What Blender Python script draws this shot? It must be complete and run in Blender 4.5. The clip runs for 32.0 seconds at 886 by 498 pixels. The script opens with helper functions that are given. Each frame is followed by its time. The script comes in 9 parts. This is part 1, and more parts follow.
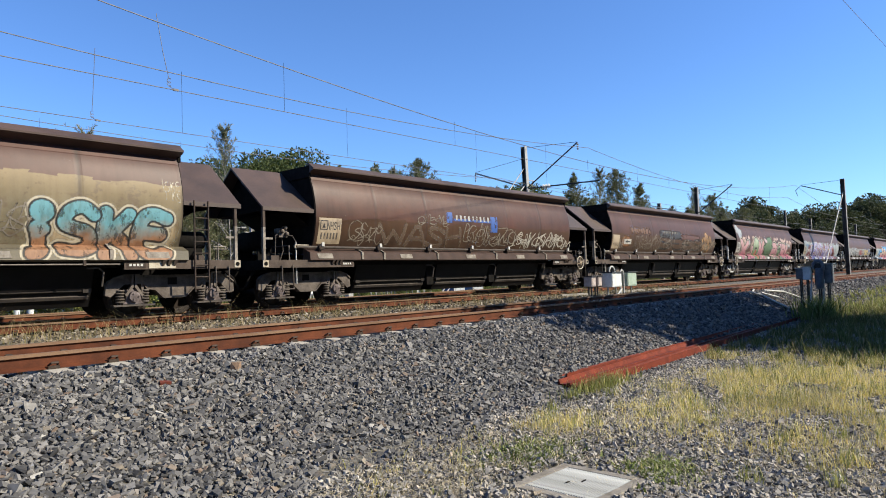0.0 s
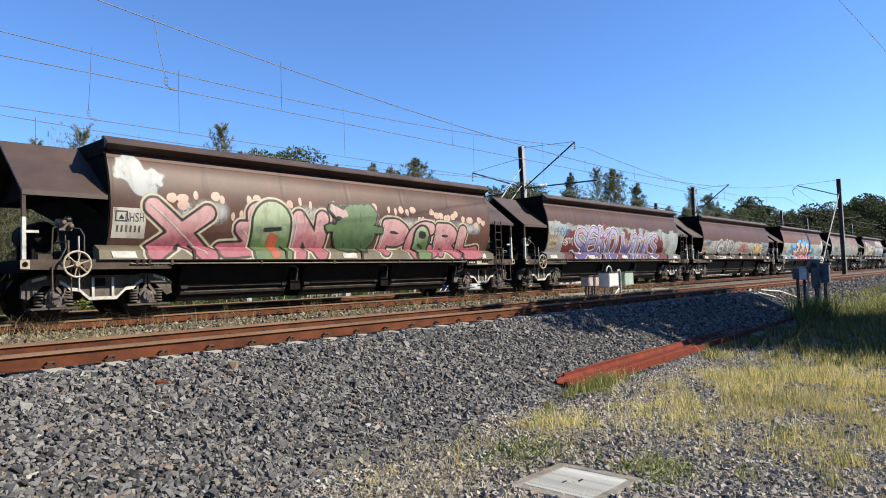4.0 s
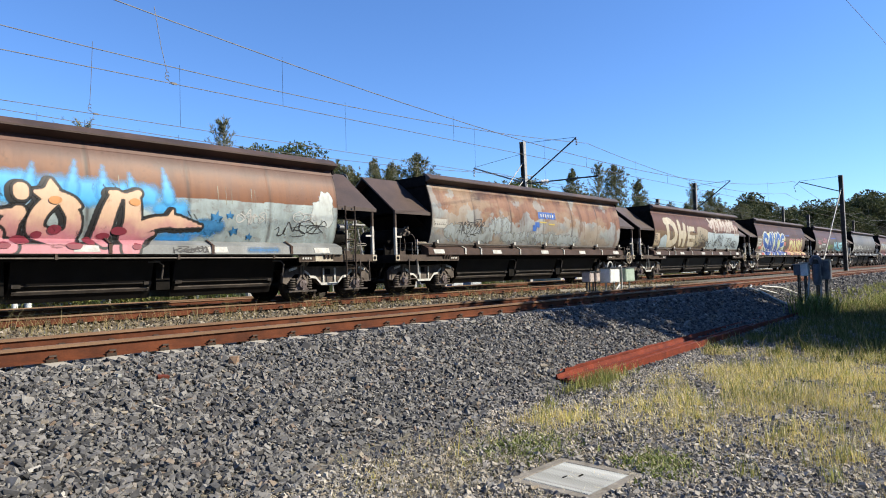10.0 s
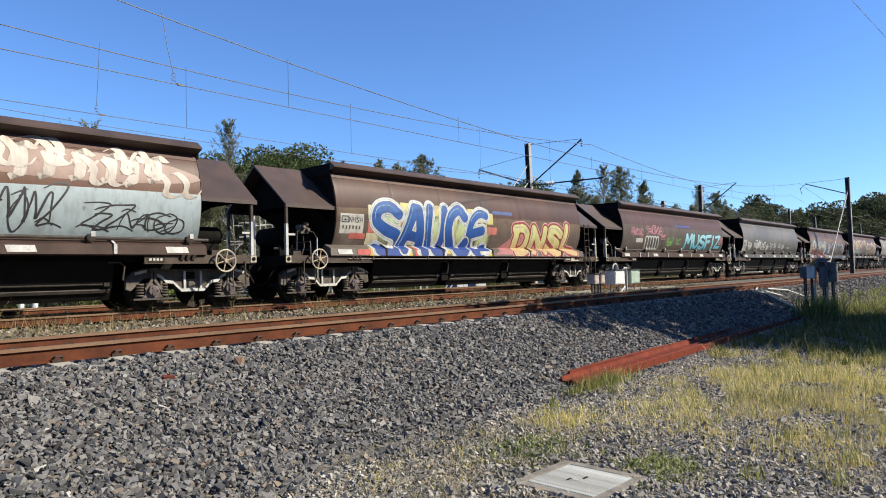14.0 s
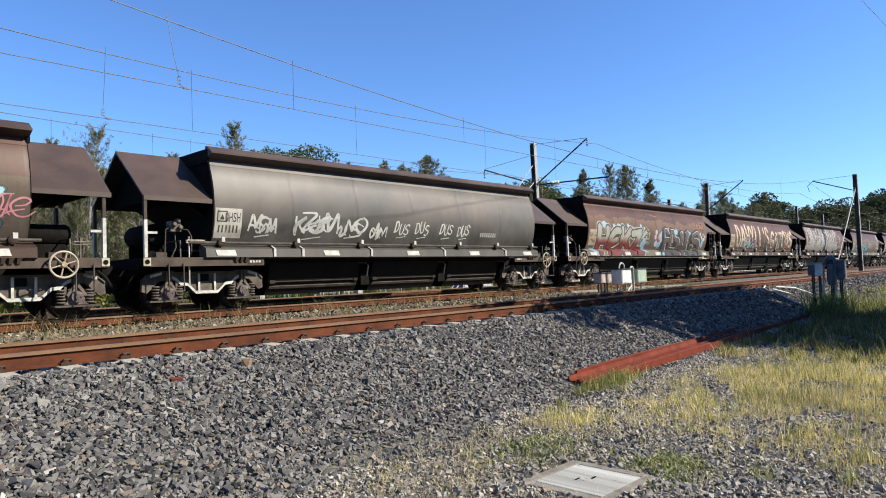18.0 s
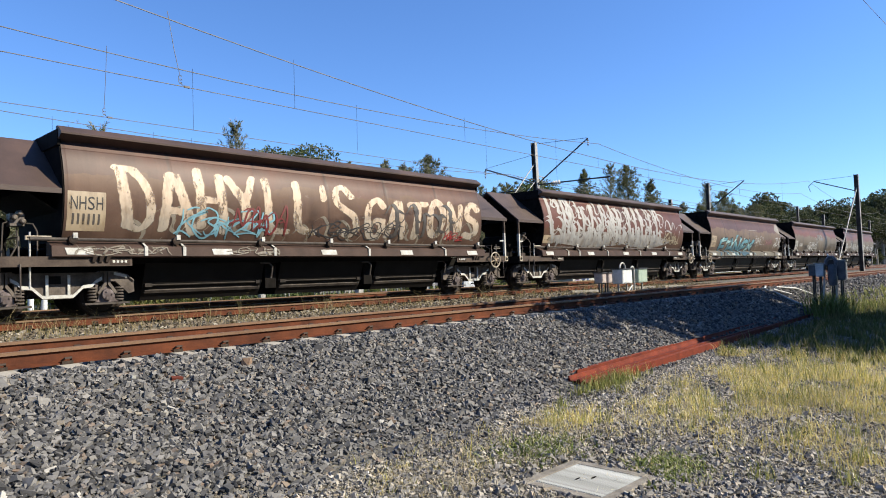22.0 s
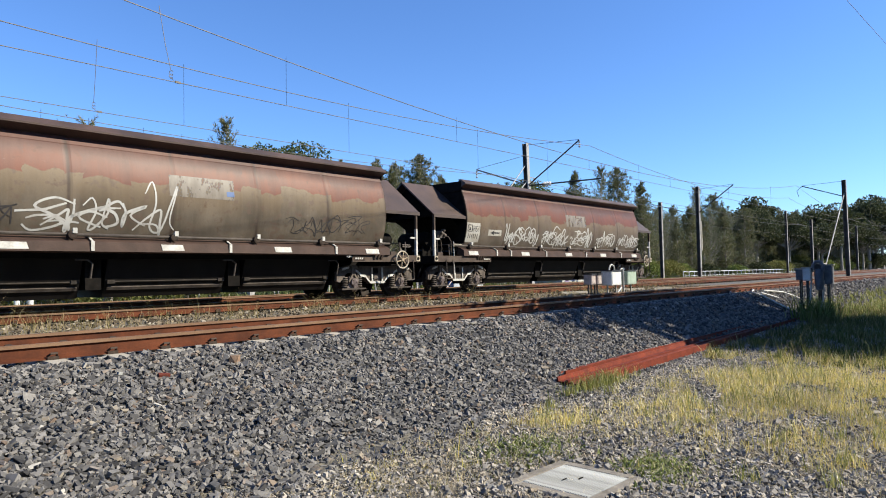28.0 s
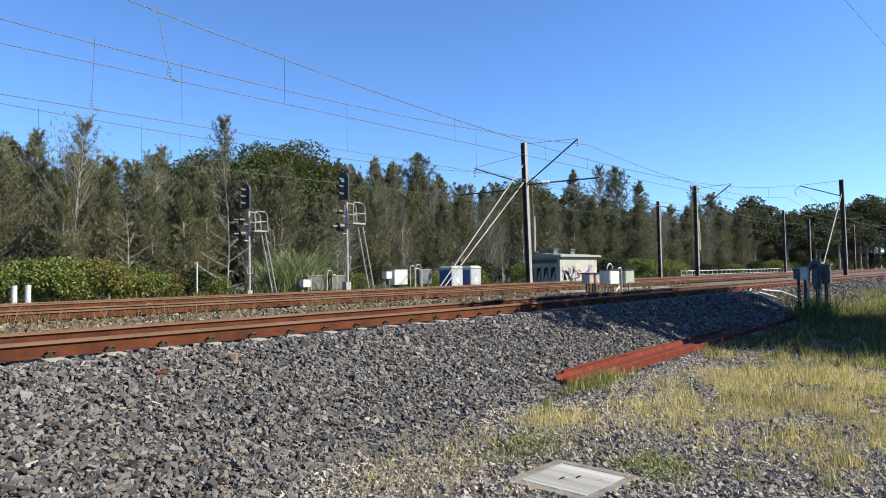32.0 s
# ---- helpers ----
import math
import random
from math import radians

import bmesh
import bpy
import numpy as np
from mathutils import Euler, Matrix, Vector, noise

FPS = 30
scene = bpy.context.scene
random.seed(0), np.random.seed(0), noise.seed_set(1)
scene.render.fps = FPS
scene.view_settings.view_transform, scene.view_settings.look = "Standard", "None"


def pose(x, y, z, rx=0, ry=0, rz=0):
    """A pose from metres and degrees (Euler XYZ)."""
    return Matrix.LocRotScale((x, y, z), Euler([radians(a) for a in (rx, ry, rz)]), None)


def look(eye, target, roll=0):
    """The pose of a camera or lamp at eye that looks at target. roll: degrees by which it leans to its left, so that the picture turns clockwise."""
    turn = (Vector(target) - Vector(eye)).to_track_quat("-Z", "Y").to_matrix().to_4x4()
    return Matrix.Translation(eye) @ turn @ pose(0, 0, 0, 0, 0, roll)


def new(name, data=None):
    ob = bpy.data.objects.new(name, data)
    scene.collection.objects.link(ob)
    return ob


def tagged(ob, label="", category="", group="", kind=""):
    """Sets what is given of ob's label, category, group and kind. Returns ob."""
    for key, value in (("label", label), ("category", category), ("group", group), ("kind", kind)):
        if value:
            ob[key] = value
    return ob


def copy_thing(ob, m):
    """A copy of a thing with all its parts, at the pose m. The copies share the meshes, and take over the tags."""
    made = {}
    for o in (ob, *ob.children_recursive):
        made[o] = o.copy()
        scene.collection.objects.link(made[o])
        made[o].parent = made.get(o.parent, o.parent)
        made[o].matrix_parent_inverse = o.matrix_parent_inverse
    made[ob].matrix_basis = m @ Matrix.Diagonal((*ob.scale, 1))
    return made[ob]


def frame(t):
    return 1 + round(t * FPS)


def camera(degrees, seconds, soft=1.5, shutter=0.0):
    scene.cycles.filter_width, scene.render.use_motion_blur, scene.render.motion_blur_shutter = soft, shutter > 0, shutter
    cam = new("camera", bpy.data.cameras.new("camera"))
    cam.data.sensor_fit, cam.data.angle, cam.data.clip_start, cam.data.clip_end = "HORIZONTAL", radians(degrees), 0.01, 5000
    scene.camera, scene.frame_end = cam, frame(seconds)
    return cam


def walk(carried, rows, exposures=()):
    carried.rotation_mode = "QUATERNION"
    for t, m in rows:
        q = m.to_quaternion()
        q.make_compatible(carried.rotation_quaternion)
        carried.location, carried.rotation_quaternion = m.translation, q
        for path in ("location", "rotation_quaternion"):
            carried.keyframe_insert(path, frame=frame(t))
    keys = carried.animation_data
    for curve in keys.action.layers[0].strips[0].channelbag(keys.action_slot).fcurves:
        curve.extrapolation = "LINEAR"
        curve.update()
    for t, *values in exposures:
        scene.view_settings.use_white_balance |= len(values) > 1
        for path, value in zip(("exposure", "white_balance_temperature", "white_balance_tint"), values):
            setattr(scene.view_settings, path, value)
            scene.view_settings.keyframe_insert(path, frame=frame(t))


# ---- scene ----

# camera: held by hand on one spot, turning slightly
EYE = (0.0, 0.0, 0.628)
TURNS = [
    (0, 92.540, 1.900, -48.368), (0.5, 92.423, 1.832, -48.336), (1, 92.380, 1.773, -48.399), (1.5, 92.379, 1.767, -48.458), (2, 92.400, 1.749, -48.548),
    (2.5, 92.421, 1.733, -48.608), (3, 92.456, 1.838, -48.583), (3.5, 92.496, 1.868, -48.595), (5.5, 92.477, 1.881, -48.683), (6, 92.476, 2.003, -48.600),
    (6.5, 92.463, 1.939, -48.550), (7, 92.436, 1.796, -48.426), (7.5, 92.424, 1.818, -48.223), (8, 92.362, 1.851, -48.177), (8.5, 92.290, 1.841, -48.214),
    (9, 92.229, 1.801, -48.352), (9.5, 92.163, 1.805, -48.485), (10, 92.103, 1.723, -48.521), (10.5, 92.081, 1.654, -48.391), (11, 92.094, 1.612, -48.294),
    (11.5, 92.101, 1.476, -48.238), (12, 92.120, 1.419, -48.175), (12.5, 92.143, 1.458, -48.108), (13, 92.188, 1.544, -48.067), (13.5, 92.219, 1.514, -48.059),
    (14, 92.237, 1.542, -48.110), (14.5, 92.232, 1.607, -48.139), (16.5, 92.252, 2.040, -47.935), (17, 92.258, 2.058, -47.793), (17.5, 92.274, 2.064, -47.661),
    (18, 92.296, 1.989, -47.575), (18.5, 92.287, 1.822, -47.557), (19, 92.271, 1.785, -47.534), (19.5, 92.265, 1.781, -47.476), (20, 92.271, 1.811, -47.404),
    (20.5, 92.259, 1.778, -47.405), (21, 92.228, 1.681, -47.425), (21.5, 92.226, 1.713, -47.450), (22, 92.257, 1.863, -47.521), (22.5, 92.269, 1.884, -47.645),
    (23, 92.236, 1.802, -47.824), (23.5, 92.189, 1.694, -48.075), (24, 92.165, 1.674, -48.357), (24.5, 92.116, 1.680, -48.539), (25, 92.111, 1.696, -48.667),
    (25.5, 92.098, 1.660, -48.834), (27.5, 92.196, 1.317, -48.419), (28, 92.201, 1.156, -48.379), (28.5, 92.248, 1.053, -48.415), (29, 92.249, 0.968, -48.468),
    (29.5, 92.285, 0.975, -48.546), (30, 92.320, 1.078, -48.618), (30.5, 92.339, 1.126, -48.725), (31, 92.326, 1.177, -48.801), (31.5, 92.227, 1.261, -48.666),
    (32, 92.091, 1.048, -48.544),
]
cam = camera(67.23, 32.0, soft=1.0)
# the picture darkens a little when pale wagons pass
STOPS = [(0, 1.0), (1, 0.98), (2, 1.04), (3, 1.05), (6, 0.95), (7, 1.04), (9, 1.0), (10, 1.04), (12, 1.0), (14, 0.93), (17, 0.94), (18, 1.03), (21, 1.045), (25, 1.03), (28, 1.07), (30, 1.07), (32, 1.045)]
walk(cam, [(t, pose(*EYE, a, b, c)) for t, a, b, c in TURNS], STOPS)

# ---- world and sun ----
SUN_DIR = Vector((0.62, -0.95, 0.86)).normalized()
world = bpy.data.worlds.new("sky")
scene.world = world
world.use_nodes = True
wn = world.node_tree
sky = wn.nodes.new("ShaderNodeTexSky")
sky.sky_type = "NISHITA"
sky.sun_disc = False
sky.sun_elevation = math.asin(SUN_DIR.z)
sky.sun_rotation = math.atan2(SUN_DIR.x, SUN_DIR.y)
sky.air_density, sky.dust_density, sky.ozone_density = 1.0, 0.05, 3.2
wn.nodes["Background"].inputs[1].default_value = 0.079
tint = wn.nodes.new("ShaderNodeMix")
tint.data_type, tint.blend_type = "RGBA", "MULTIPLY"
tint.inputs[0].default_value = 1.0
tint.inputs[7].default_value = (0.67, 0.93, 1.30, 1)
wn.links.new(sky.outputs[0], tint.inputs[6])
wn.links.new(tint.outputs[2], wn.nodes["Background"].inputs[0])
sun = new("sun", bpy.data.lights.new("sun", "SUN"))
sun.data.energy, sun.data.angle, sun.data.color = 5.0, radians(0.5), (0.975, 0.90, 0.735)
sun.matrix_world = look(SUN_DIR * 100, (0, 0, 0))

# ---- materials ----
def deep(c, k=0.8):
    return tuple(k * v for v in c)


def ramp(nt, fac, stops):
    n = nt.nodes.new("ShaderNodeValToRGB")
    n.color_ramp.elements[0].position, n.color_ramp.elements[0].color = stops[0][0], (*stops[0][1], 1)
    n.color_ramp.elements[1].position, n.color_ramp.elements[1].color = stops[-1][0], (*stops[-1][1], 1)
    for p, c in stops[1:-1]:
        n.color_ramp.elements.new(p).color = (*c, 1)
    nt.links.new(fac, n.inputs[0])
    return n.outputs[0]


def noise_out(nt, scale, detail=5.0, stretch=(1, 1, 1), coords="Object", rough=0.6):
    tc = nt.nodes.new("ShaderNodeTexCoord")
    mp = nt.nodes.new("ShaderNodeMapping")
    mp.inputs["Scale"].default_value = stretch
    nz = nt.nodes.new("ShaderNodeTexNoise")
    nz.inputs["Scale"].default_value, nz.inputs["Detail"].default_value = scale, detail
    nz.inputs["Roughness"].default_value = rough
    nt.links.new(tc.outputs[coords], mp.inputs[0])
    nt.links.new(mp.outputs[0], nz.inputs["Vector"])
    return nz.outputs["Fac"]


def mixed(nt, fac, a, b, blend="MIX"):
    n = nt.nodes.new("ShaderNodeMix")
    n.data_type, n.blend_type = "RGBA", blend
    for sock, v in ((n.inputs[0], fac), (n.inputs[6], a), (n.inputs[7], b)):
        if isinstance(v, (int, float)):
            sock.default_value = v
        elif isinstance(v, tuple):
            sock.default_value = (*v, 1)
        else:
            nt.links.new(v, sock)
    return n.outputs[2]


def bsdf(name):
    m = bpy.data.materials.new(name)
    m.use_nodes = True
    return m, m.node_tree, m.node_tree.nodes["Principled BSDF"]


def bump(nt, sh, height, dist, strength=0.6):
    b = nt.nodes.new("ShaderNodeBump")
    b.inputs["Distance"].default_value, b.inputs["Strength"].default_value = dist, strength
    nt.links.new(height, b.inputs["Height"])
    nt.links.new(b.outputs[0], sh.inputs["Normal"])


def plain(name, c1, c2, rough=0.7, metal=0.0, scale=6.0, fine=40.0, dist=0.004, stretch=(1, 1, 1), lo=0.35, hi=0.65):
    """Two colours mixed by broad stains, darkened by fine grain, with a fine relief."""
    m, nt, sh = bsdf(name)
    big = noise_out(nt, scale, stretch=stretch)
    small = noise_out(nt, fine, 4.0)
    col = ramp(nt, big, [(lo, deep(c1)), (hi, deep(c2))])
    grain = ramp(nt, small, [(0.3, (0.72, 0.72, 0.72)), (0.7, (1.12, 1.12, 1.12))])
    nt.links.new(mixed(nt, 0.8, col, grain, "MULTIPLY"), sh.inputs["Base Color"])
    sh.inputs["Roughness"].default_value, sh.inputs["Metallic"].default_value = rough, metal
    if rough > 0.6:
        sh.inputs["Specular IOR Level"].default_value = 0.2
    bump(nt, sh, small, dist)
    return m


def per_piece(name, stops, rough=0.8, fine=30.0, dist=0.004, island=False):
    """A colour that differs from piece to piece."""
    m, nt, sh = bsdf(name)
    if island:
        rnd = nt.nodes.new("ShaderNodeNewGeometry").outputs["Random Per Island"]
    else:
        rnd = nt.nodes.new("ShaderNodeObjectInfo").outputs["Random"]
    col = ramp(nt, rnd, [(p, deep(c)) for p, c in stops])
    small = noise_out(nt, fine, 4.0)
    grain = ramp(nt, small, [(0.3, (0.7, 0.7, 0.7)), (0.7, (1.15, 1.15, 1.15))])
    nt.links.new(mixed(nt, 0.8, col, grain, "MULTIPLY"), sh.inputs["Base Color"])
    sh.inputs["Roughness"].default_value = rough
    sh.inputs["Specular IOR Level"].default_value = 0.2
    bump(nt, sh, small, dist)
    return m


RUST_RAIL = plain("rusty_rail_steel", (0.066, 0.019, 0.008), (0.142, 0.041, 0.016), 0.75, 0.0, 3.0, 60.0, 0.002)
RAIL_TOP = plain("worn_rail_head", (0.15, 0.078, 0.040), (0.23, 0.13, 0.072), 0.55, 0.1, 3.0, 60.0, 0.001, (0.3, 1, 1))
SCRAP = plain("orange_rust", (0.11, 0.019, 0.009), (0.20, 0.036, 0.015), 0.8, 0.0, 4.0, 50.0, 0.003)
CONCRETE = plain("pale_concrete", (0.33, 0.30, 0.25), (0.45, 0.41, 0.35), 0.85, 0.0, 5.0, 60.0, 0.003)
DARK_IRON = plain("dark_clip_iron", (0.025, 0.018, 0.014), (0.06, 0.04, 0.03), 0.7)
# near-black for grimy steel, and for wagon ends with shade in the colour
BLACK_GRIME_SHADE = plain("black_grime_and_shade", (0.006, 0.0055, 0.005), (0.014, 0.012, 0.011), 0.95)
BLACK_GRIME_SHADE.node_tree.nodes["Principled BSDF"].inputs["Specular IOR Level"].default_value = 0.1
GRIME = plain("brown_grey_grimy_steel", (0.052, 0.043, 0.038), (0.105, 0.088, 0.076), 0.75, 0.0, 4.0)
HOOD = plain("faded_brown_hood_paint", (0.040, 0.024, 0.019), (0.084, 0.050, 0.039), 0.6, 0.0, 1.0)
WHITE = plain("weathered_white_paint", (0.40, 0.39, 0.36), (0.58, 0.57, 0.54), 0.6)
MAST_STEEL = plain("galvanised_mast_steel", (0.30, 0.29, 0.27), (0.42, 0.41, 0.39), 0.6, 0.1)
# column steel twice: a tone for the lit face, one for the shaded sides
LIT_COLUMN = plain("weathered_column_lit_side", (0.19, 0.18, 0.17), (0.38, 0.37, 0.35), 0.7, 0.0, 1.5)
SHADED_COLUMN = plain("brown_column_shaded_side", (0.045, 0.038, 0.034), (0.10, 0.088, 0.08), 0.75, 0.0, 1.5)
WIRE = plain("weathered_copper_wire", (0.10, 0.092, 0.088), (0.17, 0.155, 0.145), 0.6, 0.2)
DARK_STEEL = plain("dark_painted_steel", (0.02, 0.02, 0.022), (0.045, 0.045, 0.048), 0.5)

# ---- mesh helpers ----
def box(bm, x0, x1, y0, y1, z0, z1, m=None):
    vs = [bm.verts.new((x, y, z)) for x in (x0, x1) for y in (y0, y1) for z in (z0, z1)]
    if m is not None:
        for v in vs:
            v.co = m @ v.co
    for f in ((0, 1, 3, 2), (4, 6, 7, 5), (0, 4, 5, 1), (2, 3, 7, 6), (0, 2, 6, 4), (1, 5, 7, 3)):
        bm.faces.new([vs[i] for i in f])
    return vs


def rod(bm, a, b, r, n=6, r2=None):
    a, b = Vector(a), Vector(b)
    q = (b - a).to_track_quat("Z", "Y").to_matrix()
    r2 = r if r2 is None else r2
    ends = []
    for p, rr in ((a, r), (b, r2)):
        ends.append([bm.verts.new(p + q @ Vector((rr * math.cos(k * math.tau / n), rr * math.sin(k * math.tau / n), 0))) for k in range(n)])
    for k in range(n):
        bm.faces.new((ends[0][k], ends[0][(k + 1) % n], ends[1][(k + 1) % n], ends[1][k]))
    bm.faces.new(ends[0][::-1])
    bm.faces.new(ends[1])


def tube(bm, pts, r, n=6):
    """A bent pipe through the points."""
    pts = [Vector(p) for p in pts]
    rings = []
    for i, p in enumerate(pts):
        d = (pts[min(i + 1, len(pts) - 1)] - pts[max(i - 1, 0)]).normalized()
        q = d.to_track_quat("Z", "Y").to_matrix()
        rings.append([bm.verts.new(p + q @ Vector((r * math.cos(k * math.tau / n), r * math.sin(k * math.tau / n), 0))) for k in range(n)])
    for u, v in zip(rings, rings[1:]):
        shift = min(range(n), key=lambda s: sum((u[k].co - v[(k + s) % n].co).length for k in range(n)))
        for k in range(n):
            bm.faces.new((u[k], u[(k + 1) % n], v[(k + 1 + shift) % n], v[(k + shift) % n]))
    bm.faces.new(rings[0][::-1])
    bm.faces.new(rings[-1])


def loft(bm, sections, closed=True, caps=True):
    """Skin between equal rings of points."""
    rings = [[bm.verts.new(p) for p in s] for s in sections]
    n = len(rings[0])
    for u, v in zip(rings, rings[1:]):
        for k in range(n if closed else n - 1):
            bm.faces.new((u[k], u[(k + 1) % n], v[(k + 1) % n], v[k]))
    if caps and closed:
        bm.faces.new(rings[0][::-1])
        bm.faces.new(rings[-1])
    return rings


def extrude_x(bm, profile, x0, x1):
    loft(bm, [[(x, y, z) for y, z in profile] for x in (x0, x1)])


def ring(bm, c, r, tube_r, axis="y", n=20, m=6):
    c = Vector(c)
    rows = []
    for i in range(n):
        a = i * math.tau / n
        row = []
        for j in range(m):
            b = j * math.tau / m
            rr, h = r + tube_r * math.cos(b), tube_r * math.sin(b)
            u, v = rr * math.cos(a), rr * math.sin(a)
            row.append(bm.verts.new(c + Vector({"y": (u, h, v), "x": (h, u, v), "z": (u, v, h)}[axis])))
        rows.append(row)
    for i in range(n):
        for j in range(m):
            bm.faces.new((rows[i][j], rows[(i + 1) % n][j], rows[(i + 1) % n][(j + 1) % m], rows[i][(j + 1) % m]))


def mesh_of(name, bm, material, smooth=False):
    bmesh.ops.recalc_face_normals(bm, faces=bm.faces[:])
    me = bpy.data.meshes.new(name)
    bm.to_mesh(me)
    bm.free()
    for m in material if isinstance(material, (list, tuple)) else (material,):
        me.materials.append(m)
    if smooth:
        me.polygons.foreach_set("use_smooth", [True] * len(me.polygons))
        try:
            me.set_sharp_from_angle(angle=radians(35))
        except AttributeError:
            pass
    return me


def part(name, bm, material, parent=None, label="", smooth=False, at=None):
    ob = new(name, mesh_of(name, bm, material, smooth))
    ob.parent = parent
    if at is not None:
        ob.matrix_basis = at
    if label:
        ob["label"] = label
    return ob


def share(name, me, parent, at, label=""):
    ob = new(name, me)
    ob.parent = parent
    ob.matrix_basis = at
    if label:
        ob["label"] = label
    return ob


def thing(name, m, label, category, group="", kind=""):
    ob = new(name)
    ob.empty_display_size = 0.2
    ob.matrix_basis = m
    return tagged(ob, label, category, group, kind)


def fast_mesh(name, verts, faces, material, smooth=False):
    """A mesh from arrays; faces all of one size."""
    me = bpy.data.meshes.new(name)
    k = faces.shape[1]
    me.vertices.add(len(verts))
    me.vertices.foreach_set("co", verts.astype(np.float32).ravel())
    me.loops.add(faces.size)
    me.loops.foreach_set("vertex_index", faces.astype(np.int32).ravel())
    me.polygons.add(len(faces))
    me.polygons.foreach_set("loop_start", np.arange(0, faces.size, k, dtype=np.int32))
    me.polygons.foreach_set("use_smooth", [False] * len(faces))
    me.update(calc_edges=True)
    me.materials.append(material)
    return me


# ---- lie of the land: y runs away from the camera across the tracks ----
T1, T2, T3 = 8.48, 15.8, 21.0
GAUGE = 1.505


def ground_z(x, y):
    """Height of the soil below the stones."""
    toe = min(5.4, max(4.4, 4.6 + 0.11 * (x - 3.0)))
    if y < toe:
        z = -1.05
    elif y < 7.0:
        z = -1.05 + 0.82 * (y - toe) / (7.0 - toe)
    elif y < 24.0:
        z = -0.23
    elif y < 27.0:
        z = -0.23 - 0.72 * (y - 24.0) / 3.0
    else:
        z = -0.95
    return z


def make_ground():
    xs = sorted(set([-400, -200, -100, -60, -30] + [-20 + 1.0 * i for i in range(0, 121)] + [110, 130, 160, 200, 260, 340, 450, 700, 1200, 2500]))
    ys = sorted(set([-400, -150, -60, -30, -15] + [-10 + 0.5 * i for i in range(0, 90)] + [36, 40, 50, 70, 100, 200, 500, 1500]))
    bm = bmesh.new()
    grid = [[bm.verts.new((x, y, ground_z(x, y) + (0.03 * noise.noise((x * 0.4, y * 0.4, 0)) if -20 < x < 100 and y < 5 else 0))) for y in ys] for x in xs]
    for i in range(len(xs) - 1):
        for j in range(len(ys) - 1):
            bm.faces.new((grid[i][j], grid[i + 1][j], grid[i + 1][j + 1], grid[i][j + 1]))
    ob = new("ground", mesh_of("ground", bm, GROUND, True))
    return tagged(ob, "dusty soil with dark ballast gravel and dry grass", "ground", kind="structure")


def ground_material():
    m, nt, sh = bsdf("ground_soil")
    small = noise_out(nt, 14.0, 6.0)
    big = noise_out(nt, 0.6, 4.0)
    soil = ramp(nt, small, [(0.3, (0.032, 0.030, 0.029)), (0.5, (0.08, 0.075, 0.07)), (0.7, (0.136, 0.126, 0.116))])
    warm = ramp(nt, small, [(0.3, (0.04, 0.036, 0.028)), (0.7, (0.16, 0.14, 0.104))])
    nt.links.new(mixed(nt, ramp(nt, big, [(0.45, (0, 0, 0)), (0.6, (1, 1, 1))]), soil, warm), sh.inputs["Base Color"])
    sh.inputs["Roughness"].default_value = 0.95
    bump(nt, sh, small, 0.05, 0.9)
    return m


GROUND = ground_material()
ground = make_ground()


def rail_profile():
    h = [(0.036, 0.0), (0.036, -0.035), (0.009, -0.05), (0.009, -0.14), (0.073, -0.158), (0.073, -0.17)]
    return [(y, z) for y, z in h] + [(-y, z) for y, z in reversed(h)]


X0, X1 = -40.0, 420.0


def make_track(name, yc, label):
    tr = thing(name, pose(0, yc, 0), label, "railway track", kind="structure")
    prof = rail_profile()
    xs = [X0, 0, 60, 90, 120, 150, 200, 260, 340, X1]
    for side in (-1, 1):
        bm = bmesh.new()
        loft(bm, [[(x, side * GAUGE / 2 + y, z) for y, z in prof] for x in xs])
        rail = part("rail", bm, [RUST_RAIL, RAIL_TOP], tr)
        for f in rail.data.polygons:
            if f.center.z > -0.04:
                f.material_index = 1
    return tr


for nm, yy, lb in (("track_near", T1, "rusty unused rails on pale concrete sleepers in dark ballast"),
                   ("track_middle", T2, "rusty rails in pale ballast under the train"),
                   ("track_far", T3, "rusty rails on the far side of the line")):
    make_track(nm, yy, lb)

# ---- hopper wagon ----
SIDE = [(1.26, 1.55), (1.36, 1.75), (1.44, 2.0), (1.49, 2.3), (1.50, 2.55), (1.47, 2.85), (1.40, 3.15), (1.308, 3.40), (1.312, 3.42), (1.205, 3.64)]
SKIRT = [(1.54, 1.24), (1.52, 1.44)] + SIDE


def lathe(bm, prof, c=(0, 0, 0), n=20):
    """Turn (radius, along y) round the y axis at c."""
    c = Vector(c)
    rings = [[bm.verts.new(c + Vector((r * math.cos(i * math.tau / n), y, r * math.sin(i * math.tau / n)))) for i in range(n)] for r, y in prof]
    for u, v in zip(rings, rings[1:]):
        for i in range(n):
            bm.faces.new((u[i], u[(i + 1) % n], v[(i + 1) % n], v[i]))
    bm.faces.new(rings[0][::-1])
    bm.faces.new(rings[-1])


def plate(bm, outline, y0, y1):
    """An upright plate cut to an outline of (x, z), between two depths."""
    a = [bm.verts.new((x, y0, z)) for x, z in outline]
    b = [bm.verts.new((x, y1, z)) for x, z in outline]
    n = len(a)
    for i in range(n):
        bm.faces.new((a[i], a[(i + 1) % n], b[(i + 1) % n], b[i]))
    bm.faces.new(a[::-1])
    bm.faces.new(b)


BOGIE_GREY = plain("grimy_brown_cast_steel", (0.060, 0.048, 0.041), (0.150, 0.124, 0.106), 0.75, 0.0, 3.0)
AXLE = plain("dusty_mauve_axle_box", (0.075, 0.058, 0.056), (0.19, 0.155, 0.155), 0.7)


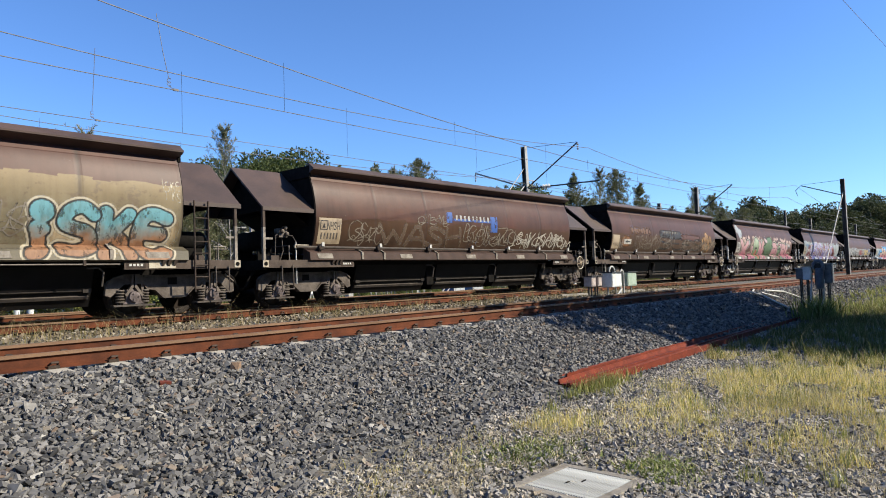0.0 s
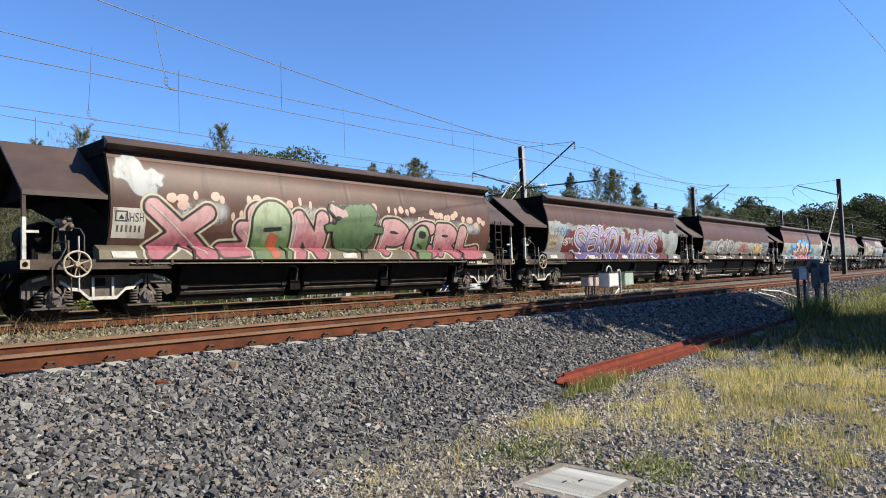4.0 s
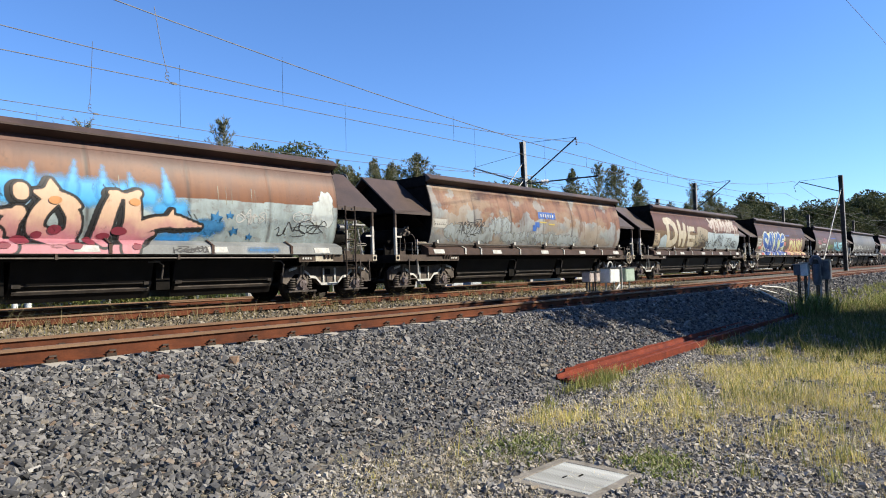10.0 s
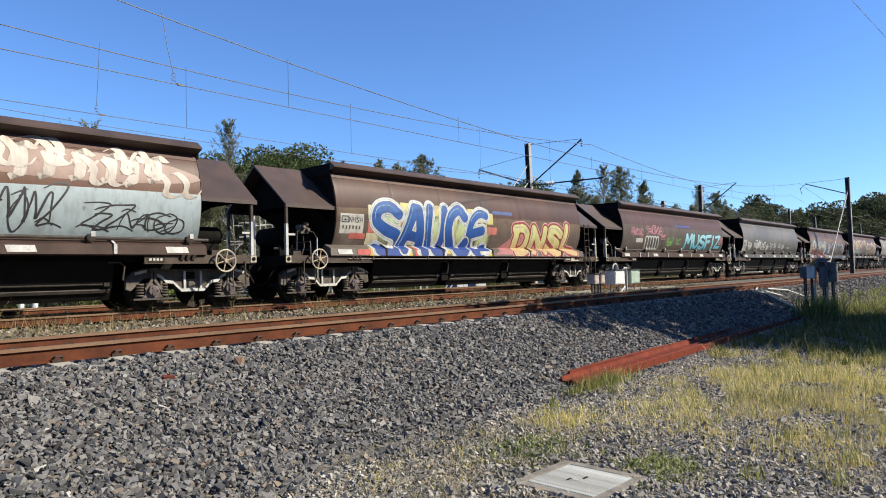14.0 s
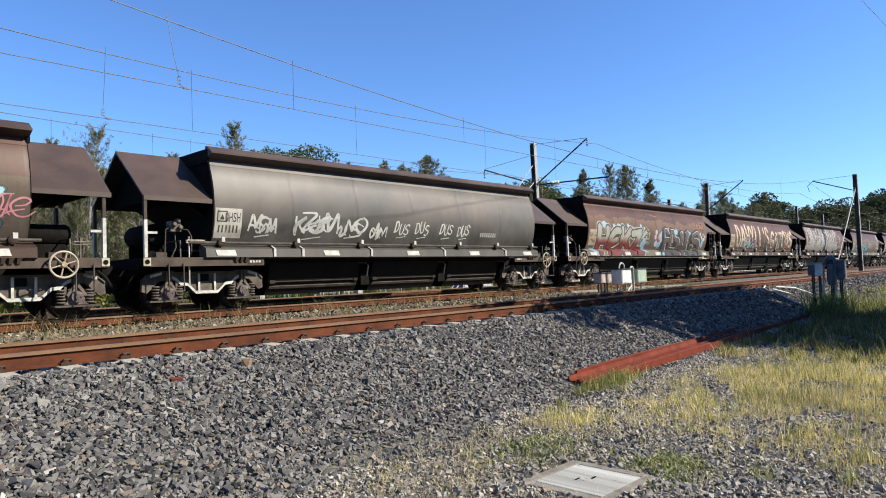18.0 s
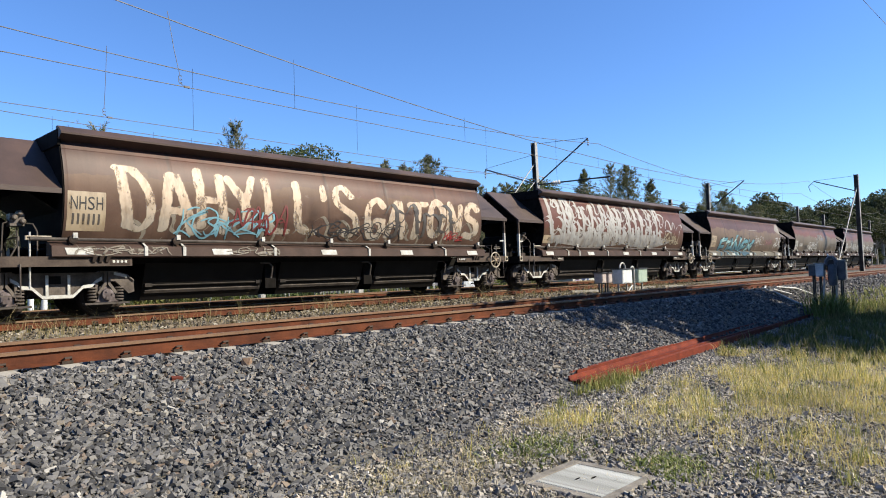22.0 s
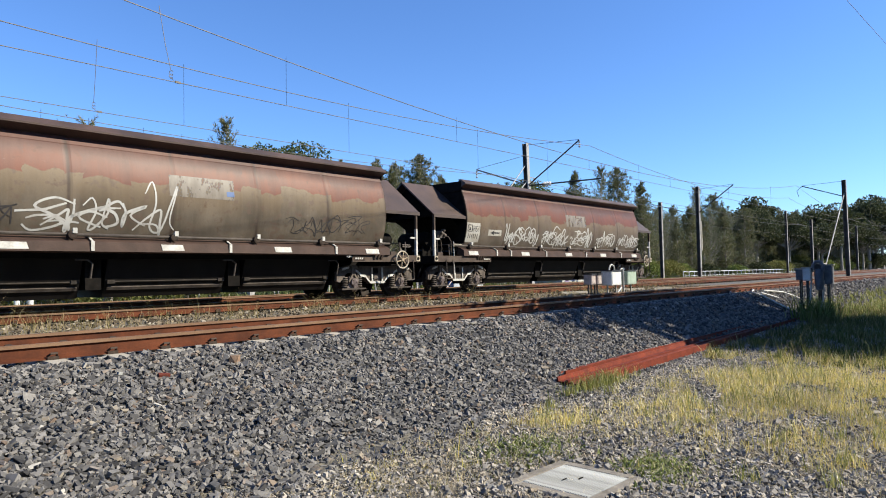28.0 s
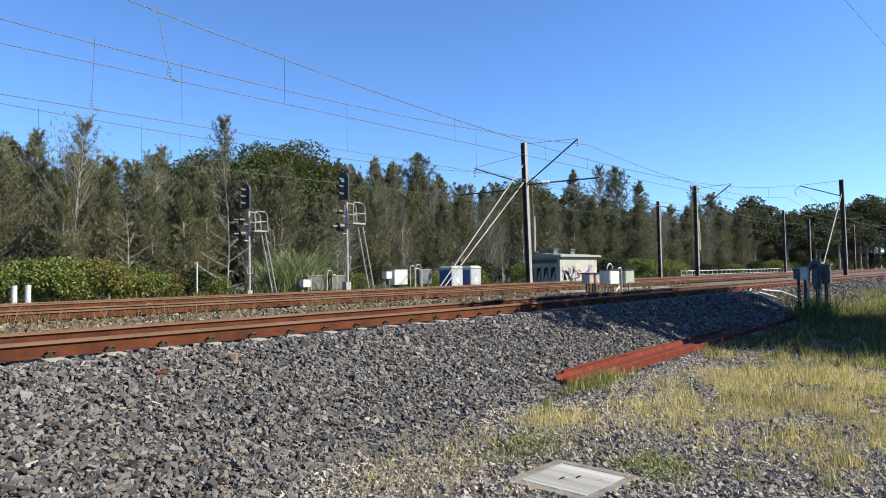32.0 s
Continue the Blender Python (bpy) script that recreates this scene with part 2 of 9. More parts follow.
def bogie_meshes():
    out = {}
    half = [(0.0, 0.90), (0.62, 0.90), (0.80, 0.94), (1.12, 0.93), (1.36, 0.86), (1.50, 0.74), (1.52, 0.50), (1.40, 0.46), (1.24, 0.62), (1.12, 0.73), (0.72, 0.73),
            (0.64, 0.62), (0.46, 0.60), (0.27, 0.42), (0.0, 0.42)]
    outline = half + [(-x, z) for x, z in reversed(half[1:-1])]
    bm = bmesh.new()
    for s in (-1, 1):
        plate(bm, outline, s * 0.98 - 0.05, s * 0.98 + 0.05)
        # flanges along the edges
        for z0, z1, x1 in ((0.88, 0.925, 0.70), (0.40, 0.445, 0.27)):
            box(bm, -x1, x1, s * 0.98 - 0.085, s * 0.98 + 0.085, z0, z1)
        for a in (-1, 1):
            loft(bm, [[(a * x, s * 0.98 + dy, z + dz) for dy, dz in ((-0.085, 0), (0.085, 0), (0.085, 0.04), (-0.085, 0.04))] for x, z in ((0.27, 0.41), (0.46, 0.59), (0.64, 0.61), (0.72, 0.72))])
            loft(bm, [[(a * x, s * 0.98 + dy, z + dz) for dy, dz in ((-0.085, 0), (0.085, 0), (0.085, 0.035), (-0.085, 0.035))] for x, z in ((0.80, 0.92), (1.12, 0.91), (1.36, 0.84), (1.50, 0.72))])
            loft(bm, [[(a * x, s * 0.98 + dy, z) for dy in (-0.075, 0.075) for x in ((x0, x0 + 0.05) if dy < 0 else (x0 + 0.05, x0))] for x0, z in ((0.72, 0.74), (0.69, 0.40))])
    box(bm, -0.22, 0.22, -0.95, 0.95, 0.46, 0.78)
    out["frame"] = mesh_of("bogie", bm, BOGIE_GREY)
    bm = bmesh.new()
    line = [(-0.84, 0.80), (-0.72, 0.735), (-0.64, 0.65), (-0.47, 0.63), (-0.28, 0.445), (0.28, 0.445), (0.47, 0.63), (0.64, 0.65), (0.72, 0.735), (0.84, 0.80)]
    loft(bm, [[(x, y, z + dz) for y, dz in ((-1.071, -0.034), (-1.071, 0.034), (-1.058, 0.034), (-1.058, -0.034))] for x, z in line])
    out["stripe"] = mesh_of("painted_stripe", bm, WHITE)
    bm = bmesh.new()
    box(bm, -0.026, 0.026, -1.075, -1.06, 0.46, 0.88)
    out["bar"] = mesh_of("painted_bar", bm, WHITE)
    bm = bmesh.new()
    loft(bm, [[(x, y, z + dz) for y, dz in ((-1.072, -0.03), (-1.072, 0.03), (-1.06, 0.03), (-1.06, -0.03))] for x, z in ((1.08, 0.895), (1.34, 0.83))])
    out["tip_left"] = mesh_of("painted_tip", bm, WHITE)
    bm = bmesh.new()
    loft(bm, [[(-x, y, z + dz) for y, dz in ((-1.072, -0.03), (-1.072, 0.03), (-1.06, 0.03), (-1.06, -0.03))] for x, z in ((1.08, 0.895), (1.34, 0.83))])
    out["tip_right"] = mesh_of("painted_tip", bm, WHITE)
    bm = bmesh.new()
    # solid black box paints the shade inside the bolster opening
    box(bm, -0.155, 0.06, -1.04, -0.90, 0.70, 0.86)
    out["window"] = mesh_of("bolster_window", bm, BLACK_GRIME_SHADE)
    bm = bmesh.new()
    for s in (-1, 1):
        plate(bm, [(s * x, z) for x, z in ((0.06, 0.94), (0.06, 0.70), (0.13, 0.60), (0.20, 0.50), (0.16, 0.46), (0.09, 0.56), (0.015, 0.66), (0.015, 0.94))], -1.10, -1.03)
    out["pedestal"] = mesh_of("pedestal", bm, BOGIE_GREY)
    bm = bmesh.new()
    plate(bm, [(-0.24, 0.30), (0.24, 0.30), (0.17, 0.36), (0.14, 0.62), (-0.14, 0.62), (-0.17, 0.36)], -1.06, -0.90)
    lathe(bm, [(0.05, -1.15), (0.115, -1.14), (0.125, -1.06), (0.125, -1.0)], (0, 0, 0.46), 14)
    for i in range(3):
        a = i * math.tau / 3
        lathe(bm, [(0.018, -1.17), (0.018, -1.13)], (0.07 * math.cos(a), 0, 0.46 + 0.07 * math.sin(a)), 6)
    out["axle_box"] = mesh_of("axle_box", bm, AXLE, True)
    bm = bmesh.new()
    for i in range(5):
        ring(bm, (0, -1.0, 0.345 + i * 0.062), 0.075, 0.021, "z", 12, 6)
    out["spring"] = mesh_of("coil_spring", bm, BOGIE_GREY, True)
    bm = bmesh.new()
    for s in (-1, 1):
        prof = [(0.10, 0.66), (0.16, 0.68), (0.36, 0.70), (0.39, 0.68), (0.49, 0.67), (0.46, 0.71), (0.455, 0.80), (0.39, 0.81), (0.36, 0.76), (0.16, 0.78), (0.10, 0.83)]
        lathe(bm, [(r, s * y) for r, y in prof], (0, 0, 0), 28)
    lathe(bm, [(0.08, -1.0), (0.08, 1.0)], (0, 0, 0), 12)
    out["wheelset"] = mesh_of("wheelset", bm, WHEEL, True)
    bm = bmesh.new()
    box(bm, -0.44, 0.46, -1.10, -0.92, 0.25, 0.29)
    out["tie"] = mesh_of("tie_bar", bm, GRIME)
    return out


WHEEL = plain("brown_black_wheel_steel", (0.016, 0.011, 0.009), (0.034, 0.024, 0.019), 0.7, 0.1)
# discharge doors: one even near-black with little gloss
DOOR_BLACK = plain("near_black_door_steel", (0.0045, 0.004, 0.004), (0.010, 0.0085, 0.008), 0.6, 0.0, 2.0)
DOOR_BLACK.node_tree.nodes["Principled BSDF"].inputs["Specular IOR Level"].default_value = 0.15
DOOR_EDGE = plain("black_brown_door_edge", (0.018, 0.015, 0.013), (0.045, 0.037, 0.032), 0.8)
FRAME_GREY = plain("dusty_brown_sill_paint", (0.052, 0.037, 0.030), (0.095, 0.07, 0.055), 0.7, 0.0, 3.0)
PIPE = plain("grey_brown_pipe", (0.075, 0.06, 0.052), (0.15, 0.125, 0.105), 0.5, 0.2)
OCHRE = plain("rusty_cream_spokes", (0.32, 0.24, 0.16), (0.45, 0.37, 0.27), 0.7)
BOG = None


def make_bogie(parent, x, white):
    b = share("bogie", BOG["frame"], parent, pose(x, 0, 0), "grey cast steel bogie frame" + (" with white painted edge" if white else ""))
    if white:
        share("painted_stripe", BOG["stripe"], b, pose(0, 0, 0), "chipped white painted edge")
        share("painted_tip", BOG["tip_left"], b, pose(0, 0, 0))
        share("painted_tip", BOG["tip_right"], b, pose(0, 0, 0))
        for dx in (-0.20, 0.20):
            share("painted_bar", BOG["bar"], b, pose(dx, 0, 0))
    share("bolster_window", BOG["window"], b, pose(0, 0, 0), "black box drawn for the shaded opening round the bolster")
    for s in (-1, 1):
        share("wheelset", BOG["wheelset"], b, pose(s * 0.935, 0, 0.46), "brown steel wheels on an axle")
        for r in (0, 180):
            share("axle_box", BOG["axle_box"], b, pose(s * 0.935, 0, 0, 0, 0, r))
            share("pedestal", BOG["pedestal"], b, pose(s * 0.935, 0, 0, 0, 0, r))
            share("tie_bar", BOG["tie"], b, pose(s * 0.935, 0, 0, 0, 0, r))
        for dx in (-0.27, 0.27):
            for r in (0, 180):
                share("coil_spring", BOG["spring"], b, pose(s * 0.935 + dx, 0, 0, 0, 0, r))
    return b


def make_wagon(side):
    """A coal hopper seen from its side 'a' (smooth sloping skirt, ladder) or 'b' (pipe with latches)."""
    w = thing("hopper_wagon", pose(0, T2, 0), "rusty brown coal hopper wagon", "wagon", "wagons of the train")
    # hopper body, hollow above
    bm = bmesh.new()
    prof = [(-y, z) for y, z in SIDE] + [(y - 0.03, z) for y, z in reversed(SIDE)]
    secs = []
    n = 26
    for i in range(n + 1):
        secs.append([(-6.5 + 13.0 * i / n, y, z) for y, z in prof])
    loft(bm, secs)
    part("body", bm, HOOD, w, smooth=True)
    bm = bmesh.new()
    box(bm, -6.44, 6.44, -1.04, 1.04, 3.63, 3.67)
    part("coal_load", bm, BLACK_GRIME_SHADE, w, "black coal dust")
    for s in (-1, 1):
        bm = bmesh.new()
        sec = [(1.19, 3.54), (1.19, 3.87), (1.28, 3.87), (1.49, 3.72), (1.485, 3.685), (1.23, 3.57)]
        extrude_x(bm, [(s * y, z) for y, z in sec], -6.55, 6.55)
        part("coaming", bm, HOOD, w)
    for e in (-1, 1):
        # end coaming in near-black: the shade of the end is in its colour
        bm = bmesh.new()
        box(bm, *sorted((e * 6.50, e * 6.56)), -1.30, 1.30, 3.48, 3.80)
        part("end_coaming", bm, BLACK_GRIME_SHADE, w)
        bm = bmesh.new()
        reach, px = (8.12, 8.08) if e < 0 else (8.0, 7.86)
        x0, x1 = sorted((e * 6.52, e * reach))
        loft(bm, [[(x, -1.45, 2.57), (x, 0, 3.76), (x, 1.45, 2.57), (x, 1.43, 2.53), (x, 0, 3.70), (x, -1.43, 2.53)] for x in (x0, x1)])
        box(bm, x0, x1, -1.455, -1.425, 2.49, 2.59)
        loft(bm, [[(x, -0.71, 3.176), (x, -0.69, 3.19), (x, -0.69, 3.18)] for x in (x0 + 0.02, x1 - 0.02)])
        part("hood", bm, HOOD, w, "dull brown sloping end hood")
        # sheet, gable and end plate: grime black that also paints the hood's shade
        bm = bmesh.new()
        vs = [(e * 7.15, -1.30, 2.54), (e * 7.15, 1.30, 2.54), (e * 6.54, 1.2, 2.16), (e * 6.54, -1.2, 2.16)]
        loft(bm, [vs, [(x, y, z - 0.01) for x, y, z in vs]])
        part("slope_sheet", bm, BLACK_GRIME_SHADE, w, "sloping end sheet, black with grime and painted shade")
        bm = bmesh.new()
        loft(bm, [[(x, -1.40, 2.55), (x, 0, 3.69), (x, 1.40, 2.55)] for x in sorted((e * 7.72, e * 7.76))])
        part("gable", bm, BLACK_GRIME_SHADE, w, "plate under the hood, black with grime and painted shade")
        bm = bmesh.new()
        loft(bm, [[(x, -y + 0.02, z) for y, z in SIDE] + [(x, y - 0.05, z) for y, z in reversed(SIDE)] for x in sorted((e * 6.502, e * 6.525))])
        part("end_plate", bm, BLACK_GRIME_SHADE, w, "end plate, black with coal dust and painted shade")
        # end platform and its beams
        x0, x1 = sorted((e * 5.2, e * (px + 0.06)))
        for s in (-1, 1):
            bm = bmesh.new()
            extrude_x(bm, [(s * 1.47, 1.24), (s * 1.47, 1.04), (s * 1.40, 1.04), (s * 1.40, 1.07), (s * 1.45, 1.08), (s * 1.45, 1.20), (s * 1.40, 1.22), (s * 1.40, 1.24)], x0, x1)
            part("side_sill", bm, FRAME_GREY, w)
        bm = bmesh.new()
        box(bm, *sorted((e * (px - 0.06), e * (px + 0.06))), -1.43, 1.43, 1.0, 1.24)
        box(bm, *sorted((e * 5.0, e * 7.83)), -0.3, 0.3, 0.86, 1.2)
        box(bm, *sorted((e * 6.52, e * 7.83)), -1.40, 1.40, 1.19, 1.225)
        part("headstock", bm, BLACK_GRIME_SHADE, w)
        bm = bmesh.new()
        box(bm, *sorted((e * 7.95, e * 8.36)), -0.09, 0.09, 0.86, 1.05)
        box(bm, *sorted((e * 8.28, e * 8.42)), -0.17, 0.15, 0.80, 1.1)
        part("coupler", bm, BLACK_GRIME_SHADE, w)
        bm = bmesh.new()
        tube(bm, [(e * 7.95, -0.75, 1.0), (e * 8.12, -0.8, 0.82), (e * 8.25, -0.82, 0.58), (e * 8.36, -0.6, 0.48), (e * 8.43, -0.4, 0.55)], 0.035, 7)
        part("brake_hose", bm, BLACK_GRIME_SHADE, w, "black rubber brake hose", True)
        # posts that carry the hood
        for y in (-1.40, 1.40):
            bm = bmesh.new()
            box(bm, e * px - 0.035, e * px + 0.035, y - 0.04, y + 0.04, 1.24, 2.06)
            if y < 0:
                box(bm, *sorted((e * px - 0.03, e * (px - 0.26))), y - 0.015, y + 0.015, 1.76, 1.81)
            part("hood_post", bm, WHITE, w, "chipped white post")
            bm = bmesh.new()
            box(bm, e * px - 0.033, e * px + 0.033, y - 0.038, y + 0.038, 2.06, 2.58)
            part("hood_post", bm, FRAME_GREY, w, "brown upper post")
        bm = bmesh.new()
        box(bm, e * px - 0.08, e * px + 0.08, -1.485, -1.47, 1.06, 1.23)
        part("corner_plate", bm, CREAM, w, "cream painted corner plate")
        # black disc on the plate stands for the shaded inside of its hole
        bm = bmesh.new()
        lathe(bm, [(0.05, -1.496), (0.05, -1.484)], (e * px, 0, 1.145), 12)
        part("corner_hole", bm, BLACK_GRIME_SHADE, w)
        # shunter's step and grab rail
        bm = bmesh.new()
        xs = e * 7.45
        tube(bm, [(xs - 0.17, -1.5, 1.1), (xs - 0.17, -1.52, 0.50), (xs + 0.17, -1.52, 0.50), (xs + 0.17, -1.5, 1.1)], 0.017)
        box(bm, xs - 0.17, xs + 0.17, -1.54, -1.42, 0.485, 0.51)
        part("step", bm, BOGIE_GREY, w, "grey stirrup step")
        bm = bmesh.new()
        tube(bm, [(xs - 0.2 * e, -1.3, 1.24), (xs - 0.2 * e, -1.3, 1.62), (xs - 0.2 * e, -0.4, 1.62), (xs - 0.2 * e, -0.4, 1.24)], 0.018)
        part("grab_rail", bm, PIPE, w)
        # lamp bracket teeth on the sill
        bm = bmesh.new()
        for i in range(3):
            x = e * 6.0 + i * 0.13
            loft(bm, [[(x, -1.47, 1.24), (x + 0.09, -1.47, 1.24), (x + 0.05, -1.47, 1.10), (x, -1.47, 1.10)], [(x, -1.56, 1.24), (x + 0.09, -1.56, 1.24), (x + 0.05, -1.5, 1.12), (x, -1.5, 1.12)]])
        part("bracket", bm, FRAME_GREY, w)
        bm = bmesh.new()
        box(bm, e * 5.45 - 0.2, e * 5.45 + 0.2, -1.478, -1.47, 1.07, 1.21)
        part("data_panel", bm, DARK_IRON, w, "small dark data panel")
        for i in range(4):
            bm = bmesh.new()
            box(bm, e * 5.45 - 0.15 + i * 0.08, e * 5.45 - 0.10 + i * 0.08, -1.482, -1.479, 1.11, 1.16)
            part("data_mark", bm, WHITE, w)
        make_bogie(w, e * 6.5, True)
    # air tank and valves on the platform
    bm = bmesh.new()
    lathe(bm, [(0.05, -0.62), (0.22, -0.60), (0.27, -0.52), (0.27, 0.6), (0.22, 0.68), (0.05, 0.7)], (-7.45, 0, 1.80), 16)
    part("air_tank", bm, BLACK_GRIME_SHADE, w, "black air reservoir", True)
    for y in (-0.45, 0.45):
        bm = bmesh.new()
        box(bm, -7.66, -7.24, y - 0.03, y + 0.03, 1.22, 1.60)
        part("tank_cradle", bm, BLACK_GRIME_SHADE, w)
    bm = bmesh.new()
    prof = [(6.62, 0.06), (6.64, 0.19), (6.70, 0.23), (7.40, 0.23), (7.46, 0.19), (7.48, 0.06)]
    loft(bm, [[(x, -0.55 + r * math.cos(k * math.tau / 16), 1.74 + r * math.sin(k * math.tau / 16)) for k in range(16)] for x, r in prof])
    box(bm, 6.75, 7.35, -0.75, -0.35, 1.22, 1.55)
    part("air_tank", bm, BLACK_GRIME_SHADE, w, "black air reservoir lying along the platform", True)
    # brake valve cluster and its pipes
    bm = bmesh.new()
    box(bm, -7.30, -7.05, -0.95, -0.72, 1.86, 2.10)
    for dx, dz in ((-0.06, 0.05), (0.08, -0.02), (0.03, 0.14)):
        lathe(bm, [(0.03, -1.04), (0.055, -1.02), (0.055, -0.9)], (-7.17 + dx, 0, 1.97 + dz), 9)
    part("brake_valve", bm, PIPE, w, "grey brake valve cluster")
    for pts in (((-7.30, -0.9, 1.95), (-7.42, -0.95, 1.9), (-7.45, -0.95, 1.24)), ((-7.05, -0.9, 1.92), (-6.92, -1.0, 1.9), (-6.86, -1.05, 1.75), (-6.86, -1.05, 1.24)),
                ((-7.16, -0.85, 1.86), (-7.16, -0.9, 1.5), (-7.3, -0.95, 1.24)), ((7.62, -0.9, 1.24), (7.62, -0.92, 1.52), (7.45, -0.9, 1.6))):
        bm = bmesh.new()
        tube(bm, pts, 0.016)
        part("valve_pipe", bm, GRIME, w, smooth=True)
    bm = bmesh.new()
    tube(bm, [(-7.08, -1.36, 0.62), (-7.08, -1.36, 1.72)], 0.02)
    part("release_rod", bm, WHITE, w, "pale upright release rod")
    bm = bmesh.new()
    tube(bm, [(7.42, -1.36, 1.0), (7.42, -1.36, 1.66)], 0.02)
    tube(bm, [(7.30, -1.36, 1.50), (7.62, -1.36, 1.50), (7.66, -1.36, 1.53), (7.62, -1.36, 1.56), (7.30, -1.36, 1.56)], 0.014)
    part("release_rod", bm, PIPE, w, "pale release rod with a looped handle")
    for x in (6.98, -7.68):
        bm = bmesh.new()
        box(bm, x - 0.12, x + 0.12, -1.30, -1.10, 1.235, 1.36)
        part("valve_box", bm, FRAME_GREY, w)
    # skirt under the body
    bm = bmesh.new()
    for s in (-1, 1):
        sec = [(1.262, 1.55), (1.52, 1.44), (1.54, 1.24), (1.50, 1.22), (1.2, 1.22), (1.2, 1.50)]
        extrude_x(bm, [(s * y, z) for y, z in sec], -6.75, 6.6)
    part("skirt", bm, SKIRT_PAINT, w, "sloping brown skirt")
    for x in (-6.25, -3.15, -0.05, 2.85, 5.9):
        bm = bmesh.new()
        vs = [(x - 0.27, -1.535, 1.41), (x + 0.23, -1.535, 1.41), (x + 0.27, -1.547, 1.275), (x - 0.23, -1.547, 1.275)]
        loft(bm, [vs, [(a, b + 0.012, c) for a, b, c in vs]])
        part("reflector", bm, WHITE, w, "dirty white reflector panel")
    for x in (-4.95, -4.1, -1.75, 1.35, 4.55) if side == "b" else (-4.7, -2.2, 0.4, 2.7, 4.9):
        bm = bmesh.new()
        loft(bm, [[(x, -1.28, 1.56), (x + 0.05, -1.28, 1.56), (x + 0.05, -1.53, 1.445), (x, -1.53, 1.445)], [(x - 0.02, -1.29, 1.59), (x + 0.03, -1.29, 1.59), (x + 0.03, -1.55, 1.46), (x - 0.02, -1.55, 1.46)]])
        box(bm, x - 0.02, x + 0.05, -1.56, -1.54, 1.25, 1.45)
        part("rib", bm, WHITE if side == "b" else SKIRT_PAINT, w, "chipped white rib" if side == "b" else "")
    if side == "b":
        bm = bmesh.new()
        tube(bm, [(-7.1, -1.42, 1.58), (6.7, -1.42, 1.58)], 0.035, 8)
        part("latch_pipe", bm, GRIME, w, "long grey brown pipe", True)
        bm = bmesh.new()
        for dz in (-0.03, 0.03):
            tube(bm, [(-7.15, -1.42, 1.60 + dz), (-6.72, -1.42, 1.60 + dz)], 0.016, 6)
        rod(bm, (-7.16, -1.42, 1.56), (-7.16, -1.42, 1.64), 0.025, 6)
        part("pipe_end", bm, CREAM, w, "cream forked pipe end", True)
        for x in (-6.36, -4.25, -2.1, 0.0, 2.1, 4.1, 6.2):
            bm = bmesh.new()
            lathe(bm, [(0.05, -1.54), (0.085, -1.53), (0.085, -1.40), (0.05, -1.38)], (x, 0, 1.57), 10)
            box(bm, x - 0.07, x - 0.01, -1.50, -1.36, 1.42, 1.6)
            part("latch", bm, DARK_IRON, w)
            bm = bmesh.new()
            box(bm, x - 0.01, x + 0.075, -1.555, -1.53, 1.60, 1.71)
            box(bm, x + 0.01, x + 0.05, -1.53, -1.44, 1.63, 1.67)
            part("latch_handle", bm, WHITE, w, "dirty white latch handle")
        wx, wz, spokes = 7.03, 1.10, OCHRE
    else:
        bm = bmesh.new()
        for dx in (-0.17, 0.17):
            tube(bm, [(6.92 + dx, -1.53, 0.52), (6.92 + dx, -1.53, 2.6)], 0.024)
        for i in range(8):
            rod(bm, (6.75, -1.53, 0.58 + 0.27 * i), (7.09, -1.53, 0.58 + 0.27 * i), 0.016)
        part("ladder", bm, DARK_IRON, w, "dark steel ladder")
        bm = bmesh.new()
        box(bm, 5.72, 6.32, -1.482, -1.472, 1.06, 1.22)
        part("sill_panel", bm, CREAM, w, "grubby cream panel on the sill")
        bm = bmesh.new()
        tube(bm, [(-6.1, -1.50, 1.15), (5.1, -1.50, 1.15)], 0.016, 6)
        part("air_pipe", bm, PIPE, w, "thin grey air pipe under the skirt", True)
        for x in (-5.2, -2.9, -0.6, 1.9, 4.4):
            bm = bmesh.new()
            box(bm, x - 0.025, x + 0.025, -1.53, -1.47, 1.12, 1.23)
            part("pipe_clip", bm, FRAME_GREY, w)
        wx, wz, spokes = -7.20, 1.14, OCHRE
    bm = bmesh.new()
    ring(bm, (wx, -1.62, wz), 0.255, 0.022, "y", 24, 8)
    wheel = part("brake_wheel", bm, CREAM, w, "cream handbrake wheel with rusty spokes", True)
    bm = bmesh.new()
    for i in range(6):
        a = i * math.tau / 6 + 0.3
        rod(bm, (wx, -1.62, wz), (wx + 0.255 * math.cos(a), -1.62, wz + 0.255 * math.sin(a)), 0.015)
    lathe(bm, [(0.05, -1.66), (0.06, -1.64), (0.06, -1.46)], (wx, 0, wz), 10)
    part("spokes", bm, spokes, wheel)
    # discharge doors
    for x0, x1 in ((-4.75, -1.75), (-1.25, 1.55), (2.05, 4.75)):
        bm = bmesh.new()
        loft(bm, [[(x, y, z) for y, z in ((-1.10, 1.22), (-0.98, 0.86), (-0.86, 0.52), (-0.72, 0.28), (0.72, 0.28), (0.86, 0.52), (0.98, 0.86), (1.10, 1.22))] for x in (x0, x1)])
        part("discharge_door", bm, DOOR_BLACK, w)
        bm = bmesh.new()
        tube(bm, [(x0 + 0.02, -0.93, 0.62), (x1 - 0.02, -0.93, 0.62)], 0.02, 8)
        for x in (x0 + 0.03, x1 - 0.19):
            box(bm, x, x + 0.16, -0.97, -0.87, 0.58, 0.66)
        part("door_edge", bm, DOOR_EDGE, w)
        bm = bmesh.new()
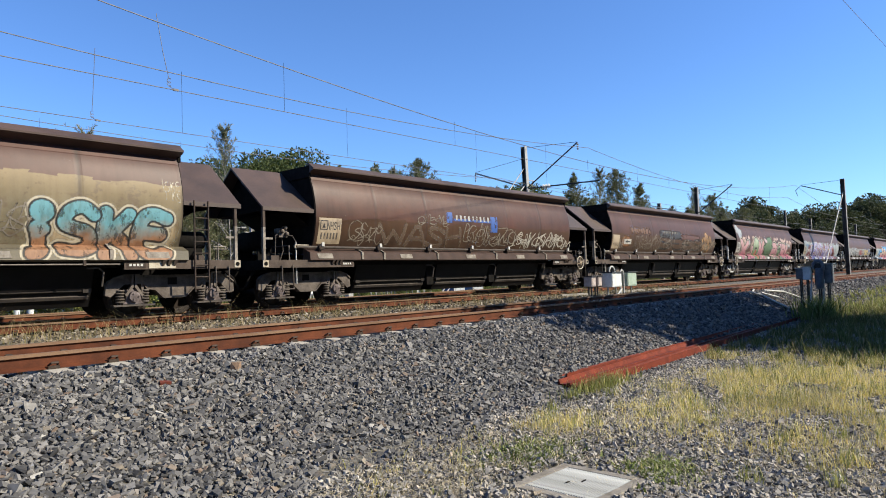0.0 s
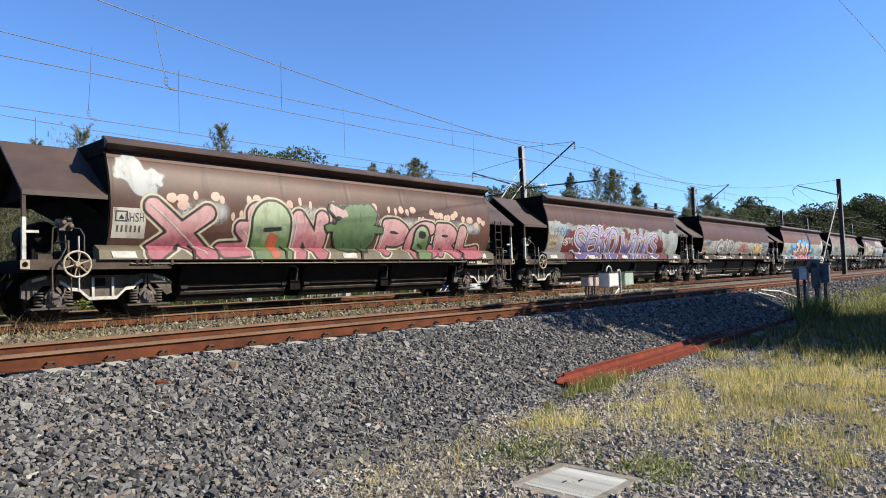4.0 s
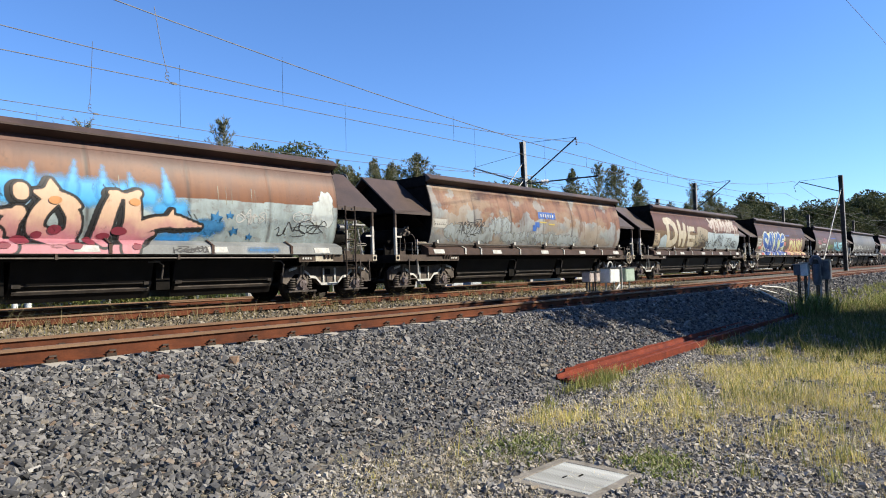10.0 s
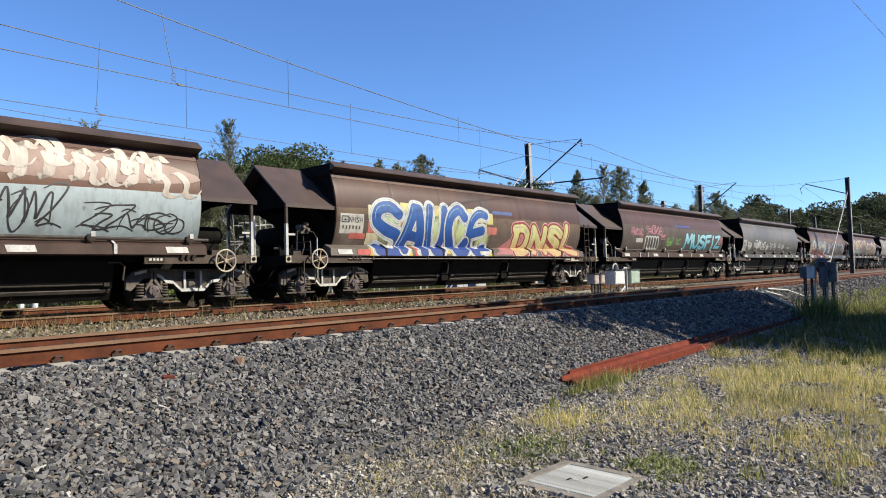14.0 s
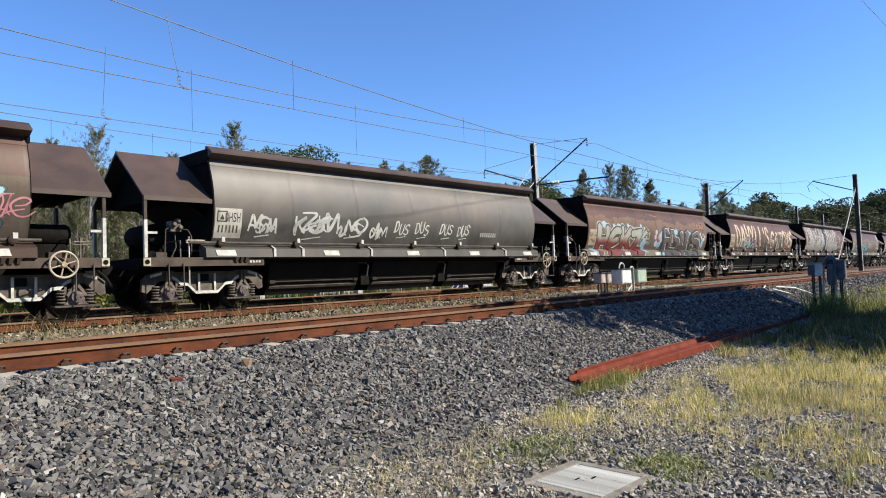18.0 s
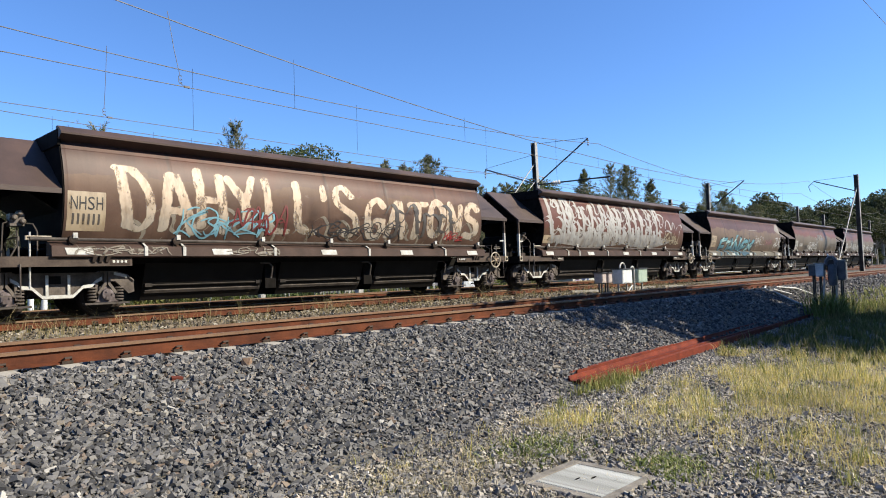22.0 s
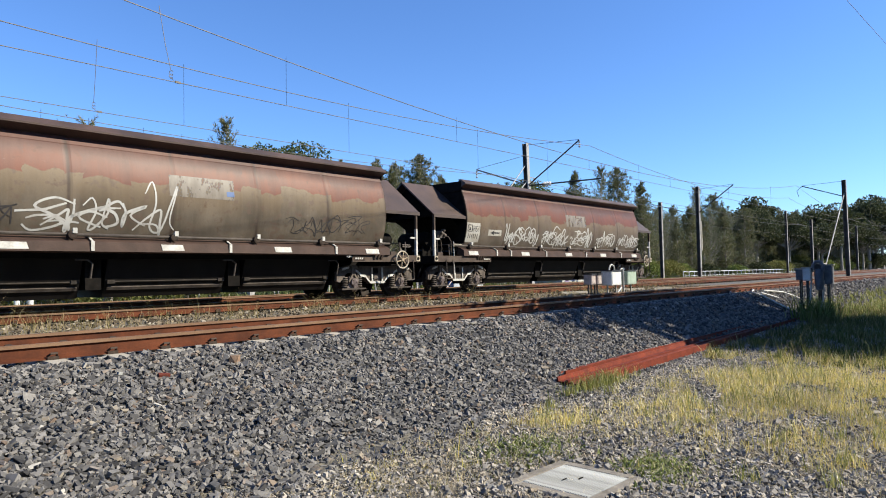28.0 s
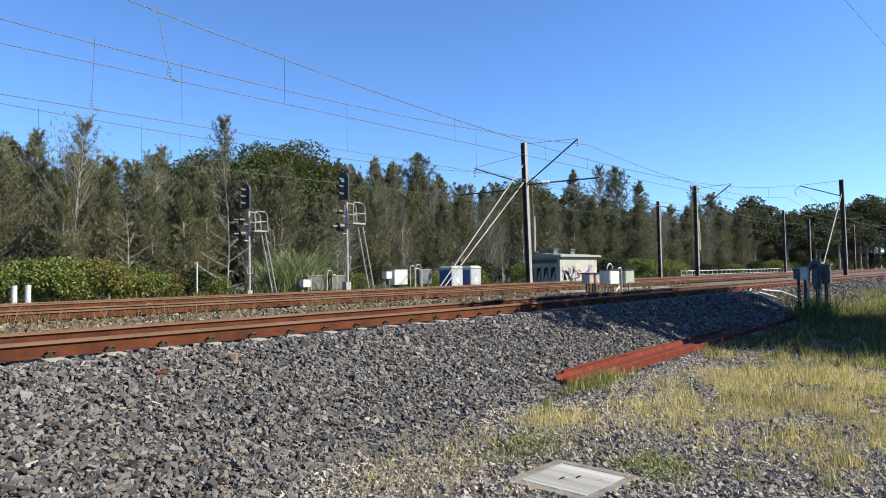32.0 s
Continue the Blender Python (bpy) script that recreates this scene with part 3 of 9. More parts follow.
        loft(bm, [[(x, y, z) for y, z in ((-0.855, 0.44), (-0.90, 0.50), (-0.87, 0.52), (-0.83, 0.47))] for x in (x0 + 0.05, x1 - 0.05)])
        part("door_lip", bm, GRIME, w)
        bm = bmesh.new()
        tube(bm, [(x1 + 0.1, -1.2, 0.7), (x1 + 0.12, -1.25, 1.0), (x1 + 0.02, -1.25, 1.08), (x1 - 0.2, -1.22, 1.08)], 0.022, 6)
        part("door_lever", bm, GRIME, w)
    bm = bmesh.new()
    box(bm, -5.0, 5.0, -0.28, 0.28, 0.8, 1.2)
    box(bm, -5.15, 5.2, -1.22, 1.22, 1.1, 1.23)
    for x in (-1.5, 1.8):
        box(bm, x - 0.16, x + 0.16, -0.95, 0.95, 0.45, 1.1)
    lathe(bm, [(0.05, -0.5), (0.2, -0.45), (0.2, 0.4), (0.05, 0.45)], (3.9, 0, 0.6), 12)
    part("underframe", bm, BLACK_GRIME_SHADE, w)
    return w


CREAM = plain("grubby_cream_paint", (0.33, 0.27, 0.20), (0.47, 0.42, 0.33), 0.6)
SKIRT_PAINT = plain("brown_skirt_paint", (0.048, 0.029, 0.023), (0.078, 0.047, 0.037), 0.65, 0.0, 2.0)

LEAD = 8.37 + 6.5 + 86.99   # centre of wagon 5, carried back to the start
PITCH = 16.87


# draw-gear slack: wagons run in sets of three, a little closer within a set
SLACK = {-1: 0.20, 0: 0.06, 1: -0.08, 2: 0.03, 3: 0.0, 4: -0.07, 5: 0.05, 6: 0.06, 7: 0.0, 8: 0.09, 9: 0.08, 10: 0.0, 11: 0.10, 12: 0.05, 13: 0.0, 14: 0.09, 15: 0.09, 16: 0.0}


def gone(t):
    """Metres that the train has run after t seconds; it slows a little."""
    return 9.79 * t - 0.0135 * t * t


def body_paint(name, top, wash, edge, jag=0.12, streak=None, streak_top=3.2, blend=0.015, seed=0.0, wear=1.0, mottle=False):
    """Brown paint above, a peeled band with a stepped edge below, rust runs, scuffs and dust over both."""
    m, nt, sh = bsdf(name)
    tc = nt.nodes.new("ShaderNodeTexCoord")
    sp = nt.nodes.new("ShaderNodeSeparateXYZ")
    mv = nt.nodes.new("ShaderNodeMapping")
    mv.inputs["Location"].default_value = (seed * 17.3, seed * 3.1, 0.0)
    nt.links.new(tc.outputs["Object"], mv.inputs[0])
    nt.links.new(tc.outputs["Object"], sp.inputs[0])

    def calc(op, a, b):
        n = nt.nodes.new("ShaderNodeMath")
        n.operation = op
        for i, v in enumerate((a, b)):
            if isinstance(v, (int, float)):
                n.inputs[i].default_value = v
            else:
                nt.links.new(v, n.inputs[i])
        return n.outputs[0]

    def cloudy(scale, detail, stretch=(1, 1, 1), rough=0.6):
        mp = nt.nodes.new("ShaderNodeMapping")
        mp.inputs["Scale"].default_value = stretch
        nz = nt.nodes.new("ShaderNodeTexNoise")
        nz.inputs["Scale"].default_value, nz.inputs["Detail"].default_value, nz.inputs["Roughness"].default_value = scale, detail, rough
        nt.links.new(mv.outputs[0], mp.inputs[0])
        nt.links.new(mp.outputs[0], nz.inputs["Vector"])
        return nz.outputs["Fac"]

    col = mixed(nt, ramp(nt, cloudy(0.55, 5.0), [(0.35, (0, 0, 0)), (0.65, (1, 1, 1))]), tuple(c * f for c, f in zip(top, (0.78, 0.80, 0.84))), tuple(c * f for c, f in zip(top, (1.22, 1.16, 1.10))))
    # redder undercoat showing in broad flakes
    col = mixed(nt, ramp(nt, cloudy(0.8, 7.0, (1, 1, 1.6), 0.62), [(0.54, (0, 0, 0)), (0.66, (0.5 * wear,) * 3)]), col, (top[0] * 1.2, top[1] * 0.88, top[2] * 0.78))
    # the peeled edge steps up and down
    cell = nt.nodes.new("ShaderNodeTexVoronoi")
    cell.voronoi_dimensions = "1D"
    cell.inputs["Scale"].default_value = 1.9
    nt.links.new(calc("ADD", calc("ADD", sp.outputs[0], seed * 5.7), calc("MULTIPLY", cloudy(2.0, 3.0), 0.5)), cell.inputs["W"])
    grey = nt.nodes.new("ShaderNodeSeparateXYZ")
    nt.links.new(cell.outputs["Color"], grey.inputs[0])
    ragged = calc("ADD", calc("MULTIPLY", calc("SUBTRACT", cloudy(1.1, 6.0, (1.0, 1.0, 0.35), 0.55), 0.5), -4.5 * jag), calc("MULTIPLY", calc("SUBTRACT", grey.outputs[0], 0.5), -1.6 * jag))
    level = calc("ADD", sp.outputs[2], ragged)
    if streak:
        f = ramp(nt, calc("SUBTRACT", level, streak_top - 0.5), [(0.40, (1, 1, 1)), (0.58, (0, 0, 0))])
        f = mixed(nt, 1.0, f, ramp(nt, cloudy(2.2, 5.0, (1.6, 1.0, 0.12)), [(0.36, (0.45, 0.45, 0.45)), (0.6, (0.95, 0.95, 0.95))]), "MULTIPLY")
        col = mixed(nt, f, col, streak)
    if wash:
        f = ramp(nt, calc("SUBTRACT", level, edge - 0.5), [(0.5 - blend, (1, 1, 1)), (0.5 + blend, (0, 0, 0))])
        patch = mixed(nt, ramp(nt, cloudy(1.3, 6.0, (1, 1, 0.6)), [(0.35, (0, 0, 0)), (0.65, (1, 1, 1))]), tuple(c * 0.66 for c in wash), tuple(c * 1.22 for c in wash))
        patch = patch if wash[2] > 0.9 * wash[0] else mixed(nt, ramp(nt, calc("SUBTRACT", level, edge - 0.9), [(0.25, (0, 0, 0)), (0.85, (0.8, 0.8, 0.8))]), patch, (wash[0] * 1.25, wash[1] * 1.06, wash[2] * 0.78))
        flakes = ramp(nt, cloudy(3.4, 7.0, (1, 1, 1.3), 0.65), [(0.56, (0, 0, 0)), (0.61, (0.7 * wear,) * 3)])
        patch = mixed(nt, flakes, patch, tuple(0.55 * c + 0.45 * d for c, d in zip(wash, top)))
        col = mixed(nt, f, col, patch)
    if mottle:
        col = mixed(nt, ramp(nt, cloudy(0.55, 7.0, (1, 1, 2.2), 0.6), [(0.47, (0, 0, 0)), (0.56, (0.55, 0.55, 0.55))]), col, (0.30, 0.225, 0.15))
        col = mixed(nt, ramp(nt, cloudy(1.3, 8.0, (2.0, 1, 0.5), 0.66), [(0.54, (0, 0, 0)), (0.62, (0.6, 0.6, 0.6))]), col, (0.13, 0.066, 0.040))
        col = mixed(nt, ramp(nt, cloudy(1.1, 5.0, (1, 1.3, 1.1), 0.55), [(0.58, (0, 0, 0)), (0.62, (0.6, 0.6, 0.6))]), col, (0.27, 0.30, 0.30))
    # rust runs down from the coaming
    col = mixed(nt, 0.1 + 0.22 * wear, col, ramp(nt, cloudy(1.7, 7.0, (2.2, 1.0, 0.10), 0.7), [(0.34, (0.55, 0.46, 0.42)), (0.52, (1, 1, 1)), (0.75, (1.22, 1.13, 1.06))]), "MULTIPLY")
    col = mixed(nt, ramp(nt, cloudy(5.0, 6.0), [(0.60, (0, 0, 0)), (0.72, (0.55 * wear,) * 3)]), col, (0.075, 0.034, 0.020))
    # pale scuffs
    col = mixed(nt, ramp(nt, cloudy(7.0, 6.0, (0.5, 1, 1.6), 0.7), [(0.66, (0, 0, 0)), (0.72, (0.5 * wear,) * 3)]), col, (0.24, 0.20, 0.17))
    # stained welds between the sheets
    wv = nt.nodes.new("ShaderNodeTexWave")
    wv.inputs["Scale"].default_value, wv.inputs["Distortion"].default_value = 0.145, 0.0
    nt.links.new(tc.outputs["Object"], wv.inputs["Vector"])
    weld = mixed(nt, 1.0, ramp(nt, wv.outputs["Fac"], [(0.0, (0.2 + 0.6 * wear,) * 3), (0.004, (0.26 * wear,) * 3), (0.02, (0, 0, 0))]), ramp(nt, cloudy(1.2, 4.0, (1, 1, 0.6)), [(0.35, (0.15, 0.15, 0.15)), (0.6, (1, 1, 1))]), "MULTIPLY")
    col = mixed(nt, weld, col, (0.040, 0.026, 0.022))
    col = mixed(nt, 0.5, col, ramp(nt, noise_out(nt, 60.0, 3.0), [(0.3, (0.8, 0.8, 0.8)), (0.7, (1.1, 1.1, 1.1))]), "MULTIPLY")
    nt.links.new(mixed(nt, 1.0, col, (0.8, 0.8, 0.8), "MULTIPLY"), sh.inputs["Base Color"])
    sh.inputs["Roughness"].default_value = 0.5
    sh.inputs["Specular IOR Level"].default_value = 0.24
    seam = ramp(nt, wv.outputs["Fac"], [(0.0, (0.0, 0.0, 0.0)), (0.012, (0.5, 0.5, 0.5))])
    bump(nt, sh, mixed(nt, 0.5, seam, cloudy(1.3, 2.0)), 0.03, 0.5)
    return m


#        side, top paint, washed band, its edge, raggedness, rust band, its top, label
LIVERY = {
    -1: ("a", (0.10, 0.055, 0.044), (0.27, 0.23, 0.15), 2.95, 0.05, None, 0, "brown hopper wagon washed olive with orange and turquoise graffiti"),
    0: ("b", (0.092, 0.054, 0.041), (0.085, 0.048, 0.029), 2.4, 0.05, None, 0, "dark brown hopper wagon with a faded blue operator's mark"),
    1: ("b", (0.094, 0.054, 0.041), (0.095, 0.055, 0.032), 2.45, 0.06, None, 0, "dark brown hopper wagon with faint scratched tags"),
    2: ("a", (0.105, 0.066, 0.056), None, 0, 0, None, 0, "brown hopper wagon with pink and green graffiti"),
    3: ("a", (0.090, 0.056, 0.048), (0.43, 0.475, 0.475), 2.72, 0.10, None, 0, "brown and pale blue hopper wagon with purple and white graffiti"),
    4: ("b", (0.100, 0.060, 0.048), (0.46, 0.48, 0.47), 2.36, 0.06, (0.13, 0.066, 0.043), 2.9, "brown hopper wagon with grey band and silver graffiti"),
    5: ("a", (0.135, 0.086, 0.072), (0.50, 0.60, 0.62), 2.52, 0.03, (0.25, 0.120, 0.062), 3.15, "rust brown and pale blue hopper wagon with pink and orange graffiti"),
    6: ("b", (0.110, 0.066, 0.055), (0.40, 0.42, 0.43), 2.6, 0.30, (0.33, 0.20, 0.135), 3.4, "rust streaked hopper wagon with large worn pale patches"),
    7: ("b", (0.115, 0.066, 0.052), (0.20, 0.15, 0.10), 2.5, 0.10, (0.16, 0.09, 0.06), 3.0, "brown hopper wagon with big cream block letters"),
    8: ("a", (0.095, 0.062, 0.052), (0.18, 0.145, 0.125), 2.6, 0.02, None, 0, "brown hopper wagon with blue and yellow graffiti"),
    9: ("b", (0.100, 0.060, 0.052), (0.13, 0.110, 0.095), 2.78, 0.02, None, 0, "dark brown hopper wagon with pale blue graffiti"),
    # not a washed band here: the grey darkens gradually towards the bottom
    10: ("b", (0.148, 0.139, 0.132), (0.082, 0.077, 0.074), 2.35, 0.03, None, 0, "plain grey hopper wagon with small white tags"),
    11: ("a", (0.115, 0.068, 0.055), (0.215, 0.145, 0.108), 2.98, 0.12, None, 0, "brown hopper wagon with red, white and black graffiti"),
    12: ("b", (0.115, 0.070, 0.055), (0.15, 0.092, 0.068), 2.95, 0.10, None, 0, "brown hopper wagon with tall cream brushed letters"),
    13: ("b", (0.125, 0.058, 0.042), (0.12, 0.070, 0.050), 2.3, 0.15, None, 0, "rust red hopper wagon covered in white script"),
    14: ("a", (0.105, 0.062, 0.052), (0.20, 0.148, 0.110), 2.85, 0.10, None, 0, "brown hopper wagon with teal graffiti"),
    15: ("b", (0.115, 0.068, 0.058), (0.195, 0.165, 0.130), 2.80, 0.14, (0.21, 0.080, 0.050), 3.2, "brown hopper wagon with peeling band and a white tag"),
    16: ("b", (0.110, 0.066, 0.056), (0.19, 0.16, 0.130), 2.70, 0.14, (0.19, 0.076, 0.050), 3.1, "last brown hopper wagon with a row of white tags"),
}
BOG = bogie_meshes()
PROTO = {"a": make_wagon("a"), "b": make_wagon("b")}
SKIRTS = {5: (0.24, 0.25, 0.25), -1: (0.15, 0.125, 0.08), 3: (0.16, 0.15, 0.15), 10: (0.075, 0.067, 0.06), 8: (0.14, 0.11, 0.09)}
used = set()
wagons = []
for k in range(-1, 17):
    side, top, wash, edge, jag, streak, stop, label = LIVERY[k]
    if k != 10:
        top = (top[0] * 0.87, top[1] * 0.72, top[2] * 0.68)
        wash = wash and tuple(c * f for c, f in zip(wash, (0.66, 0.65, 0.64)))
        streak = streak and (streak[0] * 0.74, streak[1] * 0.62, streak[2] * 0.54)
    w = PROTO[side] if side not in used else copy_thing(PROTO[side], pose(0, T2, 0))
    used.add(side)
    w["label"] = label
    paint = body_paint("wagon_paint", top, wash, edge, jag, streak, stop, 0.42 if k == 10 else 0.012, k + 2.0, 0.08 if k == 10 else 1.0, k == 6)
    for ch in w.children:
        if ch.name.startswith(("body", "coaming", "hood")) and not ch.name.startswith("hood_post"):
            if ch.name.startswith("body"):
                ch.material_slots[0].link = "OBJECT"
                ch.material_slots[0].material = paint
        if k in SKIRTS and ch.name.startswith("skirt"):
            ch.material_slots[0].link = "OBJECT"
            ch.material_slots[0].material = plain("washed_skirt_paint", tuple(0.6 * c for c in SKIRTS[k]), SKIRTS[k], 0.6, 0.0, 1.6, 30.0, 0.003, (1, 1, 0.5))
            ch["label"] = "sloping skirt in washed-out paint"
    wagons.append((k, w))
# the first three wagons keep bare bogies and grubbier markings
DULL = plain("grubby_faded_white_paint", (0.17, 0.145, 0.12), (0.31, 0.275, 0.235), 0.7)
for k, w in wagons[:3]:
    for ch in list(w.children):
        if ch.name.startswith(("reflector", "rib", "latch_knob")) or (ch.name.startswith("hood_post") and "white" in ch.get("label", "")):
            ch.material_slots[0].link = "OBJECT"
            ch.material_slots[0].material = DULL
        if ch.name.startswith("bogie"):
            ch["label"] = "grimy cast steel bogie frame"
            for mark in list(ch.children):
                if mark.name.startswith("painted_"):
                    bpy.data.objects.remove(mark)
# ---- paint on the wagon sides ----
PAINTS = {}


def spray(c1, c2=None, z0=1.3, z1=2.6, fade=0.25):
    """Sprayed paint, from c1 below to c2 above, patchy and a little worn."""
    key = (c1, c2, z0, z1, fade)
    c1, c2 = deep(c1, 0.62), deep(c2 or c1, 0.62)
    if key in PAINTS:
        return PAINTS[key]
    m, nt, sh = bsdf("spray_paint")
    tc = nt.nodes.new("ShaderNodeTexCoord")
    sp = nt.nodes.new("ShaderNodeSeparateXYZ")
    mr = nt.nodes.new("ShaderNodeMapRange")
    mr.inputs[1].default_value, mr.inputs[2].default_value = z0, z1
    nt.links.new(tc.outputs["Object"], sp.inputs[0])
    nt.links.new(sp.outputs[2], mr.inputs[0])
    cloud = noise_out(nt, 2.5, 5.0)
    f = mixed(nt, 0.5, mr.outputs[0], cloud)
    col = mixed(nt, ramp(nt, f, [(0.35, (0, 0, 0)), (0.62, (1, 1, 1))]), c1, c2 or c1)
    wear = noise_out(nt, 4.0, 7.0, (1.4, 1, 0.5))
    col = mixed(nt, fade * 2, col, ramp(nt, wear, [(0.35, (0.55, 0.50, 0.46)), (0.55, (1, 1, 1))]), "MULTIPLY")
    nt.links.new(col, sh.inputs["Base Color"])
    sh.inputs["Roughness"].default_value = 0.55
    # paint flaked off down to the wagon's own coat
    flake = noise_out(nt, 3.2, 8.0, (1.3, 1, 0.7), rough=0.7)
    edge = 0.54 if fade >= 0.4 else 0.61
    worn = ramp(nt, flake, [(edge, (1, 1, 1)), (edge + 0.07, (0.3, 0.3, 0.3) if fade >= 0.4 else (0.55, 0.55, 0.55))])
    thin = nt.nodes.new("ShaderNodeAttribute")
    thin.attribute_name = "thinning"
    nt.links.new(mixed(nt, thin.outputs["Fac"], worn, (0.0, 0.0, 0.0)), sh.inputs["Alpha"])
    PAINTS[key] = m
    return m


def lay(bm, depth, skirt=False):
    """Bend flat paint, drawn in x and z, round the wagon's side."""
    prof = SKIRT if skirt else SIDE
    for y, z in prof[1:-1]:
        bmesh.ops.bisect_plane(bm, geom=bm.verts[:] + bm.edges[:] + bm.faces[:], plane_co=(0, 0, z), plane_no=(0, 0, 1))
    for v in bm.verts:
        z = max(prof[0][1], min(prof[-1][1], v.co.z))
        for (y0, z0), (y1, z1) in zip(prof, prof[1:]):
            if z <= z1 or z1 == prof[-1][1]:
                y = y0 + (y1 - y0) * (z - z0) / (z1 - z0)
                break
        v.co = (v.co.x, -y - depth, z)


def face_out(bm):
    bm.normal_update()
    bmesh.ops.reverse_faces(bm, faces=[f for f in bm.faces if f.normal.y > 0])


def round_normals(me):
    """Shade paint with the wagon side's own curve, not with its facets."""
    pr = np.array(SKIRT)
    dy, dz = np.gradient(pr[2:, 0]), np.gradient(pr[2:, 1])
    nv, nl, npoly = len(me.vertices), len(me.loops), len(me.polygons)
    co = np.empty(nv * 3, np.float32)
    me.vertices.foreach_get("co", co)
    co = co.reshape(-1, 3)
    vi, tot, cen = np.empty(nl, np.int32), np.empty(npoly, np.int32), np.empty(npoly * 3, np.float32)
    me.loops.foreach_get("vertex_index", vi)
    me.polygons.foreach_get("loop_total", tot)
    me.polygons.foreach_get("center", cen)
    zc = np.repeat(cen.reshape(-1, 3)[:, 2], tot)
    z = co[vi, 2]
    ty, tz = np.interp(z, pr[2:, 1], dy), np.interp(z, pr[2:, 1], dz)
    low, ledge = zc < 1.44, (zc >= 1.44) & (zc < 1.55)
    ty = np.where(low, -0.02, np.where(ledge, -0.26, ty))
    tz = np.where(low, 0.20, np.where(ledge, 0.11, tz))
    n = np.stack([np.zeros(nl), -tz, -ty], 1)
    n /= np.linalg.norm(n, axis=1)[:, None]
    me.normals_split_custom_set(n.tolist())


GLYPHS = {}


def glyph(ch):
    """Flat outline mesh of one letter."""
    if ch not in GLYPHS:
        cu = bpy.data.curves.new("letter", "FONT")
        cu.body, cu.resolution_u = ch, 3
        ob = bpy.data.objects.new("letter", cu)
        me = bpy.data.meshes.new_from_object(ob)
        GLYPHS[ch] = ([v.co.copy() for v in me.vertices], [list(p.vertices) for p in me.polygons])
        bpy.data.objects.remove(ob)
        bpy.data.curves.remove(cu)
        bpy.data.meshes.remove(me)
    return GLYPHS[ch]


def stencil(w, text, x0, x1, z0, z1, paint, depth):
    """Plain upright capitals on a plate."""
    step = (x1 - x0) / len(text)
    for j, ch in enumerate(text):
        co, fs = glyph(ch)
        lo = Vector((min(c.x for c in co), min(c.y for c in co)))
        hi = Vector((max(c.x for c in co), max(c.y for c in co)))
        sx, sz = 0.8 * step / max(0.25, hi.x - lo.x), (z1 - z0) / (hi.y - lo.y)
        bm = bmesh.new()
        vs = [bm.verts.new((x0 + (j + 0.5) * step + (c.x - (lo.x + hi.x) / 2) * sx, 0, (z0 + z1) / 2 + (c.y - (lo.y + hi.y) / 2) * sz)) for c in co]
        for f in fs:
            bm.faces.new([vs[q] for q in f])
        lay(bm, depth, False)
        ob = new("stencil", bpy.data.meshes.new("stencil"))
        face_out(bm)
        bm.to_mesh(ob.data)
        bm.free()
        round_normals(ob.data)
        ob.data.materials.append(paint)
        ob.parent = w


class Strip(list):
    """Outline of a stroke: one side forth, the other back."""


def shapes(w, loops, paint, depth=0.003, skirt=False, name="graffiti", label=""):
    """Closed outlines of (x, z), filled, each a piece of its own."""
    for i, loop in enumerate(loops):
        bm = bmesh.new()
        vs = [bm.verts.new((x, 0, z)) for x, z in loop]
        if isinstance(loop, Strip):
            for j in range(len(vs) // 2 - 1):
                bm.faces.new((vs[j], vs[j + 1], vs[-2 - j], vs[-1 - j]))
        else:
            bm.faces.new(vs)
            bmesh.ops.triangulate(bm, faces=bm.faces[:])
        lay(bm, depth + 0.00025 * (i % 9), skirt)
        ob = new(name, bpy.data.meshes.new(name))
        face_out(bm)
        bm.to_mesh(ob.data)
        bm.free()
        round_normals(ob.data)
        ob.data.materials.append(paint)
        ob.parent = w
        if label:
            ob["label"] = label


def cloud(x, z, rx, rz, seed, n=26, rough=0.25, spiky=0.0):
    rnd = random.Random(seed)
    ph = [rnd.uniform(0, 6.28) for _ in range(4)]
    out = []
    for i in range(n):
        a = i * math.tau / n
        r = 1 + rough * (0.5 * math.sin(2 * a + ph[0]) + 0.35 * math.sin(3 * a + ph[1]) + 0.3 * math.sin(5 * a + ph[2])) + spiky * (i % 2)
        out.append((x + rx * r * math.cos(a), z + rz * r * math.sin(a)))
    return out


def block(x0, z0, x1, z1, slant=0.0):
    return [(x0, z0), (x1, z0), (x1 + slant, z1), (x0 + slant, z1)]


def ribbon(pts, wd):
    """A brush stroke as one closed outline."""
    left, right = [], []
    for i, p in enumerate(pts):
        a, b = pts[max(0, i - 1)], pts[min(len(pts) - 1, i + 1)]
        d = Vector((b[0] - a[0], b[1] - a[1]))
        if d.length < 1e-6:
            continue
        n = Vector((-d.y, d.x)).normalized() * wd * 0.5 * (0.55 + 0.45 * math.sin(math.pi * (i + 0.6) / (len(pts) + 0.2)))
        left.append((p[0] + n.x, p[1] + n.y))
        right.append((p[0] - n.x, p[1] - n.y))
    return Strip(left + right[::-1])


PEN = []
PEN.append(((0.9, 0.85), (0.45, 1.05), (0.15, 0.75), (0.55, 0.5), (0.75, 0.2), (0.3, -0.05), (0.0, 0.2)))
PEN.append(((0.1, 1.0), (0.2, 0.5), (0.1, 0.0), (0.3, 0.6), (0.7, 1.0), (0.85, 0.75), (0.4, 0.5), (0.9, 0.0)))
PEN.append(((0.0, 0.1), (0.35, 0.7), (0.55, 1.05), (0.65, 0.5), (0.7, -0.05), (0.55, 0.35), (0.1, 0.4)))
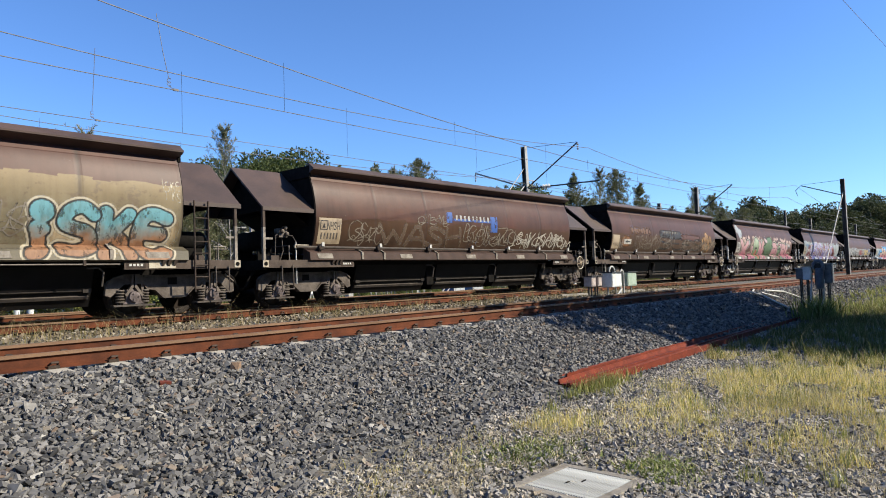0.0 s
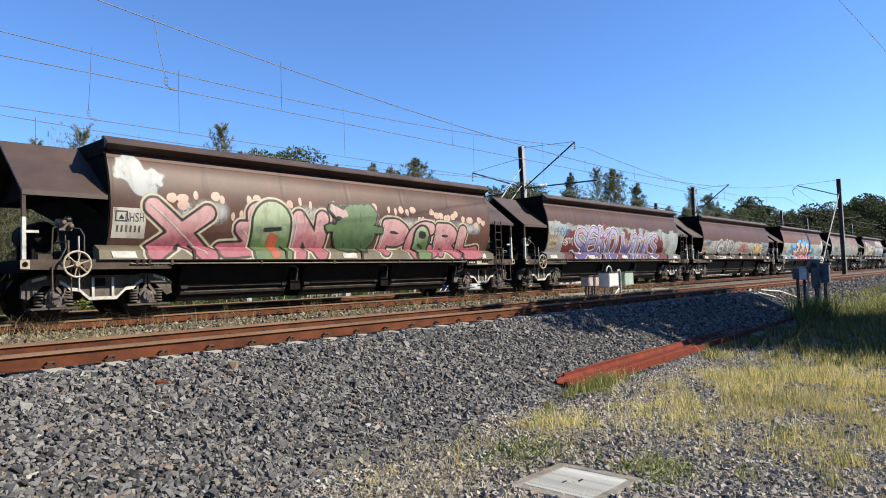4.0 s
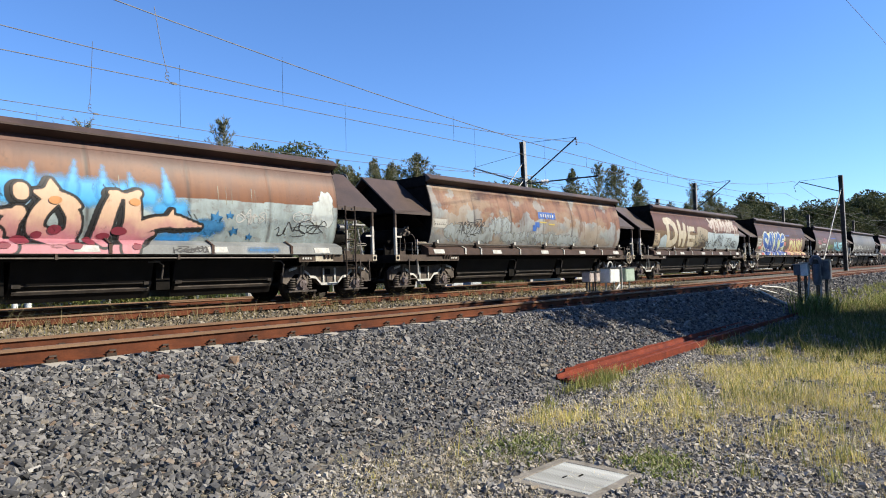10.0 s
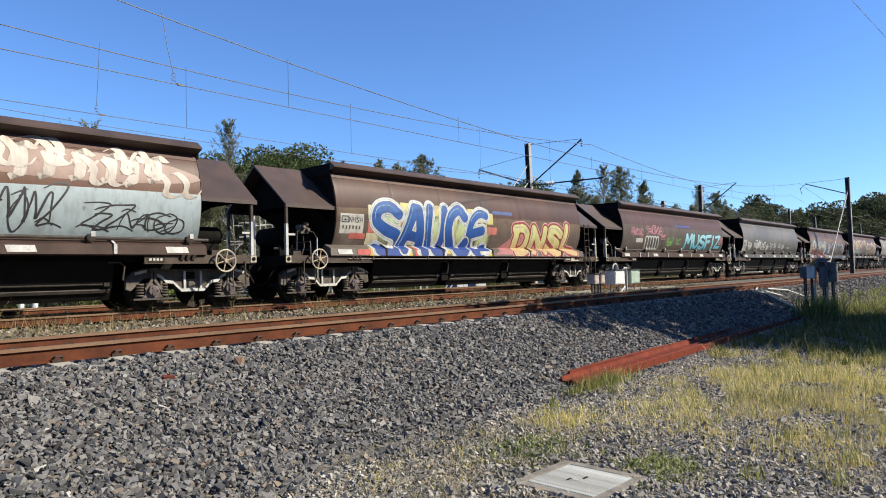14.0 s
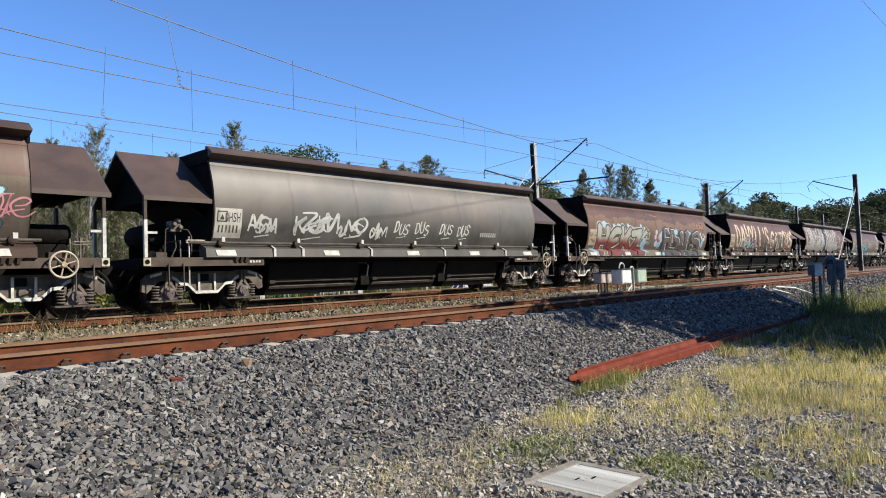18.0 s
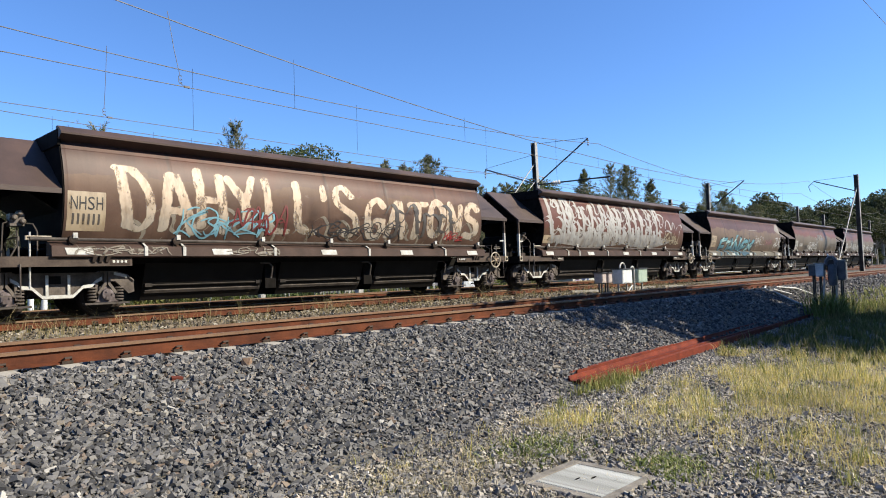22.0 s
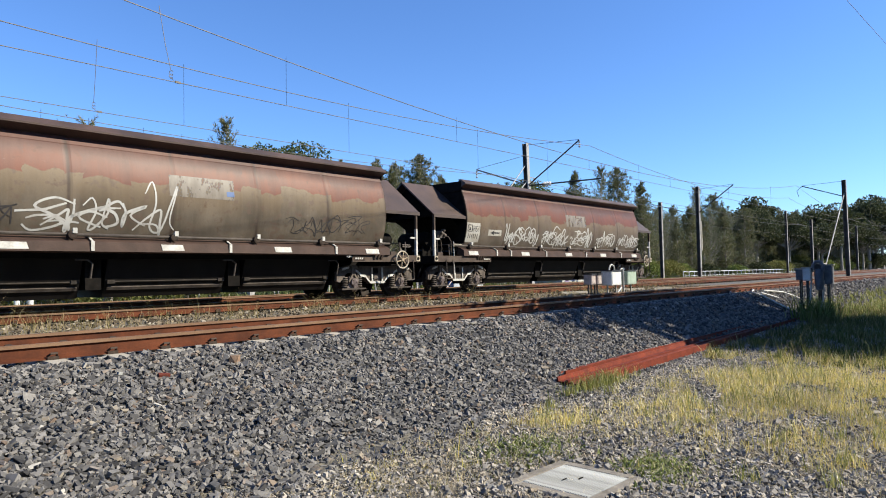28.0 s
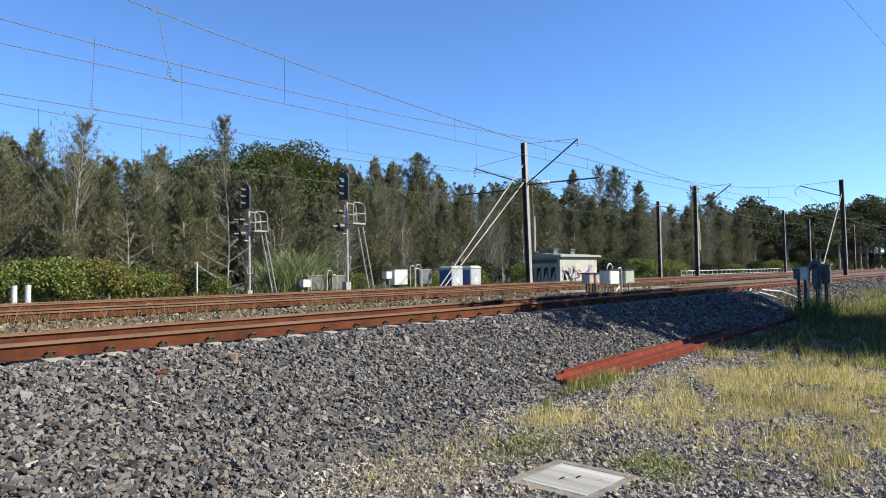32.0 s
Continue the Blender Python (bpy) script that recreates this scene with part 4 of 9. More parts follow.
PEN.append(((0.0, 0.9), (0.5, 1.0), (0.9, 0.95), (0.4, 0.45), (0.05, 0.05), (0.55, 0.1), (1.05, 0.0)))
PEN.append(((0.2, 0.55), (0.6, 0.65), (0.75, 0.9), (0.4, 1.0), (0.1, 0.6), (0.25, 0.1), (0.7, 0.0), (1.0, 0.3)))
PEN.append(((0.1, 1.05), (0.15, 0.5), (0.1, -0.1), (0.15, 0.45), (0.8, 0.95), (0.3, 0.5), (0.95, -0.1)))
PEN.append(((0.0, 0.7), (0.2, 1.0), (0.35, 0.6), (0.3, 0.1), (0.55, 0.0), (0.75, 0.5), (0.8, 1.0), (0.75, 0.3), (1.0, 0.0)))
PEN.append(((0.5, 1.0), (0.1, 0.75), (0.1, 0.25), (0.5, 0.0), (0.85, 0.3), (0.85, 0.75), (0.5, 1.02), (0.3, 0.9)))
PEN.append(((0.0, 0.0), (0.1, 0.6), (0.2, 1.0), (0.4, 0.4), (0.5, 0.2), (0.7, 0.8), (0.85, 1.0), (0.9, 0.4), (1.0, -0.1)))


def smooth_line(ctrl, n=5):
    ctrl = [Vector(c) for c in ctrl]
    ctrl = [ctrl[0] * 2 - ctrl[1]] + ctrl + [ctrl[-1] * 2 - ctrl[-2]]
    pts = []
    for a, b, c, d in zip(ctrl, ctrl[1:], ctrl[2:], ctrl[3:]):
        for q in range(n):
            u = q / n
            p = 0.5 * ((2 * b) + (c - a) * u + (2 * a - 5 * b + 4 * c - d) * u * u + (3 * b - a - 3 * c + d) * u ** 3)
            pts.append((p.x, p.y))
    return pts


def spread(w, strokes, grow, paint, depth, skirt=False, soft=0.014, step=0.03, nib=None, ragged=0.0, name="graffiti", label=""):
    """Paint laid along strokes of ((x, z) points, radius), thinning towards its edge, wrapped round the wagon's side."""
    prof = np.array(SKIRT if skirt else SIDE)
    zlo, zhi = prof[0, 1] + 0.002, prof[-1, 1] - 0.02
    ca, sa, flat = (math.cos(nib[0]), math.sin(nib[0]), nib[1]) if nib else (1.0, 0.0, 1.0)
    pts = np.concatenate([np.array(p, float) for p, r in strokes])
    m = max(r for p, r in strokes) + grow + 2 * step + ragged
    xs = np.arange(pts[:, 0].min() - m, pts[:, 0].max() + m, step)
    z0, z1 = max(zlo, pts[:, 1].min() - m), min(zhi, pts[:, 1].max() + m)
    knots = prof[1:-1, 1]
    zs = np.unique(np.concatenate([np.arange(z0, z1, step), knots[(knots > z0) & (knots < z1)], [z1]]))
    X, Z = np.meshgrid(xs, zs, indexing="ij")
    U, V = X * ca + Z * sa, (-X * sa + Z * ca) / flat
    D = np.full(X.shape, 9.0)
    for line, r in strokes:
        for (ax, az), (bx, bz) in zip(line, line[1:]):
            i0, i1 = np.searchsorted(xs, (min(ax, bx) - m, max(ax, bx) + m))
            u, v = U[i0:i1], V[i0:i1]
            au, av, bu, bv = ax * ca + az * sa, (-ax * sa + az * ca) / flat, bx * ca + bz * sa, (-bx * sa + bz * ca) / flat
            du, dv = bu - au, bv - av
            k = np.clip(((u - au) * du + (v - av) * dv) / (du * du + dv * dv + 1e-9), 0, 1)
            D[i0:i1] = np.minimum(D[i0:i1], np.hypot(u - au - k * du, v - av - k * dv) - r)
    D -= grow
    if ragged:
        D += ragged * (np.sin(9.1 * X + 3.0 * np.sin(7.3 * Z)) * np.sin(11.7 * Z + 2 * np.sin(5.1 * X)) + 0.5 * np.sin(27 * X + 13 * Z))
    lo, hi = np.maximum.reduce([D[:-1, :-1], D[1:, :-1], D[:-1, 1:], D[1:, 1:]]), np.minimum.reduce([D[:-1, :-1], D[1:, :-1], D[:-1, 1:], D[1:, 1:]])
    full = lo < -soft
    T = []
    for j in range(full.shape[1]):
        edge = np.diff(np.concatenate([[0], full[:, j].astype(int), [0]]))
        for a, b in zip(np.nonzero(edge == 1)[0], np.nonzero(edge == -1)[0]):
            q = [(xs[a], zs[j], -1.0), (xs[b], zs[j], -1.0), (xs[b], zs[j + 1], -1.0), (xs[a], zs[j + 1], -1.0)]
            T += [(q[0], q[1], q[2]), (q[0], q[2], q[3])]
    T = [np.array(T).reshape(-1, 3, 3)]
    i, j = np.nonzero(~full & (hi < 0))
    if len(i):
        P = np.stack([X, Z, D], 2)
        c = [P[i, j], P[i + 1, j], P[i + 1, j + 1], P[i, j + 1]]
        tri = np.concatenate([np.stack([c[0], c[1], c[2]], 1), np.stack([c[0], c[2], c[3]], 1)])
        tri = np.take_along_axis(tri, np.argsort(tri[:, :, 2], 1)[:, :, None], 1)
        n = (tri[:, :, 2] < 0).sum(1)

        def cut(t, a, b):
            f = (t[:, a, 2] / (t[:, a, 2] - t[:, b, 2] - 1e-12))[:, None]
            return t[:, a] + (t[:, b] - t[:, a]) * f

        t1, t2 = tri[n == 1], tri[n == 2]
        T += [tri[n == 3], np.stack([t1[:, 0], cut(t1, 0, 1), cut(t1, 0, 2)], 1), np.stack([t2[:, 0], t2[:, 1], cut(t2, 1, 2)], 1), np.stack([t2[:, 0], cut(t2, 1, 2), cut(t2, 0, 2)], 1)]
    P = np.concatenate(T)
    if not len(P):
        return
    a, b = P[:, 1] - P[:, 0], P[:, 2] - P[:, 0]
    back = a[:, 1] * b[:, 0] - a[:, 0] * b[:, 1] > 0
    P[back] = P[back][:, ::-1]
    P = P.reshape(-1, 3)
    y = np.interp(P[:, 1], prof[:, 1], prof[:, 0])
    me = fast_mesh(name, np.stack([P[:, 0], -y - depth, P[:, 1]], 1), np.arange(len(P)).reshape(-1, 3), paint)
    me.attributes.new("thinning", "FLOAT", "POINT").data.foreach_set("value", np.clip(1 + P[:, 2] / soft, 0, 1).astype(np.float32))
    round_normals(me)
    ob = new(name, me)
    ob.parent = w
    if label:
        ob["label"] = label


# strokes of painted capitals in a unit square: "c" curved, "l" straight
ABC = {}
ABC["A"] = (("l", (0.02, 0.0), (0.42, 0.95), (0.62, 0.95), (0.98, 0.0)), ("l", (0.25, 0.34), (0.78, 0.34)))
ABC["C"] = (("c", (0.92, 0.80), (0.62, 1.0), (0.22, 0.82), (0.08, 0.45), (0.28, 0.08), (0.64, 0.0), (0.95, 0.2)),)
ABC["D"] = (("c", (0.08, 0.95), (0.6, 0.95), (0.92, 0.62), (0.85, 0.22), (0.5, 0.02), (0.1, 0.04)), ("l", (0.2, 0.95), (0.16, 0.04)))
ABC["E"] = (("c", (0.92, 0.92), (0.55, 0.98), (0.2, 0.84), (0.08, 0.5), (0.2, 0.12), (0.55, 0.0), (0.95, 0.1)), ("l", (0.15, 0.5), (0.78, 0.54)))
ABC["F"] = (("l", (0.95, 0.98), (0.15, 0.92), (0.12, 0.0)), ("l", (0.15, 0.5), (0.72, 0.54)))
ABC["G"] = (("c", (0.9, 0.84), (0.58, 1.0), (0.18, 0.8), (0.08, 0.42), (0.3, 0.05), (0.7, 0.02), (0.9, 0.22)), ("l", (0.9, 0.2), (0.9, 0.44), (0.55, 0.44)))
ABC["H"] = (("l", (0.14, 1.0), (0.1, 0.0)), ("l", (0.86, 1.0), (0.9, 0.0)), ("l", (0.12, 0.48), (0.88, 0.54)))
ABC["I"] = (("l", (0.5, 0.98), (0.5, 0.0)),)
ABC["i"] = (("c", (0.36, 0.60), (0.5, 0.3), (0.42, 0.08), (0.12, 0.0)), ("l", (0.36, 0.60), (0.6, 0.60)), ("l", (0.5, 0.98), (0.52, 0.98)))
ABC["K"] = (("l", (0.14, 1.0), (0.12, 0.0)), ("l", (0.9, 0.98), (0.2, 0.46)), ("c", (0.32, 0.55), (0.7, 0.35), (0.98, 0.0)))
ABC["L"] = (("c", (0.22, 1.0), (0.16, 0.3), (0.3, 0.06), (0.9, 0.05)),)
ABC["M"] = (("l", (0.05, 0.0), (0.2, 0.98), (0.5, 0.4), (0.8, 0.98), (0.96, 0.0)),)
ABC["N"] = (("l", (0.1, 0.0), (0.14, 0.98), (0.82, 0.04), (0.9, 1.0)),)
ABC["O"] = (("c", (0.5, 0.98), (0.16, 0.8), (0.08, 0.45), (0.28, 0.06), (0.68, 0.04), (0.92, 0.42), (0.82, 0.84), (0.5, 0.98), (0.3, 0.92)),)
ABC["P"] = (("l", (0.14, 0.0), (0.16, 0.95)), ("c", (0.16, 0.95), (0.6, 1.0), (0.9, 0.74), (0.62, 0.46), (0.18, 0.44)))
ABC["R"] = ABC["P"] + (("l", (0.42, 0.44), (0.95, 0.0)),)
ABC["S"] = (("c", (0.92, 0.84), (0.62, 1.0), (0.24, 0.92), (0.14, 0.68), (0.45, 0.52), (0.82, 0.4), (0.86, 0.14), (0.5, 0.0), (0.06, 0.1)),)
ABC["T"] = (("l", (0.0, 0.92), (1.0, 0.98)), ("l", (0.52, 0.95), (0.48, 0.0)))
ABC["U"] = (("c", (0.1, 1.0), (0.1, 0.35), (0.3, 0.02), (0.66, 0.02), (0.88, 0.35), (0.9, 1.0)),)
ABC["W"] = (("l", (0.02, 1.0), (0.24, 0.02), (0.5, 0.66), (0.76, 0.02), (0.98, 1.0)),)
ABC["X"] = (("l", (0.06, 1.0), (0.94, 0.0)), ("l", (0.94, 1.0), (0.06, 0.0)))
ABC["Y"] = (("l", (0.04, 1.0), (0.48, 0.5), (0.5, 0.0)), ("l", (0.96, 1.0), (0.48, 0.5)))
ABC["Z"] = (("l", (0.08, 0.92), (0.92, 0.96), (0.1, 0.06), (0.98, 0.04)),)
ABC["2"] = (("c", (0.08, 0.72), (0.35, 0.99), (0.8, 0.86), (0.72, 0.5), (0.2, 0.14)), ("l", (0.2, 0.14), (0.05, 0.03), (0.98, 0.06)))
ABC["n"] = (("c", (0.12, 0.0), (0.12, 0.5), (0.2, 0.9), (0.5, 0.98), (0.82, 0.8), (0.86, 0.3), (0.98, 0.02)),)
ABC["e"] = (("c", (0.1, 0.5), (0.86, 0.58), (0.72, 0.96), (0.3, 0.92), (0.08, 0.5), (0.25, 0.06), (0.65, 0.0), (0.95, 0.22)),)
ABC["'"] = (("l", (0.55, 1.0), (0.42, 0.72)),)


def strokes_of(ch, cx, wd, z0, z1, shear=0.0, tilt=0.0, wave=0.0, phase=0.0):
    """The strokes of one letter set out on the wagon's side."""
    h, out = z1 - z0, []
    for kind, *line in ABC[ch]:
        if kind == "c":
            line = smooth_line(line, 4) + [line[-1]]
        pts = []
        for u, v in line:
            x, z = (u - 0.5) * wd, (v - 0.5) * h
            x += shear * z + wave * wd * math.sin(5.0 * v + phase)
            z += wave * h * math.sin(4.0 * u + 1.7 * phase)
            pts.append((cx + x * math.cos(tilt) - z * math.sin(tilt), (z0 + z1) / 2 + x * math.sin(tilt) + z * math.cos(tilt)))
        out.append(pts)
    return out


def word(w, text, x0, x1, z0, z1, r, layers, seed=1, skirt=False, depth=0.004, tilt=5.0, lift=0.05, overlap=1.08, shear=0.0, wave=0.03, nib=None, shine=None, soft=0.014, widths=None, ragged=0.0):
    """A painted word, letter over letter; layers of (outward growth, paint) from the lowest up, with stroke radius r."""
    rnd = random.Random(seed)
    ws = widths or [0.6 if c in "Ii'" else 1.25 if c in "MW" else 1.0 for c in text]
    unit, x = (x1 - x0) / sum(ws), x0
    drawn = []
    for ch, wi in zip(text, ws):
        a, dz, sc = radians(rnd.uniform(-tilt, tilt)), rnd.uniform(-lift, lift), rnd.uniform(0.94, 1.06)
        if ch != " ":
            h = (z1 - z0) * sc
            zc = (z0 + z1) / 2 + dz
            lines = strokes_of(ch, x + wi * unit / 2, wi * unit * overlap - r, zc - h / 2 + r * 0.6, zc + h / 2 - r * 0.6, shear, a, wave, rnd.uniform(0, 6))
            st = [(p, r * rnd.uniform(0.9, 1.1)) for p in lines]
            if ch == "i":
                st[-1] = (st[-1][0], r * 1.6)
            drawn.append(st)
        x += wi * unit
    # the lowest layer of all letters first, then letter over letter
    g, paint = layers[0]
    for i, st in enumerate(drawn):
        spread(w, st, g, paint, depth + 0.0004 * (i % 2), skirt, soft, nib=nib, ragged=ragged)
    for i, st in enumerate(drawn):
        for j, (g, paint) in enumerate(layers[1:]):
            spread(w, st, g, paint, depth + 0.0015 + 0.0012 * j + 0.0012 * len(layers) * (i % 2), skirt, soft, nib=nib, ragged=ragged)
        if shine:
            line = st[0][0]
            n = len(line)
            spread(w, [([(px - r * 0.35, pz + r * 0.3) for px, pz in line[:max(2, n * 2 // 5)]], r * 0.13)], 0.0, shine, depth + 0.0035 + 0.0012 * len(layers) * 2, skirt, soft)


def taper(pts, r0, r1, n=5):
    """One stroke whose width runs from r0 to r1, as short strokes."""
    line = smooth_line(pts, n) + [pts[-1]] if len(pts) > 2 else [(pts[0][0] + (pts[1][0] - pts[0][0]) * i / n, pts[0][1] + (pts[1][1] - pts[0][1]) * i / n) for i in range(n + 1)]
    m = len(line) - 1
    return [([a, b], r0 + (r1 - r0) * (i + 0.5) / m) for i, (a, b) in enumerate(zip(line, line[1:]))]


def burner(w, drawn, layers, depth, skirt=True):
    """Letters of swelling strokes laid over one another; layers of (growth, (shift x, shift z), paint) from the lowest up."""
    for i, st in enumerate(drawn):
        for j, (g, (dx, dz), paint) in enumerate(layers):
            spread(w, [([(x + dx, z + dz) for x, z in p], r) for p, r in st], g, paint, depth + 0.0012 * j + (0.0012 * len(layers) * (i % 2) if j else 0.0), skirt)


def star(x, z, r, turn=0.3):
    return [(x + (r if q % 2 == 0 else 0.38 * r) * math.cos(turn + q * math.pi / 5), z + (r if q % 2 == 0 else 0.38 * r) * math.sin(turn + q * math.pi / 5)) for q in range(10)]


def mist(w, blobs, paint, depth, skirt=False, soft=0.25, ragged=0.0, label=""):
    """Soft-edged clouds of overspray: (x, z, half width, half height)."""
    st = []
    for x, z, rx, rz in blobs:
        r = min(rx, rz)
        st.append(([(x - (rx - r), z - (rz - r)), (x + (rx - r) + 1e-4, z + (rz - r))], r))
    spread(w, st, 0.0, paint, depth, skirt, soft, 0.05, None, ragged, label=label)


def flames(w, x0, x1, z, h, n, paint, depth, seed, soft=0.12):
    """Tongues of soft spray rising behind a piece."""
    rnd = random.Random(seed)
    st = []
    for i in range(n):
        x = x0 + (x1 - x0) * (i + rnd.uniform(0.2, 0.8)) / n
        t = h * rnd.uniform(0.55, 1.1)
        for q in range(4):
            u = q / 4
            st.append(([(x + 0.1 * u * math.sin(i), z + t * u), (x + 0.1 * (u + 0.25) * math.sin(i), z + t * (u + 0.25))], 0.19 * (1 - 0.85 * u)))
    spread(w, st, 0.0, paint, depth, False, soft, 0.04)


def scrawl(x0, x1, z0, z1, n, wd, seed, lean=0.15):
    """Looped strokes of a hand-drawn tag that cannot be read."""
    rnd = random.Random(seed)
    out = []
    n = max(1, round(n * 0.95))
    step = (x1 - x0) / n
    h = z1 - z0
    for i in range(n):
        k = rnd.randrange(len(PEN))
        sx, sz, dz = step * rnd.uniform(1.3, 2.9), h * rnd.uniform(0.6, 1.3), h * rnd.uniform(-0.12, 0.2)
        ctrl = [(x0 + i * step + sx * (u + rnd.uniform(-0.07, 0.07)), z0 + dz + sz * (v + rnd.uniform(-0.07, 0.07))) for u, v in PEN[k]]
        out.append(ribbon([(x + lean * (z - z0), z) for x, z in smooth_line(ctrl)], wd * rnd.uniform(0.8, 1.2)))
        if rnd.random() < 0.7:
            xa, za = x0 + (i + rnd.uniform(0, 0.6)) * step, z0 + h * rnd.uniform(0.0, 1.0)
            out.append(ribbon(smooth_line([(xa - 0.3 * step, za), (xa + 0.3 * step, za + 0.12 * h), (xa + step * rnd.uniform(0.8, 2.0), za + rnd.uniform(-0.2, 0.3) * h)]), wd * 0.8))
    return out


def brush(w, lines, wd, paint, depth, slope=0.45):
    """Strokes of a broad flat brush held at one angle, thick down and thin across."""
    for i, pts in enumerate(lines):
        bm = bmesh.new()
        prev = None
        for j, (x, z) in enumerate(pts):
            t = j / (len(pts) - 1)
            k = wd * 0.5 * min(1.0, 0.35 + 5 * t, 0.25 + 4 * (1 - t))
            now = (bm.verts.new((x - k, 0, z - slope * k)), bm.verts.new((x + k, 0, z + slope * k)))
            if prev:
                bm.faces.new((prev[0], prev[1], now[1], now[0]))
            prev = now
        lay(bm, depth + 0.0003 * (i % 9))
        ob = new("graffiti", bpy.data.meshes.new("graffiti"))
        face_out(bm)
        bm.to_mesh(ob.data)
        bm.free()
        round_normals(ob.data)
        ob.data.materials.append(paint)
        ob.parent = w


def script_lines(x0, x1, z0, z1, n, seed, tall):
    """Blackletter-like strokes: hooked uprights and curling cross strokes."""
    rnd = random.Random(seed)
    out = []
    for i in range(n):
        x = x0 + (x1 - x0) * (i + rnd.uniform(0.2, 0.8)) / n
        a, b = z0 + (z1 - z0) * rnd.uniform(0.0, 0.25), z1 - (z1 - z0) * rnd.uniform(0.0, 0.2)
        s = rnd.choice((-1, 1))
        if tall:
            ctrl = [(x - 0.25 * s, b - 0.1), (x - 0.05, b), (x + 0.02 * s, (a + b) / 2 + 0.1), (x + 0.05 * s, a + 0.2), (x + 0.12 * s, a), (x + 0.3 * s, a + 0.12)]
        else:
            m, r = rnd.uniform(a, b), rnd.uniform(0.3, 0.6)
            ctrl = [(x - r, m + 0.1 * s), (x - 0.3 * r, m + 0.22), (x + 0.2 * r, m), (x + 0.1 * r, m - 0.25), (x + 0.6 * r, m - 0.32), (x + 1.1 * r, m - 0.05)]
        out.append(smooth_line(ctrl, 4))
    return out


def bars(x0, x1, z0, z1, n):
    """Plain bars in place of a number."""
    st = (x1 - x0) / n
    return [block(x0 + i * st + st * 0.1, z0, x0 + i * st + st * 0.52, z1) for i in range(n)]


WHT, CRM, BLK = spray((0.60, 0.60, 0.58)), spray((0.56, 0.49, 0.36), (0.54, 0.48, 0.36)), spray((0.015, 0.015, 0.017))
DRKTAG = spray((0.035, 0.032, 0.035))
FADED = spray((0.25, 0.215, 0.17), fade=0.4)
CREAMY = spray((0.46, 0.40, 0.34), (0.60, 0.53, 0.46), 2.6, 3.4, fade=0.35)
WORN = spray((0.42, 0.36, 0.29), (0.70, 0.53, 0.38), 1.7, 2.9, fade=0.42)
PLATE_CREAM = spray((0.42, 0.32, 0.20), (0.50, 0.40, 0.28), fade=0.35)
PLATE_WHITE = spray((0.55, 0.53, 0.48), fade=0.35)
STENCIL = spray((0.09, 0.075, 0.065), fade=0.4)
wg = dict(wagons)


def number_panel(k, x0, x1, z0, z1, white=False, code=True, mark=True):
    w = wg[k]
    shapes(w, [block(x0, z0, x1, z1)], PLATE_WHITE if white else PLATE_CREAM, 0.003, name="number_panel", label="worn stencilled number panel")
    zc = (z0 + z1) / 2
    if code:
        stencil(w, "NHSH", x0 + (0.36 if mark else 0.06) * (x1 - x0), x1 - 0.04, zc + 0.03, z1 - 0.10, DRKTAG, 0.006)
    if mark:
        bm_loops = [ribbon([(x0 + 0.06, zc + 0.04), (x0 + 0.30, zc + 0.04)], 0.03), ribbon([(x0 + 0.06, z1 - 0.08), (x0 + 0.30, z1 - 0.08)], 0.03),
                    block(x0 + 0.05, zc + 0.03, x0 + 0.075, z1 - 0.07), block(x0 + 0.285, zc + 0.03, x0 + 0.31, z1 - 0.07),
                    [(x0 + 0.12, zc + 0.08), (x0 + 0.24, zc + 0.08), (x0 + 0.18, z1 - 0.14)]]
        shapes(w, bm_loops, DRKTAG, 0.006, name="stencil")
    shapes(w, bars(x0 + 0.08, x1 - 0.06, z0 + 0.13, zc - 0.05, 6), STENCIL, 0.006, name="stencil")


def arrow_panel(k, x0, x1, z0, z1):
    shapes(wg[k], [block(x0, z0, x1, z1)], PLATE_WHITE, 0.003, name="arrow_panel", label="white panel with a black arrow")
    zc = (z0 + z1) / 2
    shapes(wg[k], [block(x0 + 0.3, zc - 0.025, x1 - 0.12, zc + 0.025), [(x0 + 0.12, zc), (x0 + 0.32, zc - 0.08), (x0 + 0.32, zc + 0.08)]], BLK, 0.006, name="stencil")


